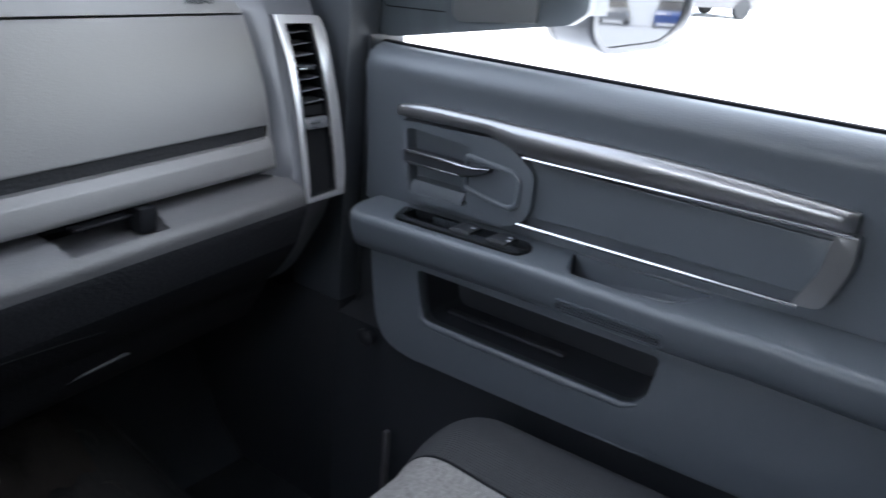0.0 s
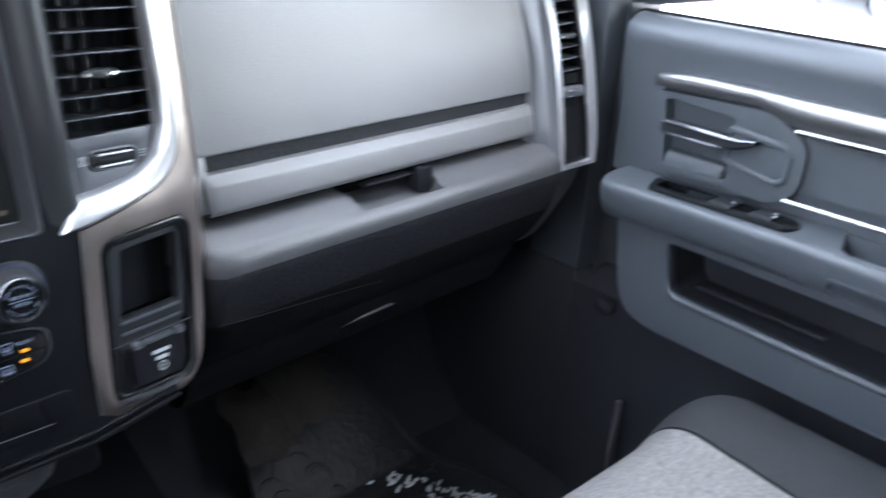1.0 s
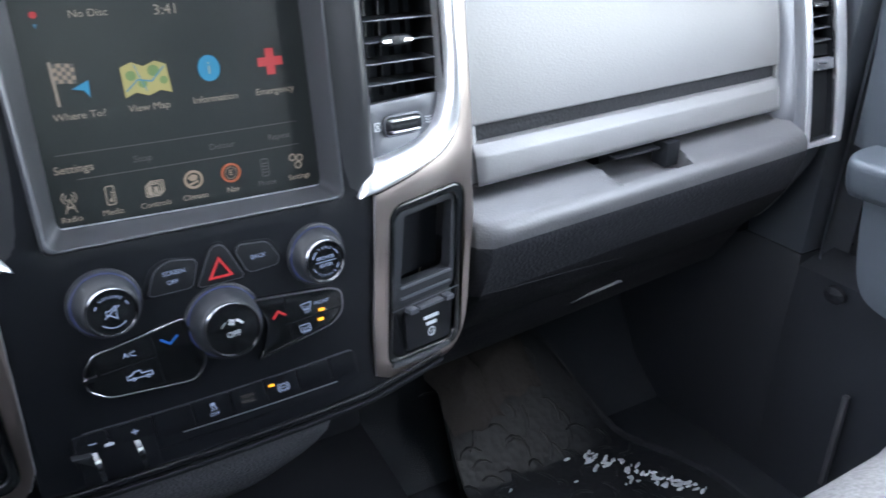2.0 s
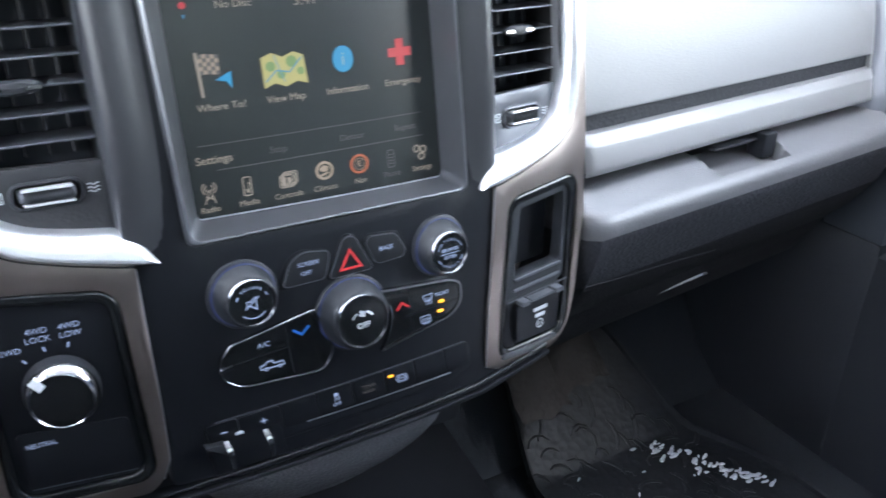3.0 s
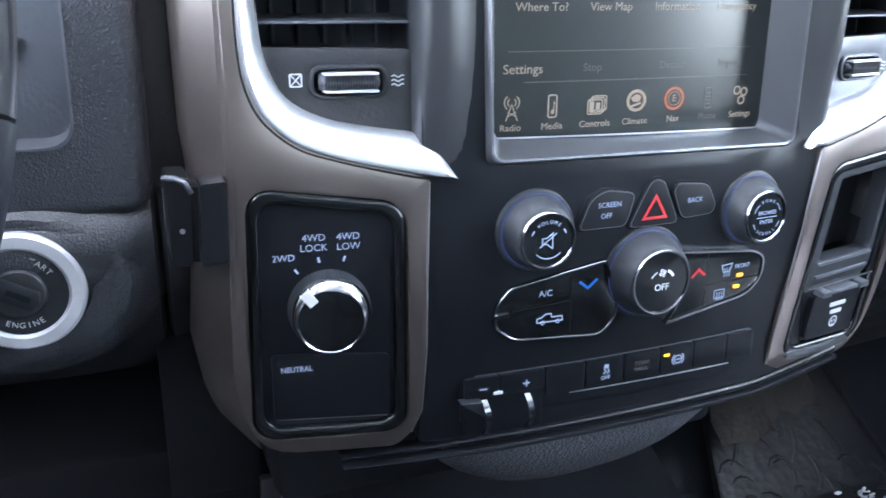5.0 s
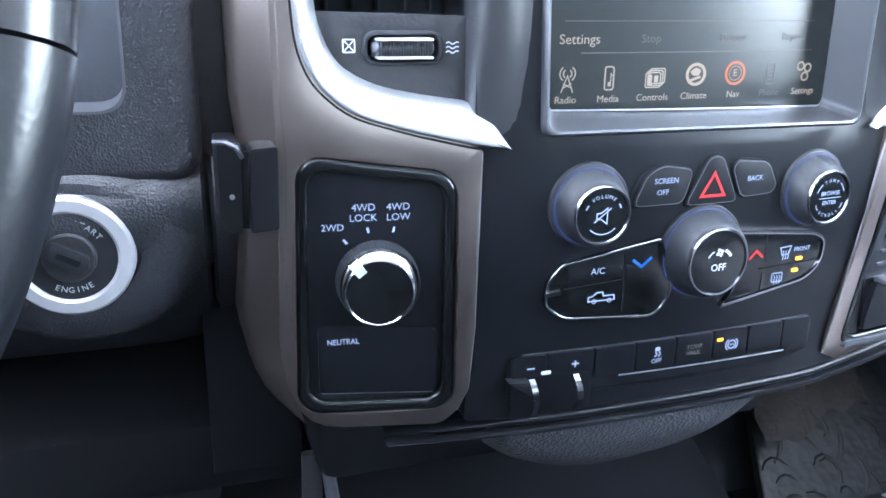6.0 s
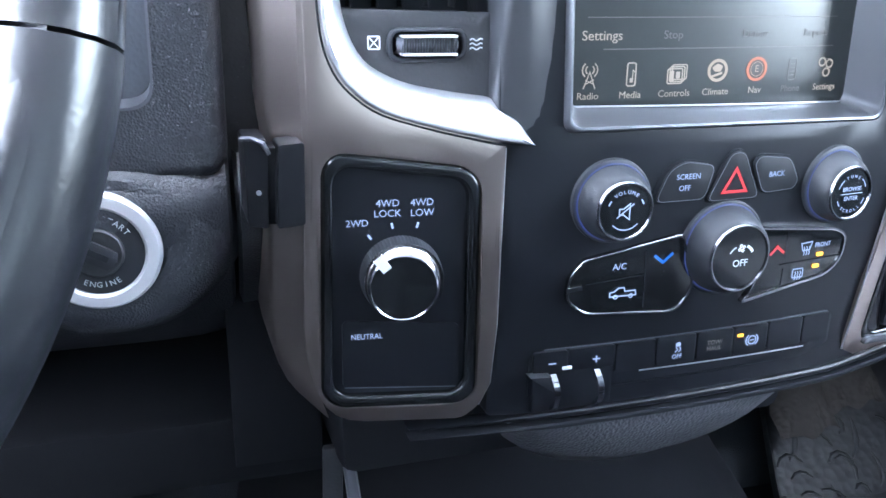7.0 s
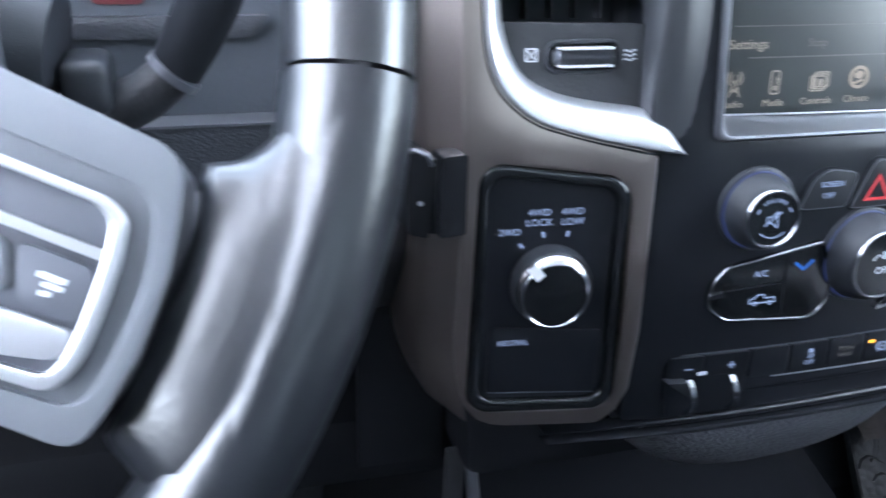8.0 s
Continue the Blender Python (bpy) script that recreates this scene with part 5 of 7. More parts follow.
EDGE = [(-0.82, 0.6260), (-0.2580, 0.6260), (-0.2560, 0.84)]
binnacle = fillet([(-0.80, 0.6527), (-0.2805, 0.6527), (-0.2780, 0.80), (-0.80, 0.80)], [0, 0.013, 0, 0], 7)
part("upper_panel", plate([EDGE[0]] + fillet(EDGE, [0, 0.006, 0], 6, False)[1:] + [(-0.82, 0.84)], [binnacle], d0=-0.05, d1=0.0, bevel=0.0, fine=0.05), M_GREYBLACK, drv, "charcoal grained surround of the gauges", place=wall)
roll = fillet(EDGE, [0, 0.006, 0], 6, False)
rows = []
for i, p in enumerate(roll):
    a, b = Vector(roll[max(0, i - 1)]), Vector(roll[min(len(roll) - 1, i + 1)])
    way = (b - a).normalized()
    out = Vector((way.y, -way.x))
    rows.append([(p[0] + out.x * 0.009 * math.sin(t), p[1] + out.y * 0.009 * math.sin(t), -0.010 * (1 - math.cos(t))) for t in [k * math.pi / 16 for k in range(9)]]
                + [(p[0] + out.x * 0.009, p[1] + out.y * 0.009, -0.05)])
part("rolled_edge", loft(rows), M_GREYBLACK, drv, "rounded lower and side edge", place=wall, sharp=60)
part("gauge_frame", plate(binnacle, [[(x + (0.0012 if x < -0.5 else -0.0012), y + 0.0012 if y < 0.7 else y) for x, y in binnacle]], d0=-0.02, d1=0.0006, bevel=0.0004), M_GREYPAINT, drv, "lighter rim of the gauge recess", place=wall)
part("gauge_panel", plate([(-0.80, 0.645), (-0.275, 0.645), (-0.272, 0.80), (-0.80, 0.80)], d0=-0.022, d1=-0.014, bevel=0.0), M_PILLAR, drv, "flat slate panel inside the recess", place=wall)
part("cluster_trim", plate(fillet([(-0.62, 0.6895), (-0.306, 0.6895), (-0.298, 0.6990), (-0.62, 0.6990)], 0.002), d0=-0.015, d1=-0.010, bevel=0.0015), M_GREYBLACK, drv, "grey lower trim of the gauge cluster", place=wall)
part("gauge_scale", plate(rrect(-0.375, -0.352, 0.704, 0.712, 0.003), d0=-0.015, d1=-0.013, bevel=0.0005), M_REDPLASTIC, drv, "dark red gauge scale", place=wall)
part("side_gap", box(-0.262, -0.222, 0.60, 0.84, -0.045, -0.024, 0.001), M_BLACK, drv, "dark gap beside the silver trim", place=wall)
# column shroud side panel with the ignition
low = fillet([(0.0, 0.626), (-0.016, 0.612), (-0.017, 0.585), (0.004, 0.545), (0.042, 0.505), (0.10, 0.46), (0.20, 0.42)], [0, 0.012, 0.02, 0.03, 0.02, 0.02, 0], 5, closed=False)
rows = []
for x, k in ((-0.82, 0.0), (-0.50, 0.0), (-0.42, 0.0), (-0.36, 0.0), (-0.33, 0.0), (-0.30, 0.0), (-0.272, 0.002), (-0.258, 0.006), (-0.2510, 0.010), (-0.2492, 0.016)):
    rows.append([Vector((x, 0.040 + b + k, z)) for b, z in low])
part("knee_panel", loft(rows), M_GREYBLACK, drv, "charcoal grained knee panel")
rows = []
for x, k in ((-0.2472, 0.018), (-0.2450, 0.011), (-0.236, 0.012), (-0.225, 0.02)):
    rows.append([Vector((x, 0.040 + b + k, z)) for b, z in low])
part("seam_panel", loft(rows), M_GREYBLACK, drv, "narrow strip beside the silver trim")
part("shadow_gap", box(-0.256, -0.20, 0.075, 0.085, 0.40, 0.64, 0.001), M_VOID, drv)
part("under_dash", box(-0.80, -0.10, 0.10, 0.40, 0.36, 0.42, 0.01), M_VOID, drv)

ign = thing("ignition_switch", (-0.3135, 0.02, 0.583), "round ignition switch with a silver ring and black face", "ignition switch")
IGN_T = (Matrix.Translation((-0.3115, 0.026, 0.5895)) @ Matrix.Rotation(radians(90 - 8), 4, "X") @ Matrix.Rotation(radians(-4), 4, "Y"))
ip = lambda x, y, d: IGN_T @ Vector((x * 0.92, y * 0.92, d))
part("bump", lathe([(0.066, -0.050), (0.061, -0.022), (0.054, -0.008), (0.046, -0.002), (0.038, -0.001), (0.030, -0.002)], 48), M_GREYBLACK, ign, "grained boss", place=lambda x, y, d: ip(x * 1.12, y * (0.80 if y > 0 else 0.95), d))
part("ring", lathe([(0.0315, -0.003), (0.0315, 0.0028), (0.0300, 0.0046), (0.0246, 0.0048), (0.0231, 0.0038), (0.0227, 0.001)], 64), M_RING, ign, "satin silver ring", place=ip)
part("face", lathe([(0.0236, 0.0028), (0.0150, 0.0032), (0.0, 0.0032)], 48), M_KNOB, ign, "charcoal face", place=ip)
part("cylinder", lathe([(0.0132, 0.002), (0.0130, 0.0050), (0.0120, 0.0058), (0.0, 0.0058)], 40), M_BLACK, ign, "black key cylinder", place=ip)
slot = part("key_slot", plate([(x * math.cos(radians(-28)) - y * math.sin(radians(-28)), x * math.sin(radians(-28)) + y * math.cos(radians(-28))) for x, y in fillet([(-0.0105, -0.0055), (0.0085, -0.0055), (0.0105, 0.0), (0.0085, 0.0055), (-0.0105, 0.0055)], 0.0015)], d0=0.005, d1=0.0076, bevel=0.0008), M_KNOB, ign, place=ip)
part("slot_line", plate([(x * math.cos(radians(-28)) - y * math.sin(radians(-28)), x * math.sin(radians(-28)) + y * math.cos(radians(-28))) for x, y in rrect(-0.006, 0.006, -0.0016, 0.0016, 0.0005, 1)], d0=0.007, d1=0.0078, bevel=0), M_VOID, slot, place=ip)
part("lettering", join(arc_words("ACC RUN START", 0.0044, 0, 0, 0.0180, 0.0036, 96, 10.2), arc_words("ENGINE", 0.0043, 0, 0, 0.0178, 0.0036, 272, 10.8, True)), M_WHITE, ign, place=ip)

# ---- steering column and wheel ----
W_C = Vector((-0.486, -0.138, 0.756))
W_A = radians(27)
W_Z = Vector((0, math.sin(W_A), math.cos(W_A)))
W_N = Vector((1, 0, 0)).cross(W_Z)
on_wheel = lambda x, y, d: W_C + Vector((1, 0, 0)) * x + W_Z * y + W_N * d
wheel = thing("steering_wheel", W_C, "grey leather steering wheel with a satin button pad", "steering wheel")
R0 = 0.1978


def rim_rows(a0, a1, n, fat=1.0):
    rows = []
    for i in range(n + 1):
        a = radians(a0 + (a1 - a0) * i / n)
        row = []
        for k in range(16):
            t = 2 * math.pi * k / 16
            r = R0 + 0.0148 * fat * math.cos(t)
            row.append((r * math.cos(a), r * math.sin(a), 0.0152 * fat * math.sin(t)))
        rows.append(row)
    return rows


part("rim_lower", loft(rim_rows(-100, -8.6, 40, 1.06), True, True), M_SPOKE, wheel, "grey leather grip", place=on_wheel)
part("rim_upper", loft(rim_rows(-8.25, 190, 60, 1.04), True, True), M_LEATHER, wheel, "smooth grey upper rim", place=on_wheel)
part("rim_lower", loft(rim_rows(191, 260, 30, 1.06), True, True), M_SPOKE, wheel, "grey leather grip", place=on_wheel)
# spoke web from the rim to the pad
PAD_EDGE = ((-0.150, 0.106), (-0.1034, 0.1350), (-0.0930, 0.1422), (-0.0802, 0.1487), (-0.0703, 0.1535), (-0.0584, 0.1580), (-0.0462, 0.1601), (-0.01, 0.1620))


def pad_edge(y):
    """Where the pad ends towards the rim, at height y of the wheel."""
    for (y0, x0), (y1, x1) in zip(PAD_EDGE, PAD_EDGE[1:]):
        if y <= y1:
            return x0 + (x1 - x0) * (y - y0) / (y1 - y0)
    return PAD_EDGE[-1][1]


spoke = []
for t in [i / 24 for i in range(25)]:
    hi = -0.020 - 0.0268 * math.sin(min(1, t * 1.2) * math.pi / 2) ** 1.3
    lo_ = -0.140 + 0.0355 * t ** 0.7
    row = []
    lip = max(0.0, (t - 0.90) / 0.10) ** 2
    crown = 0.0158 + 0.0010 * math.sin(math.pi * min(1.0, t / 0.3)) - 0.0070 * t ** 1.8
    for k, share in ((0.0, -0.8), (0.0, 0.13), (0.04, 0.66), (0.12, 0.89), (0.3, 0.97), (0.5, 1.0), (0.7, 0.99), (0.84, 0.91), (0.92, 0.76), (0.97, 0.53), (1.0, 0.13), (1.0, -0.8)):
        y = lo_ + (hi - lo_) * k
        x_rim = math.sqrt(max(0.0, 0.2000 ** 2 - y * y))
        x_pad = pad_edge(y) + 0.0022
        x = x_rim + (x_pad - x_rim) * t
        edge_k = share + (1 - share) * (0.85 * (1 - t) ** 3 if k > 0.5 and share > 0.1 else 0)
        crease = 0.0007 * noise.noise((x * 260, y * 260, 3)) * math.sin(math.pi * min(1.0, max(0.0, (k - 0.55) / 0.45))) * min(1.0, 3 * t)
        row.append((x, y + crease, crown * edge_k - (0.0035 * lip if share > 0 else 0) + crease))
    spoke.append(row)
part("spoke", loft(spoke), M_SPOKE, wheel, "leather wrapped spoke", place=on_wheel, sharp=70)
part("spoke", loft([[(-x, y, d) for x, y, d in row] for row in spoke]), M_SPOKE, wheel, "leather wrapped spoke", place=on_wheel, sharp=70)
half = [(0.03, 0.022), (0.08, -0.002), (0.1273, -0.0285), (0.1590, -0.0462), (0.1578, -0.0579), (0.1543, -0.0703), (0.1470, -0.0864), (0.1350, -0.1034), (0.1219, -0.0960), (0.085, -0.082), (0.05, -0.112)]
hub = fillet(half + [(-x, y) for x, y in half[::-1]], [0.01, 0.01, 0, 0.006, 0.01, 0, 0, 0.006, 0, 0.01, 0.01] * 1 + [0.01, 0.01, 0, 0.006, 0, 0, 0.01, 0.006, 0, 0.01, 0.01], 5)[::-1]
bed = fillet([(0.088, -0.0205), (0.1445, -0.0493), (0.1505, -0.0527), (0.1531, -0.0576), (0.1506, -0.0700), (0.1459, -0.0800), (0.1392, -0.0912), (0.1341, -0.0945), (0.1224, -0.0890), (0.088, -0.0735)], [0.006, 0.003, 0.003, 0.004, 0.004, 0.01, 0.004, 0.004, 0, 0.006], 4)[::-1]
part("pad", plate(hub, [bed, [(-x, y) for x, y in bed]], d0=-0.03, d1=0.018, bevel=0.0042, seg=5), M_PAD, wheel, "satin grey centre pad", place=on_wheel)
ring_o = fillet([(0.095, -0.0293), (0.1441, -0.0539), (0.1478, -0.0583), (0.1458, -0.0664), (0.1413, -0.0774), (0.1367, -0.0862), (0.1311, -0.0912), (0.1226, -0.0872), (0.095, -0.0742)], [.004, .002, .003, .003, .01, .004, .004, 0, .004], 4)[::-1]
ring_i = fillet([(0.0972, -0.0325), (0.1425, -0.0553), (0.1449, -0.0591), (0.1432, -0.0655), (0.1378, -0.0780), (0.1339, -0.0850), (0.1303, -0.0876), (0.1228, -0.0843), (0.0972, -0.0722)], [.004, .002, .003, .003, .01, .004, .004, 0, .004], 4)[::-1]
for s in (1, -1):
    side = on_wheel if s > 0 else (lambda x, y, d: on_wheel(-x, y, d))
    part("pod_bed", plate(bed, d0=0.008, d1=0.0152, bevel=0.0), M_PAD, wheel, "recessed bed of the button pod", place=side)
    bp = part("button_pod", plate(ring_i, d0=0.01, d1=0.0160, bevel=0.0005), M_GREYPAINT, wheel, "grey button pod", place=side)
    part("chrome_ring", plate(ring_o, [ring_i], d0=0.012, d1=0.0188, bevel=0.0011, seg=3), M_SATIN, bp, "bright satin ring", place=side)
    part("divider", stroke([(0.0985, -0.0432), (0.1444, -0.0664)], 0.0021, 0.0160, 0.0024), M_SATIN, bp, "bright bar", place=side)
    for pts, m, label in (([(0.1277, -0.0612), (0.1415, -0.0681), (0.1388, -0.0762), (0.1358, -0.0780), (0.1268, -0.0728)], M_GREYPAINT, "dark grey button with a printed mark"),
                          ([(0.108, -0.0690), (0.1240, -0.0738), (0.1368, -0.0800), (0.1330, -0.0850), (0.1225, -0.0825), (0.104, -0.0745)], M_SATIN, "pale satin button"),
                          ([(0.104, -0.0500), (0.1258, -0.0606), (0.1252, -0.0712), (0.102, -0.0600)], M_PAD, "grey button")):
        part("button", plate(fillet(pts, 0.003, 4)[::-1], d0=0.0155, d1=0.0186, bevel=0.0014, seg=3), m, bp, label, place=side)
    part("button_mark", join(stroke([(0.1315, -0.0680), (0.1352, -0.0699)], 0.0012, 0.0187), stroke([(0.1320, -0.0700), (0.1345, -0.0713)], 0.0010, 0.0187), stroke([(0.1313, -0.0716), (0.1322, -0.0720)], 0.0010, 0.0187)), M_WHITE, bp, place=side)

column = thing("steering_column", (-0.484, 0.0, 0.68), "black steering column shroud behind the wheel", "steering column")
cen = [on_wheel(0, 0, d) for d in (-0.03, -0.08, -0.14, -0.20)]
part("shroud", loft([[c + Vector((1, 0, 0)) * (r * math.cos(a) * 1.2) + W_Z * (r * math.sin(a)) for a in [2 * math.pi * k / 24 for k in range(24)]] for c, r in zip(cen, (0.05, 0.062, 0.066, 0.066))], True, True), M_GREYBLACK, column)
stalk = thing("column_stalk", (-0.40, 0.02, 0.69), "grey column stalk with a ribbed black grip", "stalk")
part("arm", tube([(-0.46, 0.02, 0.656), (-0.40, 0.008, 0.665), (-0.366, 0.004, 0.673), (-0.350, 0.001, 0.681), (-0.3395, 0.0, 0.6895)], [0.012, 0.0115, 0.0108, 0.0098, 0.0092], 18), M_BLACK, stalk, "dark arm")
part("collar", tube([(-0.3402, 0.0, 0.6888), (-0.3378, 0.0, 0.6915)], [0.0113, 0.0113], 20), M_GREYPAINT, stalk, "light collar ring")
part("grip", tube([(-0.3380, 0.0, 0.6912), (-0.331, 0.0, 0.7025), (-0.3225, 0.0, 0.718), (-0.312, 0.0, 0.742)], [0.0102, 0.0110, 0.0117, 0.0108], 20), M_VOID, stalk, "black grip")
wand = thing("wiper_stalk", (-0.39, 0.0, 0.70), "charcoal switch housing beside the column", "stalk")
part("housing", tube([(-0.46, 0.004, 0.700), (-0.41, 0.0, 0.704), (-0.390, -0.002, 0.704), (-0.379, -0.003, 0.702)], [0.030, 0.029, 0.027, 0.021], 24), M_KNOB, wand)
for x in (-0.412, -0.396):
    part("ring", tube([(x - 0.004, 0.0, 0.704), (x - 0.002, 0.0, 0.704), (x + 0.002, 0.0, 0.704), (x + 0.004, 0.0, 0.704)], [0.0285, 0.0315, 0.0315, 0.0285], 24), M_GREYPAINT, wand, "raised ring")
part("end_cap", box(-0.380, -0.3615, -0.014, 0.012, 0.6765, 0.6985, 0.005, 3), M_KNOB, wand, "square grey end")

# park-brake bracket under the dash
lever = thing("pedal_bracket", (-0.186, 0.05, 0.40), "bare metal pedal bracket in the dark under the dash", "bracket")
part("strap", tube([(-0.189, 0.05, 0.432), (-0.1865, 0.05, 0.41), (-0.1835, 0.05, 0.385), (-0.178, 0.055, 0.33), (-0.17, 0.07, 0.24)], [0.0035, 0.0042, 0.0045, 0.005, 0.005], 10), M_GREYPAINT, lever, "worn steel strap")
part("plate", box(-0.203, -0.190, 0.052, 0.058, 0.36, 0.425, 0.002), M_BLACK, lever)

# ---- side vent at the end of the dash ----
sv = thing("side_air_vent", (0.70, 0.06, 0.68), "tall narrow side air vent in a satin silver frame", "air vent")
def along(pts, v):
    """Straight-line reading of x at height v from a short outline."""
    for (v0, x0), (v1, x1) in zip(pts, pts[1:]):
        if v <= v1:
            return x0 + (x1 - x0) * (v - v0) / (v1 - v0)
    return pts[-1][1]


SV = lambda u, v, d: Vector((u, 0.062 + 0.30 * (v - 0.570) - d, v))
in_l = ((0.580, 0.7005), (0.609, 0.7057), (0.6415, 0.7094), (0.6736, 0.7131), (0.7057, 0.7148), (0.7312, 0.7143), (0.7597, 0.7125), (0.773, 0.7090))
in_r = ((0.580, 0.7479), (0.609, 0.7527), (0.649, 0.7567), (0.689, 0.7597), (0.722, 0.7581), (0.752, 0.7560), (0.773, 0.7543))
f_out = fillet([(0.6938, 0.5745), (0.7566, 0.5757), (0.7649, 0.6006), (0.7706, 0.6341), (0.7742, 0.6677), (0.7757, 0.7012), (0.7751, 0.7344), (0.7739, 0.7640), (0.7671, 0.7811), (0.6959, 0.7837), (0.6991, 0.7633), (0.7042, 0.7382), (0.7053, 0.7065), (0.7045, 0.6747), (0.7017, 0.6427), (0.6981, 0.6105)], [0.002, 0.003, 0.02, 0.02, 0.02, 0.02, 0.02, 0.02, 0.005, 0.003, 0.02, 0.02, 0.02, 0.02, 0.02, 0.02], 3)
f_in = fillet([(0.7000, 0.5783), (0.7479, 0.5806), (0.7527, 0.6092), (0.7567, 0.6493), (0.7597, 0.6891), (0.7581, 0.7222), (0.7560, 0.7517), (0.7543, 0.7730), (0.7089, 0.7741), (0.7125, 0.7597), (0.7143, 0.7312), (0.7148, 0.7057), (0.7131, 0.6736), (0.7094, 0.6415), (0.7057, 0.6092)], [0.002, 0.002, 0.02, 0.02, 0.02, 0.02, 0.02, 0.003, 0.003, 0.02, 0.02, 0.02, 0.02, 0.02, 0.02], 3)
part("frame", plate(f_out, [f_in], d0=-0.002, d1=0.005, bevel=0.0018, seg=3, fine=0.02), M_SATIN, sv, "satin silver frame", place=SV)
flank = ((0.5745, 0.6938), (0.6105, 0.6981), (0.6427, 0.7017), (0.6747, 0.7045), (0.7065, 0.7053), (0.7382, 0.7042), (0.7633, 0.6991), (0.7837, 0.6959))
# the frame's shaded side, its shade put in as a darker paint
part("frame_flank", loft([[SV(x - 0.0005 - 0.011 * k, v, 0.0035 - 0.0115 * k * k) for k in (0.0, 0.35, 0.7, 1.0)] for v, x in flank]), M_GREYPAINT, sv, "sloping flank of the frame, shade in its dark grey", sharp=60)
part("duct_wall", loft([[SV(x, y, d) for x, y in f_in + [f_in[0]]] for d in (0.001, -0.044)]), M_VOID, sv, "dark sides of the duct")
part("duct", plate(fillet([(0.694, 0.575), (0.758, 0.575), (0.766, 0.78), (0.703, 0.78)], 0.001), d0=-0.046, d1=-0.040, bevel=0), M_DUCT, sv, place=SV)
for i in range(7):
    v = 0.6835 + 0.0132 * i
    a, b = along(in_l, v) - 0.0005, along(in_r, v) + 0.0005
    part("slat", box(a, b, v - 0.0005, v + 0.0005, -0.030, -0.006, 0.0003), M_SLAT, sv, place=lambda x, y, d: SV(x, y + 0.05 * (x - 0.74), d))
    part("slat_edge", box(a, b, v - 0.0007, v + 0.0007, -0.0062, -0.0050, 0.0004), M_GREYPAINT, sv, "lighter front edge", place=lambda x, y, d: SV(x, y + 0.05 * (x - 0.74), d))
part("slide_knob", box(0.7222, 0.7489, 0.7208, 0.7262, -0.006, 0.002, 0.002), M_KNOB, sv, "small slide knob", place=SV)
# the knob's highlight, modelled as a bright bar on its left half
part("knob_glint", box(0.7232, 0.7355, 0.7222, 0.7246, 0.001, 0.0036, 0.0008), M_CHROME, sv, "highlight on the knob, built as a chrome bar", place=SV)
wh2 = part("thumbwheel", box(0.7185, 0.7580, 0.6535, 0.6665, -0.008, 0.000, 0.003), M_GREYPAINT, sv, "ridged thumbwheel", place=SV)
for v, x0, x1 in ((0.6620, 0.7248, 0.7410), (0.6555, 0.7245, 0.7385)):
    part("chrome_line", box(x0, x1, v - 0.0012, v + 0.0010, -0.0010, 0.0024, 0.0008), M_CHROME, wh2, place=SV)
part("blank_panel", plate(fillet([(0.6985, 0.5745), (0.7505, 0.5765), (0.7600, 0.6790), (0.7125, 0.6790)], 0.001), [rrect(0.7178, 0.7588, 0.6525, 0.6675, 0.003)], d0=-0.02, d1=-0.009, bevel=0.0008), M_VOID, sv, "plain black lower half", place=SV)

# ---- passenger door ----
door = thing("passenger_door", (0.84, -0.3, 0.05), "closed blue-grey vinyl passenger door with armrest and map pocket", "car door")
ys = [0.088, 0.080, 0.06, 0.0, -0.1, -0.2, -0.3, -0.4, -0.5, -0.6, -0.7, -0.80]
upper = fillet([(0.862, 0.750), (0.846, 0.7515), (0.822, 0.7525), (0.801, 0.735), (0.806, 0.700), (0.812, 0.640), (0.814, 0.555)], [0, 0.004, 0.012, 0.016, 0.03, 0.03, 0], 5, closed=False)
rows = []
for y in ys:
    k = 0.028 if y > 0.085 else (0.008 if y > 0.07 else 0.0)
    rows.append([(x + k, y, z) for x, z in upper])
part("upper_panel", loft(rows), M_DOOR, door, "padded vinyl upper panel")
part("front_edge", loft([[(0.826, 0.088, z), (0.83, 0.094, z), (0.90, 0.094, z)] for z in (0.76, 0.65, 0.5, 0.36)]), M_PILLAR, door)
part("window_seal", loft([[(0.866, y, 0.744), (0.862, y, 0.7525), (0.857, y, 0.7548), (0.851, y, 0.7540), (0.849, y, 0.748)] for y in ys]), M_VOID, door, "black rubber window seal")
part("outer_skin", loft([[(0.868, y, 0.752), (0.90, y, 0.748), (0.92, y, 0.60), (0.92, y, 0.10), (0.86, y, 0.05)] for y in (0.40, 0.1, -0.3, -0.8)]), M_CARDARK, door, "painted outer door skin")

# lower panel with the map pocket
low_out = fillet([(-0.006, 0.430), (0.008, 0.394), (0.045, 0.383), (0.80, 0.383), (0.80, 0.534), (-0.022, 0.534), (-0.016, 0.495)], [0.03, 0.03, 0.02, 0, 0, 0.004, 0.03], 6)
pocket = fillet([(0.070, 0.4415), (0.340, 0.4405), (0.360, 0.458), (0.367, 0.507), (0.056, 0.507)], [0.014, 0.022, 0.012, 0.008, 0.008], 6)
LOW = lambda u, v, d: on_door(u, v, d + 0.030 - max(0, u - 0.35) * 0.06 - 0.10 * max(0.0, 0.42 - v))
part("lower_panel", plate(low_out, [pocket], d0=-0.012, d1=0.005, bevel=0.005, seg=4, fine=0.04), M_DOOR, door, "vinyl lower panel", place=LOW)
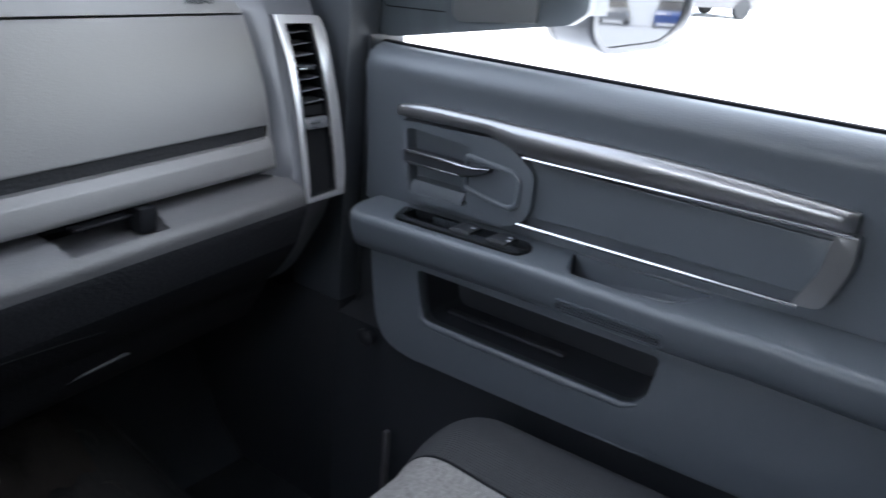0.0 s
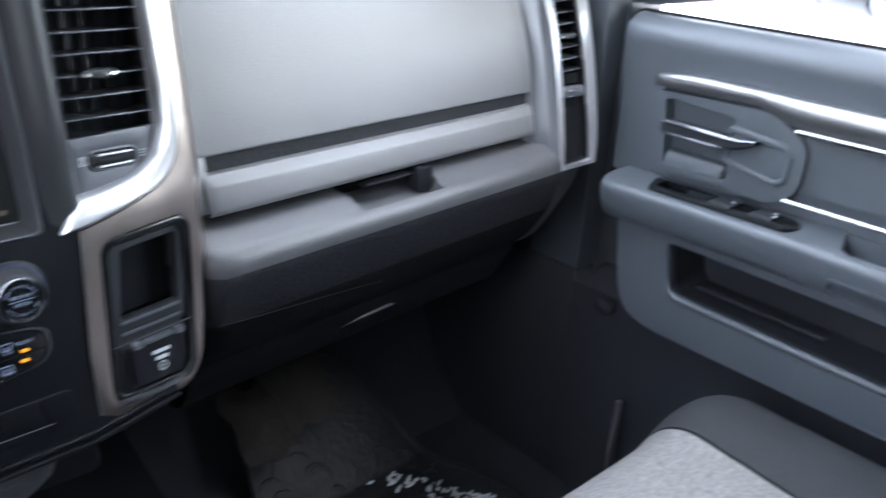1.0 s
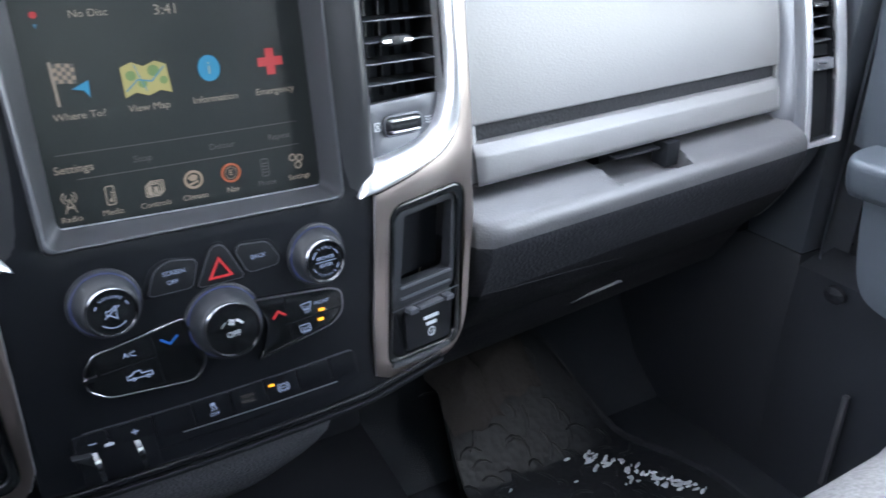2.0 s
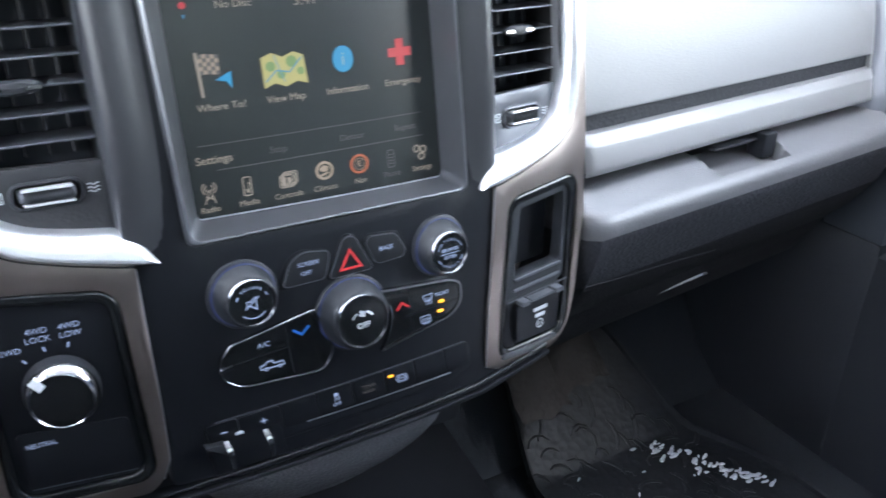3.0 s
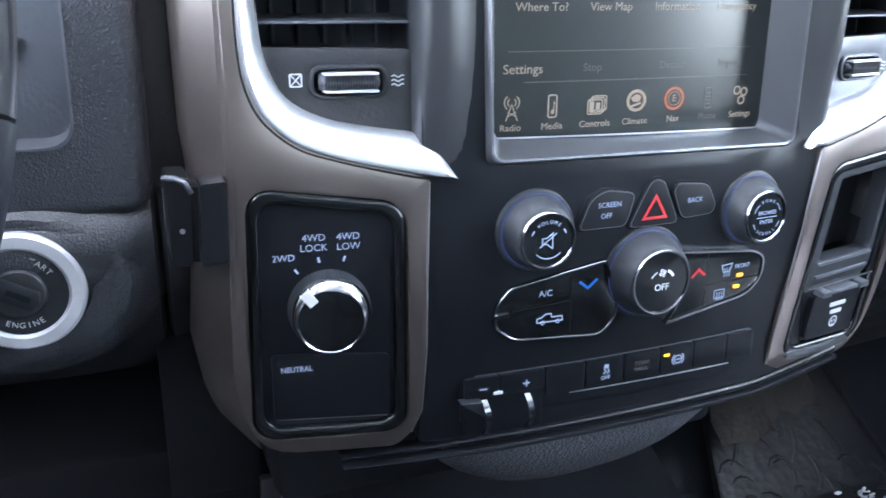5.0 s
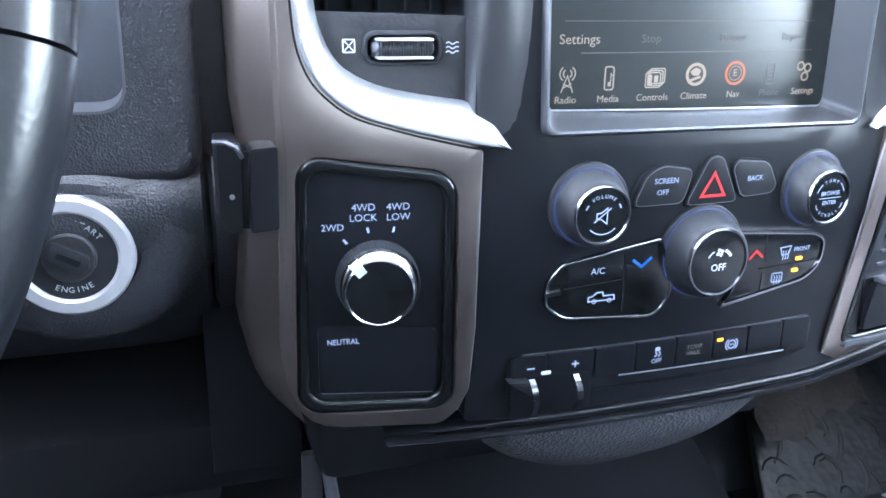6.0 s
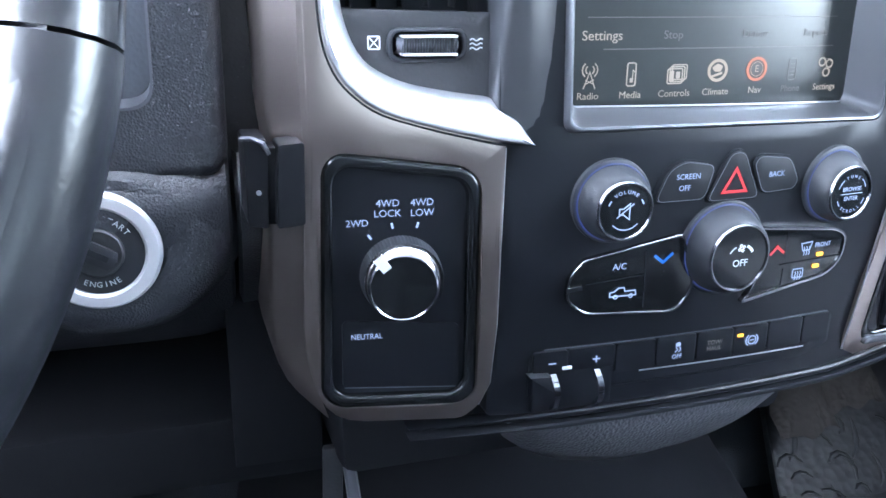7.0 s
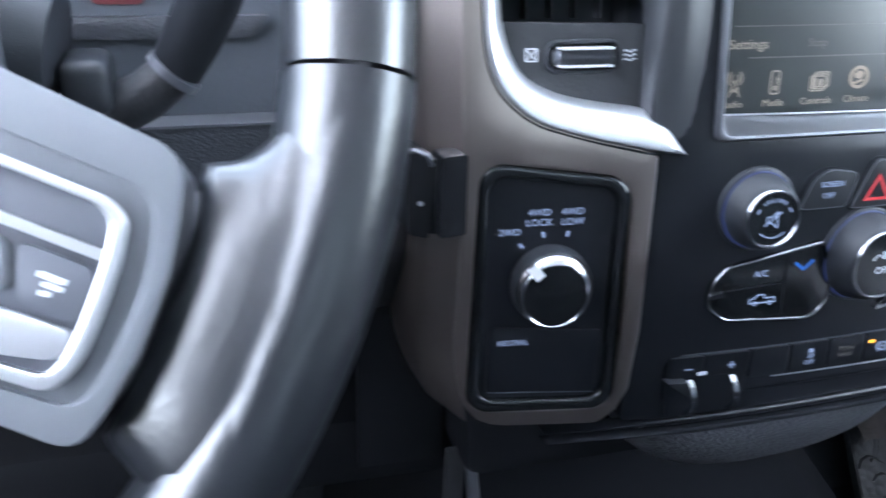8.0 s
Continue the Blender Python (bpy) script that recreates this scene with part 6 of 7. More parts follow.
# pocket's inner faces are coloured darker than the door to carry its shade
part("pocket_wall", loft([[LOW(x, y, d) for x, y in pocket + [pocket[0]]] for d in (-0.004, -0.078)]), M_DOOR_DARK, door, "sides of the map pocket, shade in their colour")
part("pocket_back", plate(fillet([(0.04, 0.43), (0.39, 0.43), (0.39, 0.52), (0.04, 0.52)], 0.002), d0=-0.050, d1=-0.045, bevel=0), M_DOOR_DARK, door, "back of the map pocket, shade in its colour", place=on_door)
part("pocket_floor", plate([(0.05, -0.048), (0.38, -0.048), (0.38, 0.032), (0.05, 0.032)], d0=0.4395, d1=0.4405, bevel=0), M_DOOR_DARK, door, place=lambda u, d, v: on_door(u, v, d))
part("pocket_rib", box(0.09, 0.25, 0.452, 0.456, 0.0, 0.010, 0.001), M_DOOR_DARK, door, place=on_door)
part("pocket_lip", tube([LOW(u, v, 0.0035) for u, v in ((0.064, 0.462), (0.068, 0.446), (0.078, 0.4405), (0.13, 0.4400), (0.20, 0.4398), (0.28, 0.4396), (0.335, 0.4396), (0.352, 0.446))], [0.0015, 0.0035, 0.0048, 0.005, 0.005, 0.005, 0.0045, 0.002], 10), M_DOOR, door, "rolled lip of the map pocket", sharp=80)
part("kick_panel", loft([[(0.86, y, 0.40), (0.80, y, 0.385), (0.795, y, 0.30), (0.80, y, 0.05)] for y in (0.10, -0.2, -0.5, -0.80)]), M_DOOR_DARK, door, "dark lower door")

# armrest: a shelf with rounded edge, wider towards the rear
def arm_depth(u):
    return 0.068 + 0.008 * min(1, max(0, (u - 0.25) / 0.30))


def arm_top(u):
    return 0.5655 + 0.006 * min(1, max(0, (u + 0.05) / 0.25)) + 0.004 * min(1, max(0, (u - 0.36) / 0.1))


au = [-0.0460, -0.0455, -0.0440, -0.0400, -0.0340, -0.0270, -0.0180] + [0.02 * i for i in range(0, 41)]
rows = []
for u in au:
    end = math.sqrt(max(0.0, 1 - max(0, (-0.020 - u) / 0.026) ** 2))
    d = 0.012 + (arm_depth(u) - 0.012) * end
    t = arm_top(u)
    sec = [(d - 0.014, t), (d - 0.0075, t - 0.0003), (d - 0.0030, t - 0.0018), (d - 0.0004, t - 0.0055), (d, t - 0.011), (d - 0.0022, t - 0.023), (d - 0.0068, t - 0.036), (d - 0.015, t - 0.046), (max(0.004, d - 0.032), t - 0.052)]
    rows.append([on_door(u, v, q_) for q_, v in sec])
part("armrest_edge", loft(rows), M_DOOR, door, "rounded armrest edge", sharp=60)
top_poly = [(-0.046, -0.012), (0.80, -0.012)] + [(0.80, arm_depth(0.8) - 0.0125)] + [(u, (0.012 + (arm_depth(u) - 0.012) * math.sqrt(max(0.0, 1 - max(0, (-0.020 - u) / 0.026) ** 2))) - 0.0125) for u in au[::-1]]
cup = fillet([(0.2380, -0.004), (0.396, -0.004), (0.385, 0.032), (0.371, 0.0465), (0.320, 0.0525), (0.266, 0.0530), (0.256, 0.0450)], [0.004, 0.01, 0.012, 0.010, 0.02, 0.006, 0.004], 4)
sw_hole = fillet([(0.010, 0.008), (0.190, 0.010), (0.205, 0.028), (0.200, 0.0535), (0.028, 0.0525)], 0.008, 4)
TOP = lambda u, d, h: on_door(u, arm_top(u) + h, d)
bm = plate(top_poly, [cup, sw_hole], d0=-0.012, d1=0.0, bevel=0.0, fine=0.03)
part("armrest_top", bm, M_DOOR, door, "vinyl armrest top", place=TOP)
part("pull_cup", loft([[TOP(x, y, h) for x, y in cup + [cup[0]]] for h in (-0.0121, -0.028)]), M_DOOR, door, "hand pull cut into the armrest")
part("pull_cup_floor", plate([((x - 0.325) * 1.02 + 0.325, (y - 0.02) * 1.04 + 0.02) for x, y in cup], d0=-0.026, d1=-0.024, bevel=0, fine=0.02), M_DOOR, door, place=lambda u, d, h: TOP(u, d, h + 0.022 * min(1, max(0, (u - 0.345) / 0.045))))
sw = part("switch_panel", plate(sw_hole, [rrect(0.028, 0.096, 0.0085, 0.037, 0.004)], d0=-0.012, d1=0.003, bevel=0.0014, seg=3), M_GLOSS, door, "gloss black window switch panel", place=TOP)
part("tray", plate(rrect(0.026, 0.098, 0.0070, 0.0385, 0.004), d0=-0.022, d1=-0.016, bevel=0), M_VOID, sw, "dark tray", place=TOP)
for a, b in ((0.100, 0.128), (0.150, 0.176)):
    part("switch", loft([[(a + (b - a) * t, y, 0.002 + h) for y, h in ((0.0105, 0.0), (0.012, 0.0022 + 0.002 * math.sin(t * 3.1)), (0.038, 0.0022 + 0.002 * math.sin(t * 3.1)), (0.040, 0.0))] for t in [i / 6 for i in range(7)]]), M_KNOB, sw, "window rocker switch", place=TOP)
for a, y in ((0.122, 0.024), (0.170, 0.021), (0.174, 0.031)):
    part("switch_mark", box(a, a + 0.004, y, y + 0.0025, 0.0060, 0.0066, 0.0), M_WHITE, sw, place=TOP)

# reflector-like grille on the armrest's face
ARM_FACE = lambda u, v, d: on_door(u, v + 0.012 * (u - 0.257), d + arm_depth(u) + 0.0005 - 0.42 * max(0, 0.552 - v))
gr = part("courtesy_lens", plate(rrect(0.256, 0.377, 0.5300, 0.5475, 0.006), [rrect(0.2595, 0.3735, 0.5330, 0.5445, 0.004)], d0=-0.004, d1=0.0032, bevel=0.0014, seg=3, fine=0.03), M_DOOR, door, "raised oblong lens rim in the armrest's face", place=ARM_FACE)
part("lens", plate(rrect(0.258, 0.375, 0.5315, 0.5460, 0.004), d0=-0.004, d1=0.0004, bevel=0), M_DOOR_DARK, gr, "dark lens", place=ARM_FACE)
for k in range(3):
    part("rib", box(0.262, 0.371, 0.5345 + 0.0034 * k, 0.5361 + 0.0034 * k, 0.0, 0.0026, 0.0006), M_DOOR, gr, place=ARM_FACE)

# inset trim: brow, soft insert, bright lines, end piece
def brow_top(u):
    return 0.6900 + 0.0085 * min(1.0, (u + 0.014) / 0.05) ** 0.5 - 0.0085 * max(0.0, (u - 0.28) / 0.22) ** 2


def brow_foot(u):
    k = min(1.0, max(0.0, (u - 0.115) / 0.055))
    return (0.6780 + 0.025 * max(0.0, u)) * (1 - k * k * (3 - 2 * k)) + (0.6645 + 0.010 * u) * k * k * (3 - 2 * k)


brow_sec = [(0.688, -0.010), (0.6905, 0.004), (0.689, 0.012), (0.682, 0.0155), (0.672, 0.0150), (0.667, 0.011), (0.6645, 0.004), (0.6645, -0.012)]
rows = []
for u, k in [(-0.014, 0.2), (-0.011, 0.7), (-0.004, 1.0)] + [(0.02 * i, 1.0) for i in range(1, 24)] + [(0.470, 1.0), (0.490, 0.95), (0.500, 0.75), (0.504, 0.3)]:
    t0, t1 = brow_top(u), brow_foot(u)
    rows.append([on_door(u, t1 + (v - 0.6645) / 0.026 * (t0 - t1), d * k * (0.6 + 0.4 * (t0 - t1) / 0.032)) for v, d in brow_sec])
part("brow_trim", loft(rows), M_BROW, door, "satin grey rolled brow over the insert", sharp=60)
ins = fillet([(0.165, 0.598), (0.474, 0.602), (0.497, 0.657), (0.165, 0.660)], [0.004, 0.012, 0.006, 0.004], 4)
part("insert", plate(ins, d0=-0.012, d1=-0.004, bevel=0.002, fine=0.05), M_DOOR, door, "soft blue-grey insert", place=on_door)
part("bright_line", tube([on_door(u, 0.6635 + 0.010 * u, 0.0085) for u in (0.168, 0.25, 0.35, 0.45, 0.503)], 0.0022, 8), M_CHROME, door, "thin chrome line")
part("bright_line", tube([on_door(u, 0.5868 + 0.009 * u, 0.005) for u in (0.168, 0.22, 0.30, 0.38, 0.44, 0.472)], 0.0026, 8), M_CHROME, door, "thin chrome line")
part("end_trim", plate(fillet([(0.466, 0.592), (0.494, 0.594), (0.510, 0.640), (0.508, 0.668), (0.488, 0.666), (0.484, 0.630)], [.004, .01, .01, .003, .003, .01], 4), d0=-0.010, d1=0.006, bevel=0.0025, seg=3), M_BROW, door, "satin grey end piece", place=on_door)

# handle bezel and lever
bz_out = fillet([(0.004, 0.580), (0.100, 0.5815), (0.150, 0.5795), (0.1735, 0.592), (0.1820, 0.606), (0.1830, 0.650), (0.160, 0.6665), (0.135, 0.678), (-0.008, 0.674)], [0.006, 0.01, 0.012, 0.010, 0.010, 0.02, 0.02, 0.02, 0.004], 5)
bz_in = fillet([(0.012, 0.588), (0.098, 0.590), (0.096, 0.662), (0.004, 0.667)], 0.006, 4)
hb = part("handle_bezel", plate(bz_out, [bz_in], d0=-0.012, d1=0.006, bevel=0.003, seg=3, fine=0.04), M_DOOR, door, "moulded bezel round the door handle", place=on_door)
# black sheet that paints the shade inside the finger recess
part("recess", plate(fillet([(0.0, 0.582), (0.11, 0.584), (0.112, 0.668), (0.0, 0.672)], 0.002), d0=-0.024, d1=-0.019, bevel=0), M_VOID, hb, "back of the finger recess, black for its shade", place=on_door)
part("recess_floor", loft([[on_door(u, v, d) for v, d in ((0.606, -0.014), (0.603, -0.002), (0.597, 0.003), (0.588, 0.004))] for u in (0.013, 0.03, 0.06, 0.090)]), M_DOOR, hb, "sloping lower edge of the recess")
pod_out = fillet([(0.090, 0.6105), (0.158, 0.6000), (0.1690, 0.6075), (0.1702, 0.638), (0.160, 0.6485), (0.092, 0.6550)], [0.006, 0.008, 0.010, 0.012, 0.012, 0.006], 5)
pod_in = fillet([(0.096, 0.6160), (0.154, 0.6065), (0.1630, 0.6120), (0.1640, 0.634), (0.155, 0.6420), (0.097, 0.6475)], [0.005, 0.007, 0.008, 0.010, 0.010, 0.005], 5)
part("lever_pod", plate(pod_out, [pod_in], d0=-0.006, d1=0.0095, bevel=0.003, seg=4), M_DOOR, hb, "raised rounded rim of the lever pod", place=on_door)
part("pod_floor", plate(pod_in, d0=-0.006, d1=0.0030, bevel=0), M_DOOR, hb, place=on_door)
lever_line = ((0.010, 0.6378, 1.0), (0.035, 0.6378, 1.0), (0.062, 0.6376, 1.0), (0.09, 0.6372, 0.9), (0.110, 0.6385, 0.6), (0.130, 0.6435, 0.25))
part("lever", loft([[on_door(u, v + e * k, 0.004 + d) for d, e in ((-0.006, 0.004), (0.009, 0.0045), (0.0125, 0.002), (0.0125, -0.008), (0.008, -0.0125), (-0.006, -0.012))] for u, v, k in lever_line], closed=True, cap=True), M_DOOR_DARK, hb, "dark lever handle")
part("lever_glint", tube([on_door(u, v + 0.0042 * k, 0.0165) for u, v, k in lever_line], [0.0018, 0.0026, 0.0027, 0.0024, 0.0014, 0.0006], 10), M_CHROME, hb, "chrome top of the lever")
part("lever_lower_glint", tube([on_door(u, v - 0.0095 * k, 0.0150) for u, v, k in lever_line[:4]], [0.0004, 0.0007, 0.0008, 0.0003], 8), M_CHROME, hb, "thin chrome lower edge")
part("lever_slot", plate(fillet([(0.100, 0.6175), (0.138, 0.6115), (0.142, 0.6185), (0.102, 0.6255)], 0.003, 3), d0=0.002, d1=0.0042, bevel=0.0006), M_VOID, hb, "dark lock slot", place=on_door)

# footwell: hinge pillar, strap and lower edge
hinge = thing("door_hinge_trim", (0.78, 0.03, 0.38), "small grey moulding on the hinge pillar in the footwell", "trim")
part("boss", lathe([(0.012, 0.0), (0.011, 0.006), (0.006, 0.010), (0, 0.0105)], 20), M_DASH_LOW, hinge, place=lambda x, y, d: Vector((0.782 - d, 0.030 + x * 1.3, 0.378 + y)))
strap = thing("sill_trim", (0.77, -0.02, 0.05), "upright grey edge trim at the door opening", "trim")
part("strip", box(0.765, 0.774, -0.028, -0.020, 0.12, 0.262, 0.002), M_LEDGE, strap)
structure("wall_cowl_side", box(0.80, 0.86, 0.10, 0.60, 0.0, 0.40, 0.006), M_DOOR_DARK, "black kick panel beside the footwell", "wall")
structure("wall_hinge_pillar", box(0.801, 0.86, 0.10, 0.60, 0.398, 0.93, 0.006), M_PILLAR, "slate grey pillar trim between dash and door", "wall")

# window, sail panel, mirror
win = structure("window_2", loft([[(0.858, y, 0.76), (0.858 - 0.0 - 0.03, y - 0.02, 1.27)] for y in (0.34, -0.82)]), M_GLASS, "raised clear passenger window", "window")
win.visible_shadow = False
sail = thing("sail_panel", (0.85, 0.02, 0.77), "dark plastic corner panel at the front of the window", "panel")
part("panel", plate(fillet([(-0.34, 0.748), (-0.117, 0.7555), (-0.066, 0.7605), (0.165, 0.8025), (0.186, 0.818), (0.184, 0.90), (0.02, 1.10), (-0.34, 1.10)], [0, 0.02, 0.02, 0.006, 0.006, 0.02, 0.02, 0]), d0=-0.075, d1=-0.062, bevel=0.003), M_DOOR, sail, place=on_door)
part("panel_line", tube([on_door(-0.1045, 0.870, -0.061), on_door(-0.1030, 0.800, -0.061), on_door(-0.0934, 0.7947, -0.061), on_door(-0.0037, 0.7975, -0.061)], 0.0008, 6), M_VOID, sail)
part("mirror_base_cover", plate(fillet([(0.0100, 0.7880), (0.1250, 0.8000), (0.1245, 0.90), (0.0080, 0.90)], [0.018, 0.002, 0.01, 0.01], 6), d0=-0.066, d1=-0.0575, bevel=0.003, seg=3), M_BROW, sail, "pale grey rounded cover of the mirror base", place=on_door)
part("post", box(0.838, 0.862, 0.1125, 0.1250, 0.765, 1.25, 0.004), M_BLACK, sail, "black window post")
mirror = thing("side_mirror", (1.15, -0.1, 0.80), "black door mirror on an arm with a bright cap", "mirror")
MIR = Matrix.Translation((1.15, -0.118, 0.845)) @ Matrix.Rotation(radians(-24), 4, "Z") @ Matrix.Rotation(radians(88.2), 4, "X")
mp = lambda x, y, d: MIR @ Vector((x, y, d))
head = fillet([(-0.085, -0.075), (-0.060, -0.098), (0.06, -0.085), (0.098, -0.050), (0.103, 0.19), (-0.085, 0.19)], [0.03, 0.03, 0.04, 0.04, 0.04, 0.04], 6)
glass_ = [((x) * 0.90, (y - 0.05) * 0.94 + 0.05) for x, y in head]
part("housing", plate(head, [glass_], d0=-0.085, d1=0.008, bevel=0.010, seg=4), M_GREYPAINT, mirror, "dark mirror housing", place=mp)
part("housing_back", plate(head, d0=-0.10, d1=-0.08, bevel=0.01), M_CARDARK, mirror, place=mp)
part("mirror_glass", plate(glass_, d0=-0.01, d1=0.0, bevel=0.0), M_MIRROR, mirror, "mirror glass", place=mp)
part("arm", loft([[(x, y0, z0), (x, y1, z0), (x, y1, z1), (x, y0, z1)] for x, y0, y1, z0, z1 in ((0.87, -0.06, 0.05, 0.80, 0.86), (0.98, -0.08, 0.04, 0.80, 0.86), (1.09, -0.10, 0.03, 0.80, 0.87))], True, True), M_GREYPAINT, mirror, "mirror arm")
part("arm_cap", lathe([(0.012, -0.02), (0.014, 0.0), (0.010, 0.006), (0, 0.007)], 20), M_CHROME, mirror, "bright cap on the arm", place=lambda x, y, d: Vector((0.955 + x, -0.085 - d, 0.835 + y * 1.6)))

# ---- seat, mat ----
seat = thing("passenger_seat", (0.50, -0.40, 0.05), "passenger seat cushion in light grey cloth with dark bolsters", "car seat")


def seat_z(x, y):
    front = max(0.0, min(1.0, (y + 0.225) / 0.095))
    roll = 1 - math.sqrt(max(0.0, 1 - front ** 2.6))
    side = max(0.0, (x - 0.640) / 0.115)
    bol = 0.022 * math.sin(min(1.0, max(0, (x - 0.625) / 0.075)) * math.pi / 2) - 0.15 * max(0.0, side - 0.55) ** 2
    lf_ = 0.020 * math.sin(min(1.0, max(0, (0.30 - x) / 0.07)) * math.pi / 2)
    dish = -0.006 * math.sin(max(0, min(1, (x - 0.28) / 0.36)) * math.pi)
    return 0.368 + bol + lf_ + dish - 0.13 * roll + 0.010 * max(0, -0.25 - y)


def seam_x(y):
    return 0.640 - 0.06 * max(0.0, -0.16 - y) if y > -0.5 else 0.620


def seat_patch(fx0, fx1, n, drop):
    rows = []
    for j in range(41):
        y = -0.130 - 0.50 * (j / 40) ** 1.5
        x0, x1 = fx0(y), fx1(y)
        corner = max(0.0, 1 - (-0.130 - y) / 0.09) ** 2
        row = [(x0 + (x1 - x0 - 0.050 * corner * drop) * i / n, y, seat_z(x0 + (x1 - x0) * i / n, y)) for i in range(n + 1)]
        if drop:
            row += [(row[-1][0] + 0.004, y, row[-1][2] - 0.05), (row[-1][0], y, 0.14)]
        rows.append(row)
    rows.insert(0, [(x, -0.128, min(z_, 0.16)) for x, y, z_ in rows[0]])
    bm = loft(rows)
    if sum(f.normal.z for f in bm.faces) < 0:
        bmesh.ops.reverse_faces(bm, faces=bm.faces[:])
    return bm


part("insert", seat_patch(lambda y: 0.26, seam_x, 30, 0), M_CLOTH, seat, "light grey woven seat insert", sharp=60)
part("bolster", seat_patch(lambda y: seam_x(y) + 0.0025, lambda y: 0.764, 14, 1), M_CLOTH_DARK, seat, "dark grey ribbed bolster", sharp=60)
part("bolster", seat_patch(lambda y: 0.19, lambda y: 0.2575, 6, 0), M_CLOTH_DARK, seat, "dark grey ribbed bolster", sharp=60)
part("seam", tube([(seam_x(y) + 0.001, y, seat_z(seam_x(y), y) - 0.0004) for y in [-0.132 - 0.012 * i for i in range(38)]], 0.0016, 6), M_VOID, seat, "dark seam")
part("base", box(0.22, 0.73, -0.62, -0.16, 0.05, 0.24, 0.02), M_BLACK, seat, "black seat base")

def seat_back(x0, x1, y0, lean, z0, z1):
    """An upholstered backrest: a rounded slab that leans back and swells at its sides."""
    rows = []
    for t in [i / 14 for i in range(15)]:
        z_ = z0 + (z1 - z0) * t
        w = 1 - 0.12 * t ** 3
        th = 0.11 - 0.04 * t
        cx, hw = (x0 + x1) / 2, (x1 - x0) / 2 * w
        y_ = y0 - lean * (z_ - z0)
        rows.append([(cx + hw * math.copysign(abs(math.cos(a)) ** 0.4, math.cos(a)), y_ - th / 2 + th / 2 * math.copysign(abs(math.sin(a)) ** 0.5, math.sin(a)) + 0.02 * abs(math.cos(a)), z_) for a in [2 * math.pi * k / 28 for k in range(28)]])
    return loft(rows, True, True)


# out of view: backrest and headrest added to block light from the rear
part("backrest", seat_back(0.22, 0.74, -0.66, 0.30, 0.30, 0.98), M_CLOTH_DARK, seat, "unseen dark grey backrest, added to block light", sharp=60)
part("headrest", seat_back(0.35, 0.61, -0.86, 0.15, 1.0, 1.16), M_CLOTH_DARK, seat, "unseen dark grey headrest, added to block light", sharp=60)
# unseen driver seat, added and blackened to darken reflections in the trim
driver_seat = thing("car_seat", (-0.44, -0.7, 0.05), "unseen driver seat, black to dim reflections", "car seat")
part("backrest", seat_back(-0.72, -0.18, -0.66, 0.30, 0.30, 1.0), M_SEAT_BLACK, driver_seat, sharp=60)
part("headrest", seat_back(-0.58, -0.32, -0.88, 0.15, 1.0, 1.18), M_SEAT_BLACK, driver_seat, sharp=60)
part("cushion", box(-0.72, -0.14, -0.70, -0.20, 0.20, 0.40, 0.04, 4), M_SEAT_BLACK, driver_seat)
part("base", box(-0.66, -0.24, -0.66, -0.34, 0.05, 0.21, 0.02), M_BLACK, driver_seat)

mat_ = thing("floor_mat", (0.52, 0.1, 0.05), "wet black rubber floor mat with a tread pattern", "floor mat")


def mat_z(x, y):
    return 0.062 + max(0.0, y - 0.24) * 0.75 + 0.002 * noise.noise((x * 20, y * 20, 0))


outline = fillet([(0.365, -0.10), (0.72, -0.10), (0.72, 0.12), (0.66, 0.24), (0.60, 0.42), (0.42, 0.42), (0.372, 0.24)], [0.02, 0.03, 0.05, 0.05, 0.05, 0.04, 0.05], 5)
MAT = lambda x, y, d: Vector((x, y, mat_z(x, y) + d))
part("sheet", plate(outline, d0=-0.006, d1=0.0, bevel=0.002, fine=0.03), M_RUBBER, mat_, place=MAT)
part("rim", loft([[MAT(x + (x - 0.52) * k, y + (y - 0.16) * k, h) for k, h in ((-0.035, 0.0), (-0.03, 0.008), (-0.008, 0.009), (0.0, 0.0))] for x, y in outline + [outline[0]]]), M_RUBBER, mat_, "raised rubber rim")
rng = random.Random(4)
for i in range(120):
    x, y = rng.uniform(0.40, 0.67), rng.uniform(-0.05, 0.36)
    if x > 0.69 - max(0, y - 0.1) * 0.4:
        continue
    a = rng.choice((0.5, 2.2, 1.2)) + rng.uniform(-0.3, 0.3)
    bend_, step = rng.uniform(0.25, 0.7), rng.uniform(0.006, 0.012)
    px_, py_, pts = x, y, []
    for k in range(5):
        pts.append(MAT(px_, py_, 0.0004))
        px_, py_ = px_ + step * math.cos(a + k * bend_), py_ + step * math.sin(a + k * bend_)
    part("tread_rib", tube(pts, [0.0016, 0.0032, 0.0038, 0.0030, 0.0014], 8, 0.40), M_RUBBER, mat_, sharp=70)
crumbs = bmesh.new()
spots = [(0.585 + 0.08 * k + rng.gauss(0, 0.010), 0.225 - 0.13 * k + rng.gauss(0, 0.010)) for k in [rng.random() for i in range(60)]] + [(rng.gauss(0.372, 0.004), rng.uniform(0.02, 0.24)) for i in range(16)] + [(rng.uniform(0.40, 0.60), rng.uniform(0.05, 0.25)) for i in range(10)]
for x, y in spots:
    r = rng.uniform(0.0012, 0.0044)
    mm = Matrix.Translation(MAT(x, y, 0.003)) @ Matrix.Rotation(rng.uniform(-0.5, 0.9), 4, "Z") @ Matrix.Diagonal((r * rng.uniform(1.2, 2.6), r * rng.uniform(0.5, 0.9), r * 0.55, 1))
    bmesh.ops.create_icosphere(crumbs, subdivisions=2, radius=1, matrix=mm)
for v in crumbs.verts:
    v.co += Vector(noise.noise_vector(v.co * 220)) * 0.0014
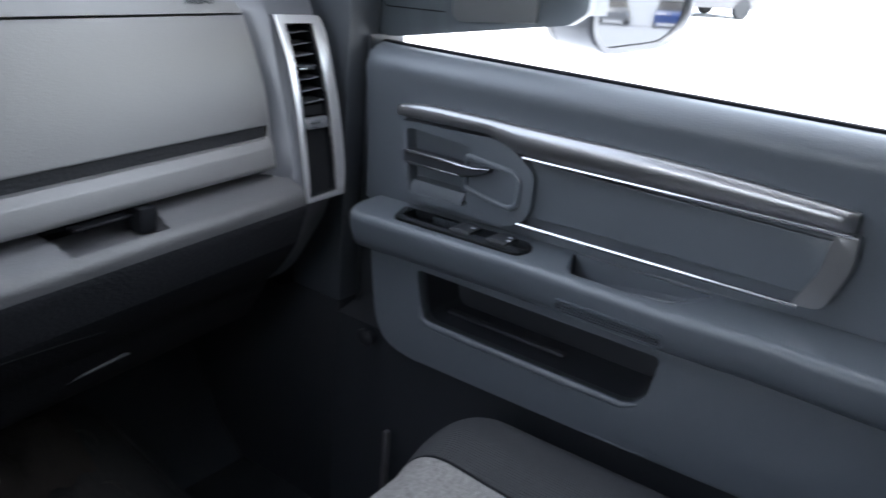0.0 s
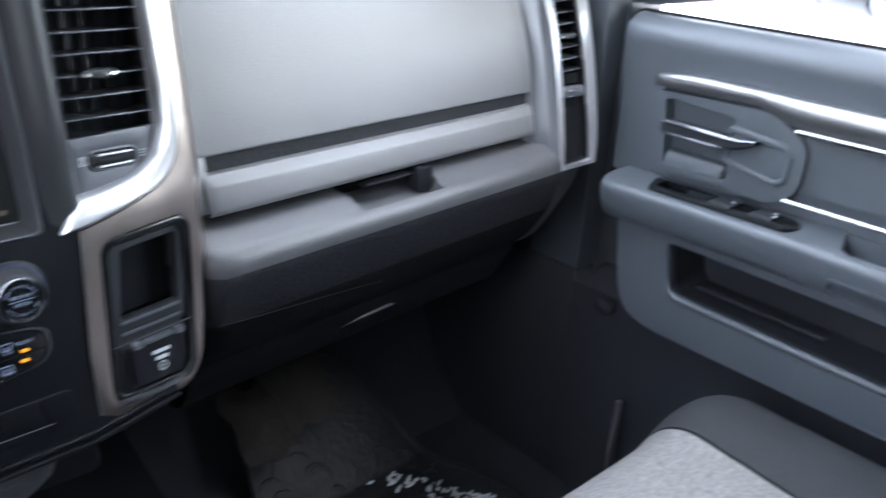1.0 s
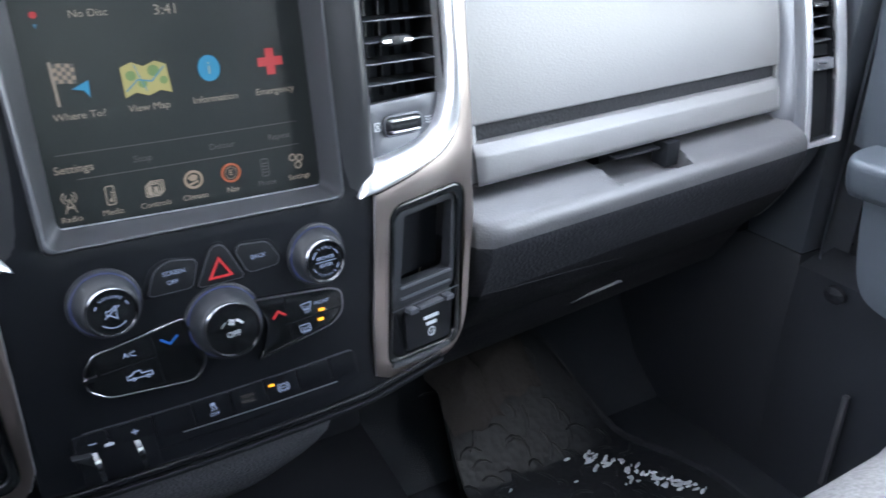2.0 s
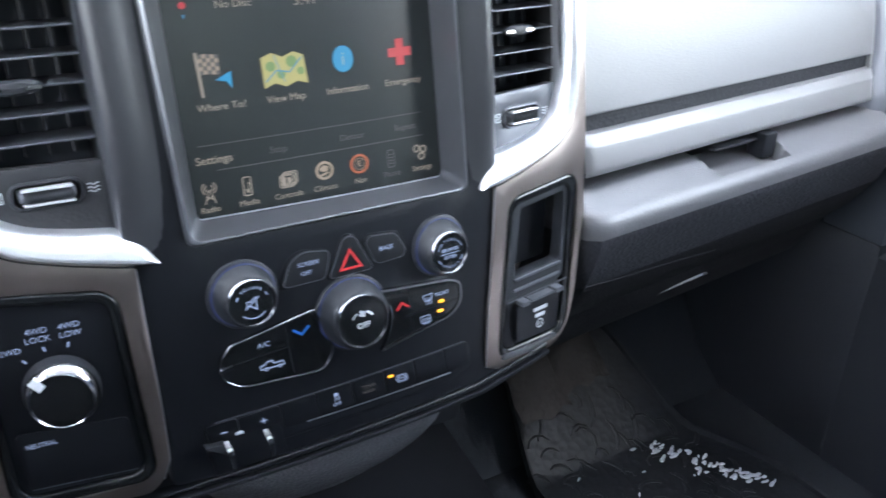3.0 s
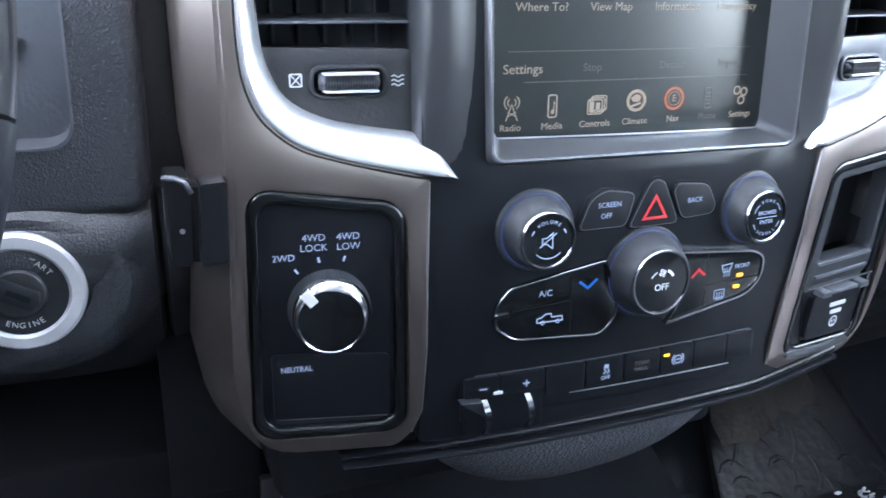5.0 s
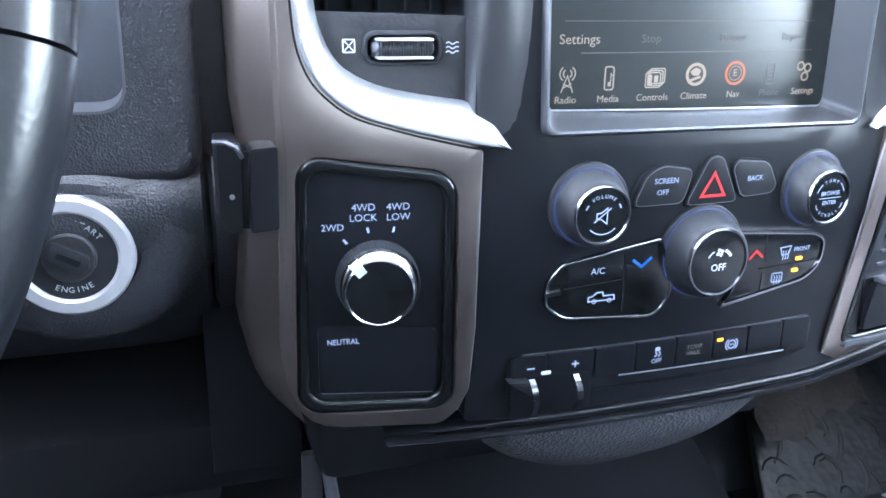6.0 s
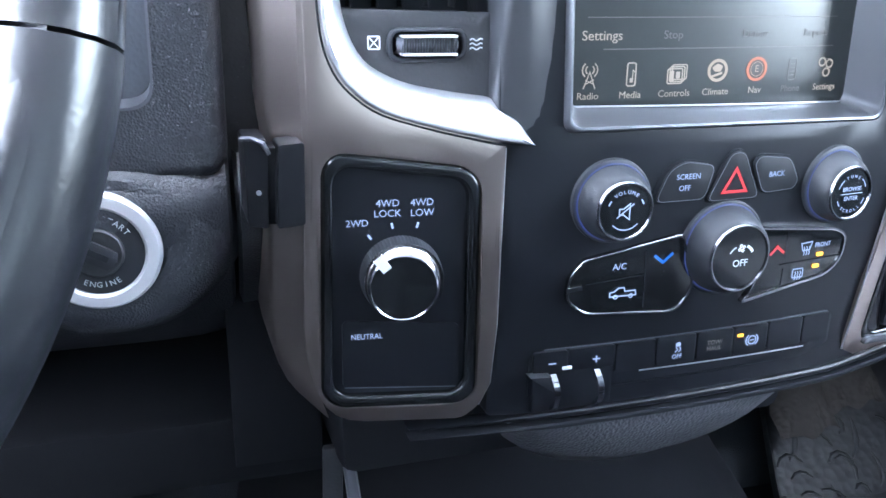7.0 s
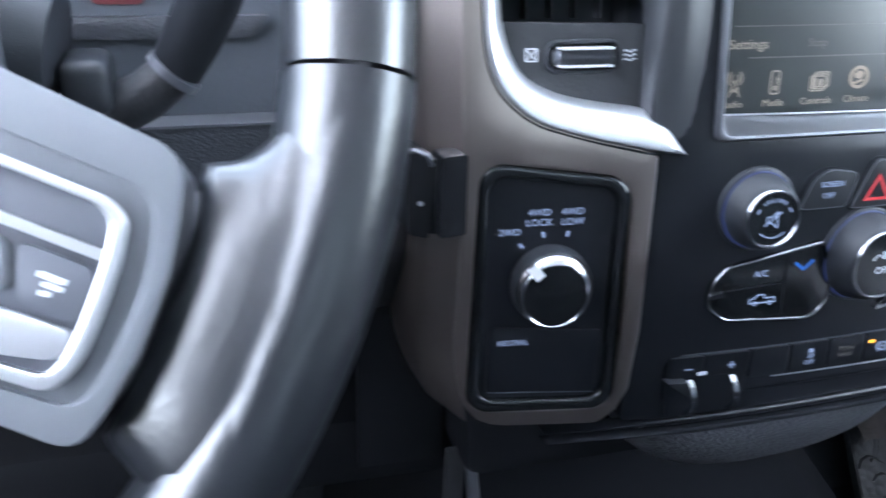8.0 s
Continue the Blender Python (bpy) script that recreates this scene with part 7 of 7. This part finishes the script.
tagged(part("snow_crumbs", crumbs, M_SLUSH), "crumbs of melting snow scattered on the floor mat", "snow", kind="stuff")
scrap = thing("insulation_scrap", (0.42, 0.30, 0.22), "brown stained scrap of insulation under the dash", "scrap")
for x0, x1, y0, y1, lift, seed in ((0.375, 0.46, 0.27, 0.36, 0.150, 2), (0.44, 0.54, 0.29, 0.38, 0.165, 7)):
    rows = []
    for i in range(13):
        t = i / 12
        row = []
        for k in range(13):
            s = k / 12
            x = x0 + (x1 - x0) * s + 0.010 * noise.noise((t * 3, seed, 0))
            y = y0 + (y1 - y0) * t + 0.010 * noise.noise((s * 3, seed, 5))
            row.append((x, y, lift + 0.7 * (y - y0) + 0.030 * math.sin(s * math.pi) * math.sin(t * math.pi) + 0.010 * noise.noise((x * 45, y * 45, seed))))
        rows.append(row)
    part("piece", loft(rows), M_CARDBOARD, scrap, sharp=70)


# ---- vehicles outside ----
def parked_car(paint, at, turn, label, name):
    car = thing(name, (0, 0, 0), label, "car")
    body_sec = [(-0.88, 0.30), (-0.92, 0.55), (-0.90, 0.85), (-0.80, 0.95), (0.80, 0.95), (0.90, 0.85), (0.92, 0.55), (0.88, 0.30)]
    part("body", loft([[(x * kx, y, 0.25 + (z_ - 0.25) * kz) for x, z_ in body_sec] for y, kx, kz in ((-2.2, 0.90, 0.75), (-2.1, 0.97, 0.95), (-1.2, 1, 1.04), (0.8, 1, 1.04), (1.9, 0.97, 0.93), (2.2, 0.9, 0.7))], True, True), paint, car, sharp=50)
    part("cabin", loft([[(x * k, y, z_) for x in (-0.78, 0.78)] for y, z_, k in ((-1.6, 0.95, 1), (-1.1, 1.45, 0.82), (0.1, 1.48, 0.82), (0.9, 0.97, 1))]), M_CARGLASS, car, "tinted windows")
    for sx in (-1, 1):
        part("side_glass", loft([[(sx * 0.78, -1.6, 0.95), (sx * 0.78, 0.9, 0.95)], [(sx * 0.64, -1.1, 1.45), (sx * 0.64, 0.1, 1.47)]]), M_CARGLASS, car)
        for y in (-1.35, 1.35):
            wh_ = part("wheel", lathe([(0.0, -0.1), (0.30, -0.1), (0.33, -0.07), (0.33, 0.07), (0.30, 0.1), (0.0, 0.1)], 24), M_RUBBER, car, "dark tyre", place=lambda a, b, d: Vector((sx * 0.82 + d, y + a, 0.33 + b)))
    part("roof", loft([[(-0.64, -1.12, 1.452), (0.64, -1.12, 1.452)], [(-0.66, -0.5, 1.50), (0.66, -0.5, 1.50)], [(-0.64, 0.12, 1.482), (0.64, 0.12, 1.482)]]), paint, car)
    car.matrix_basis = Matrix.Translation(at) @ Matrix.Rotation(radians(turn), 4, "Z")
    return car


parked_car(M_CARBLUE, (18.6, -46.5, -0.78), 20, "blue car parked on the snow behind the truck", "parked_car")
parked_car(M_CARSILVER, (21.6, -45.6, -0.78), 20, "silver car parked on the snow beside the blue one", "parked_car")
parked_car(M_CARSILVER, (15.7, -48.0, -0.78), 22, "grey car parked at the other side of the blue one", "parked_car")
parked_car(M_CARDARK, (26.0, 9.0, -0.78), 60, "dark car parked far off across the snow", "parked_car")
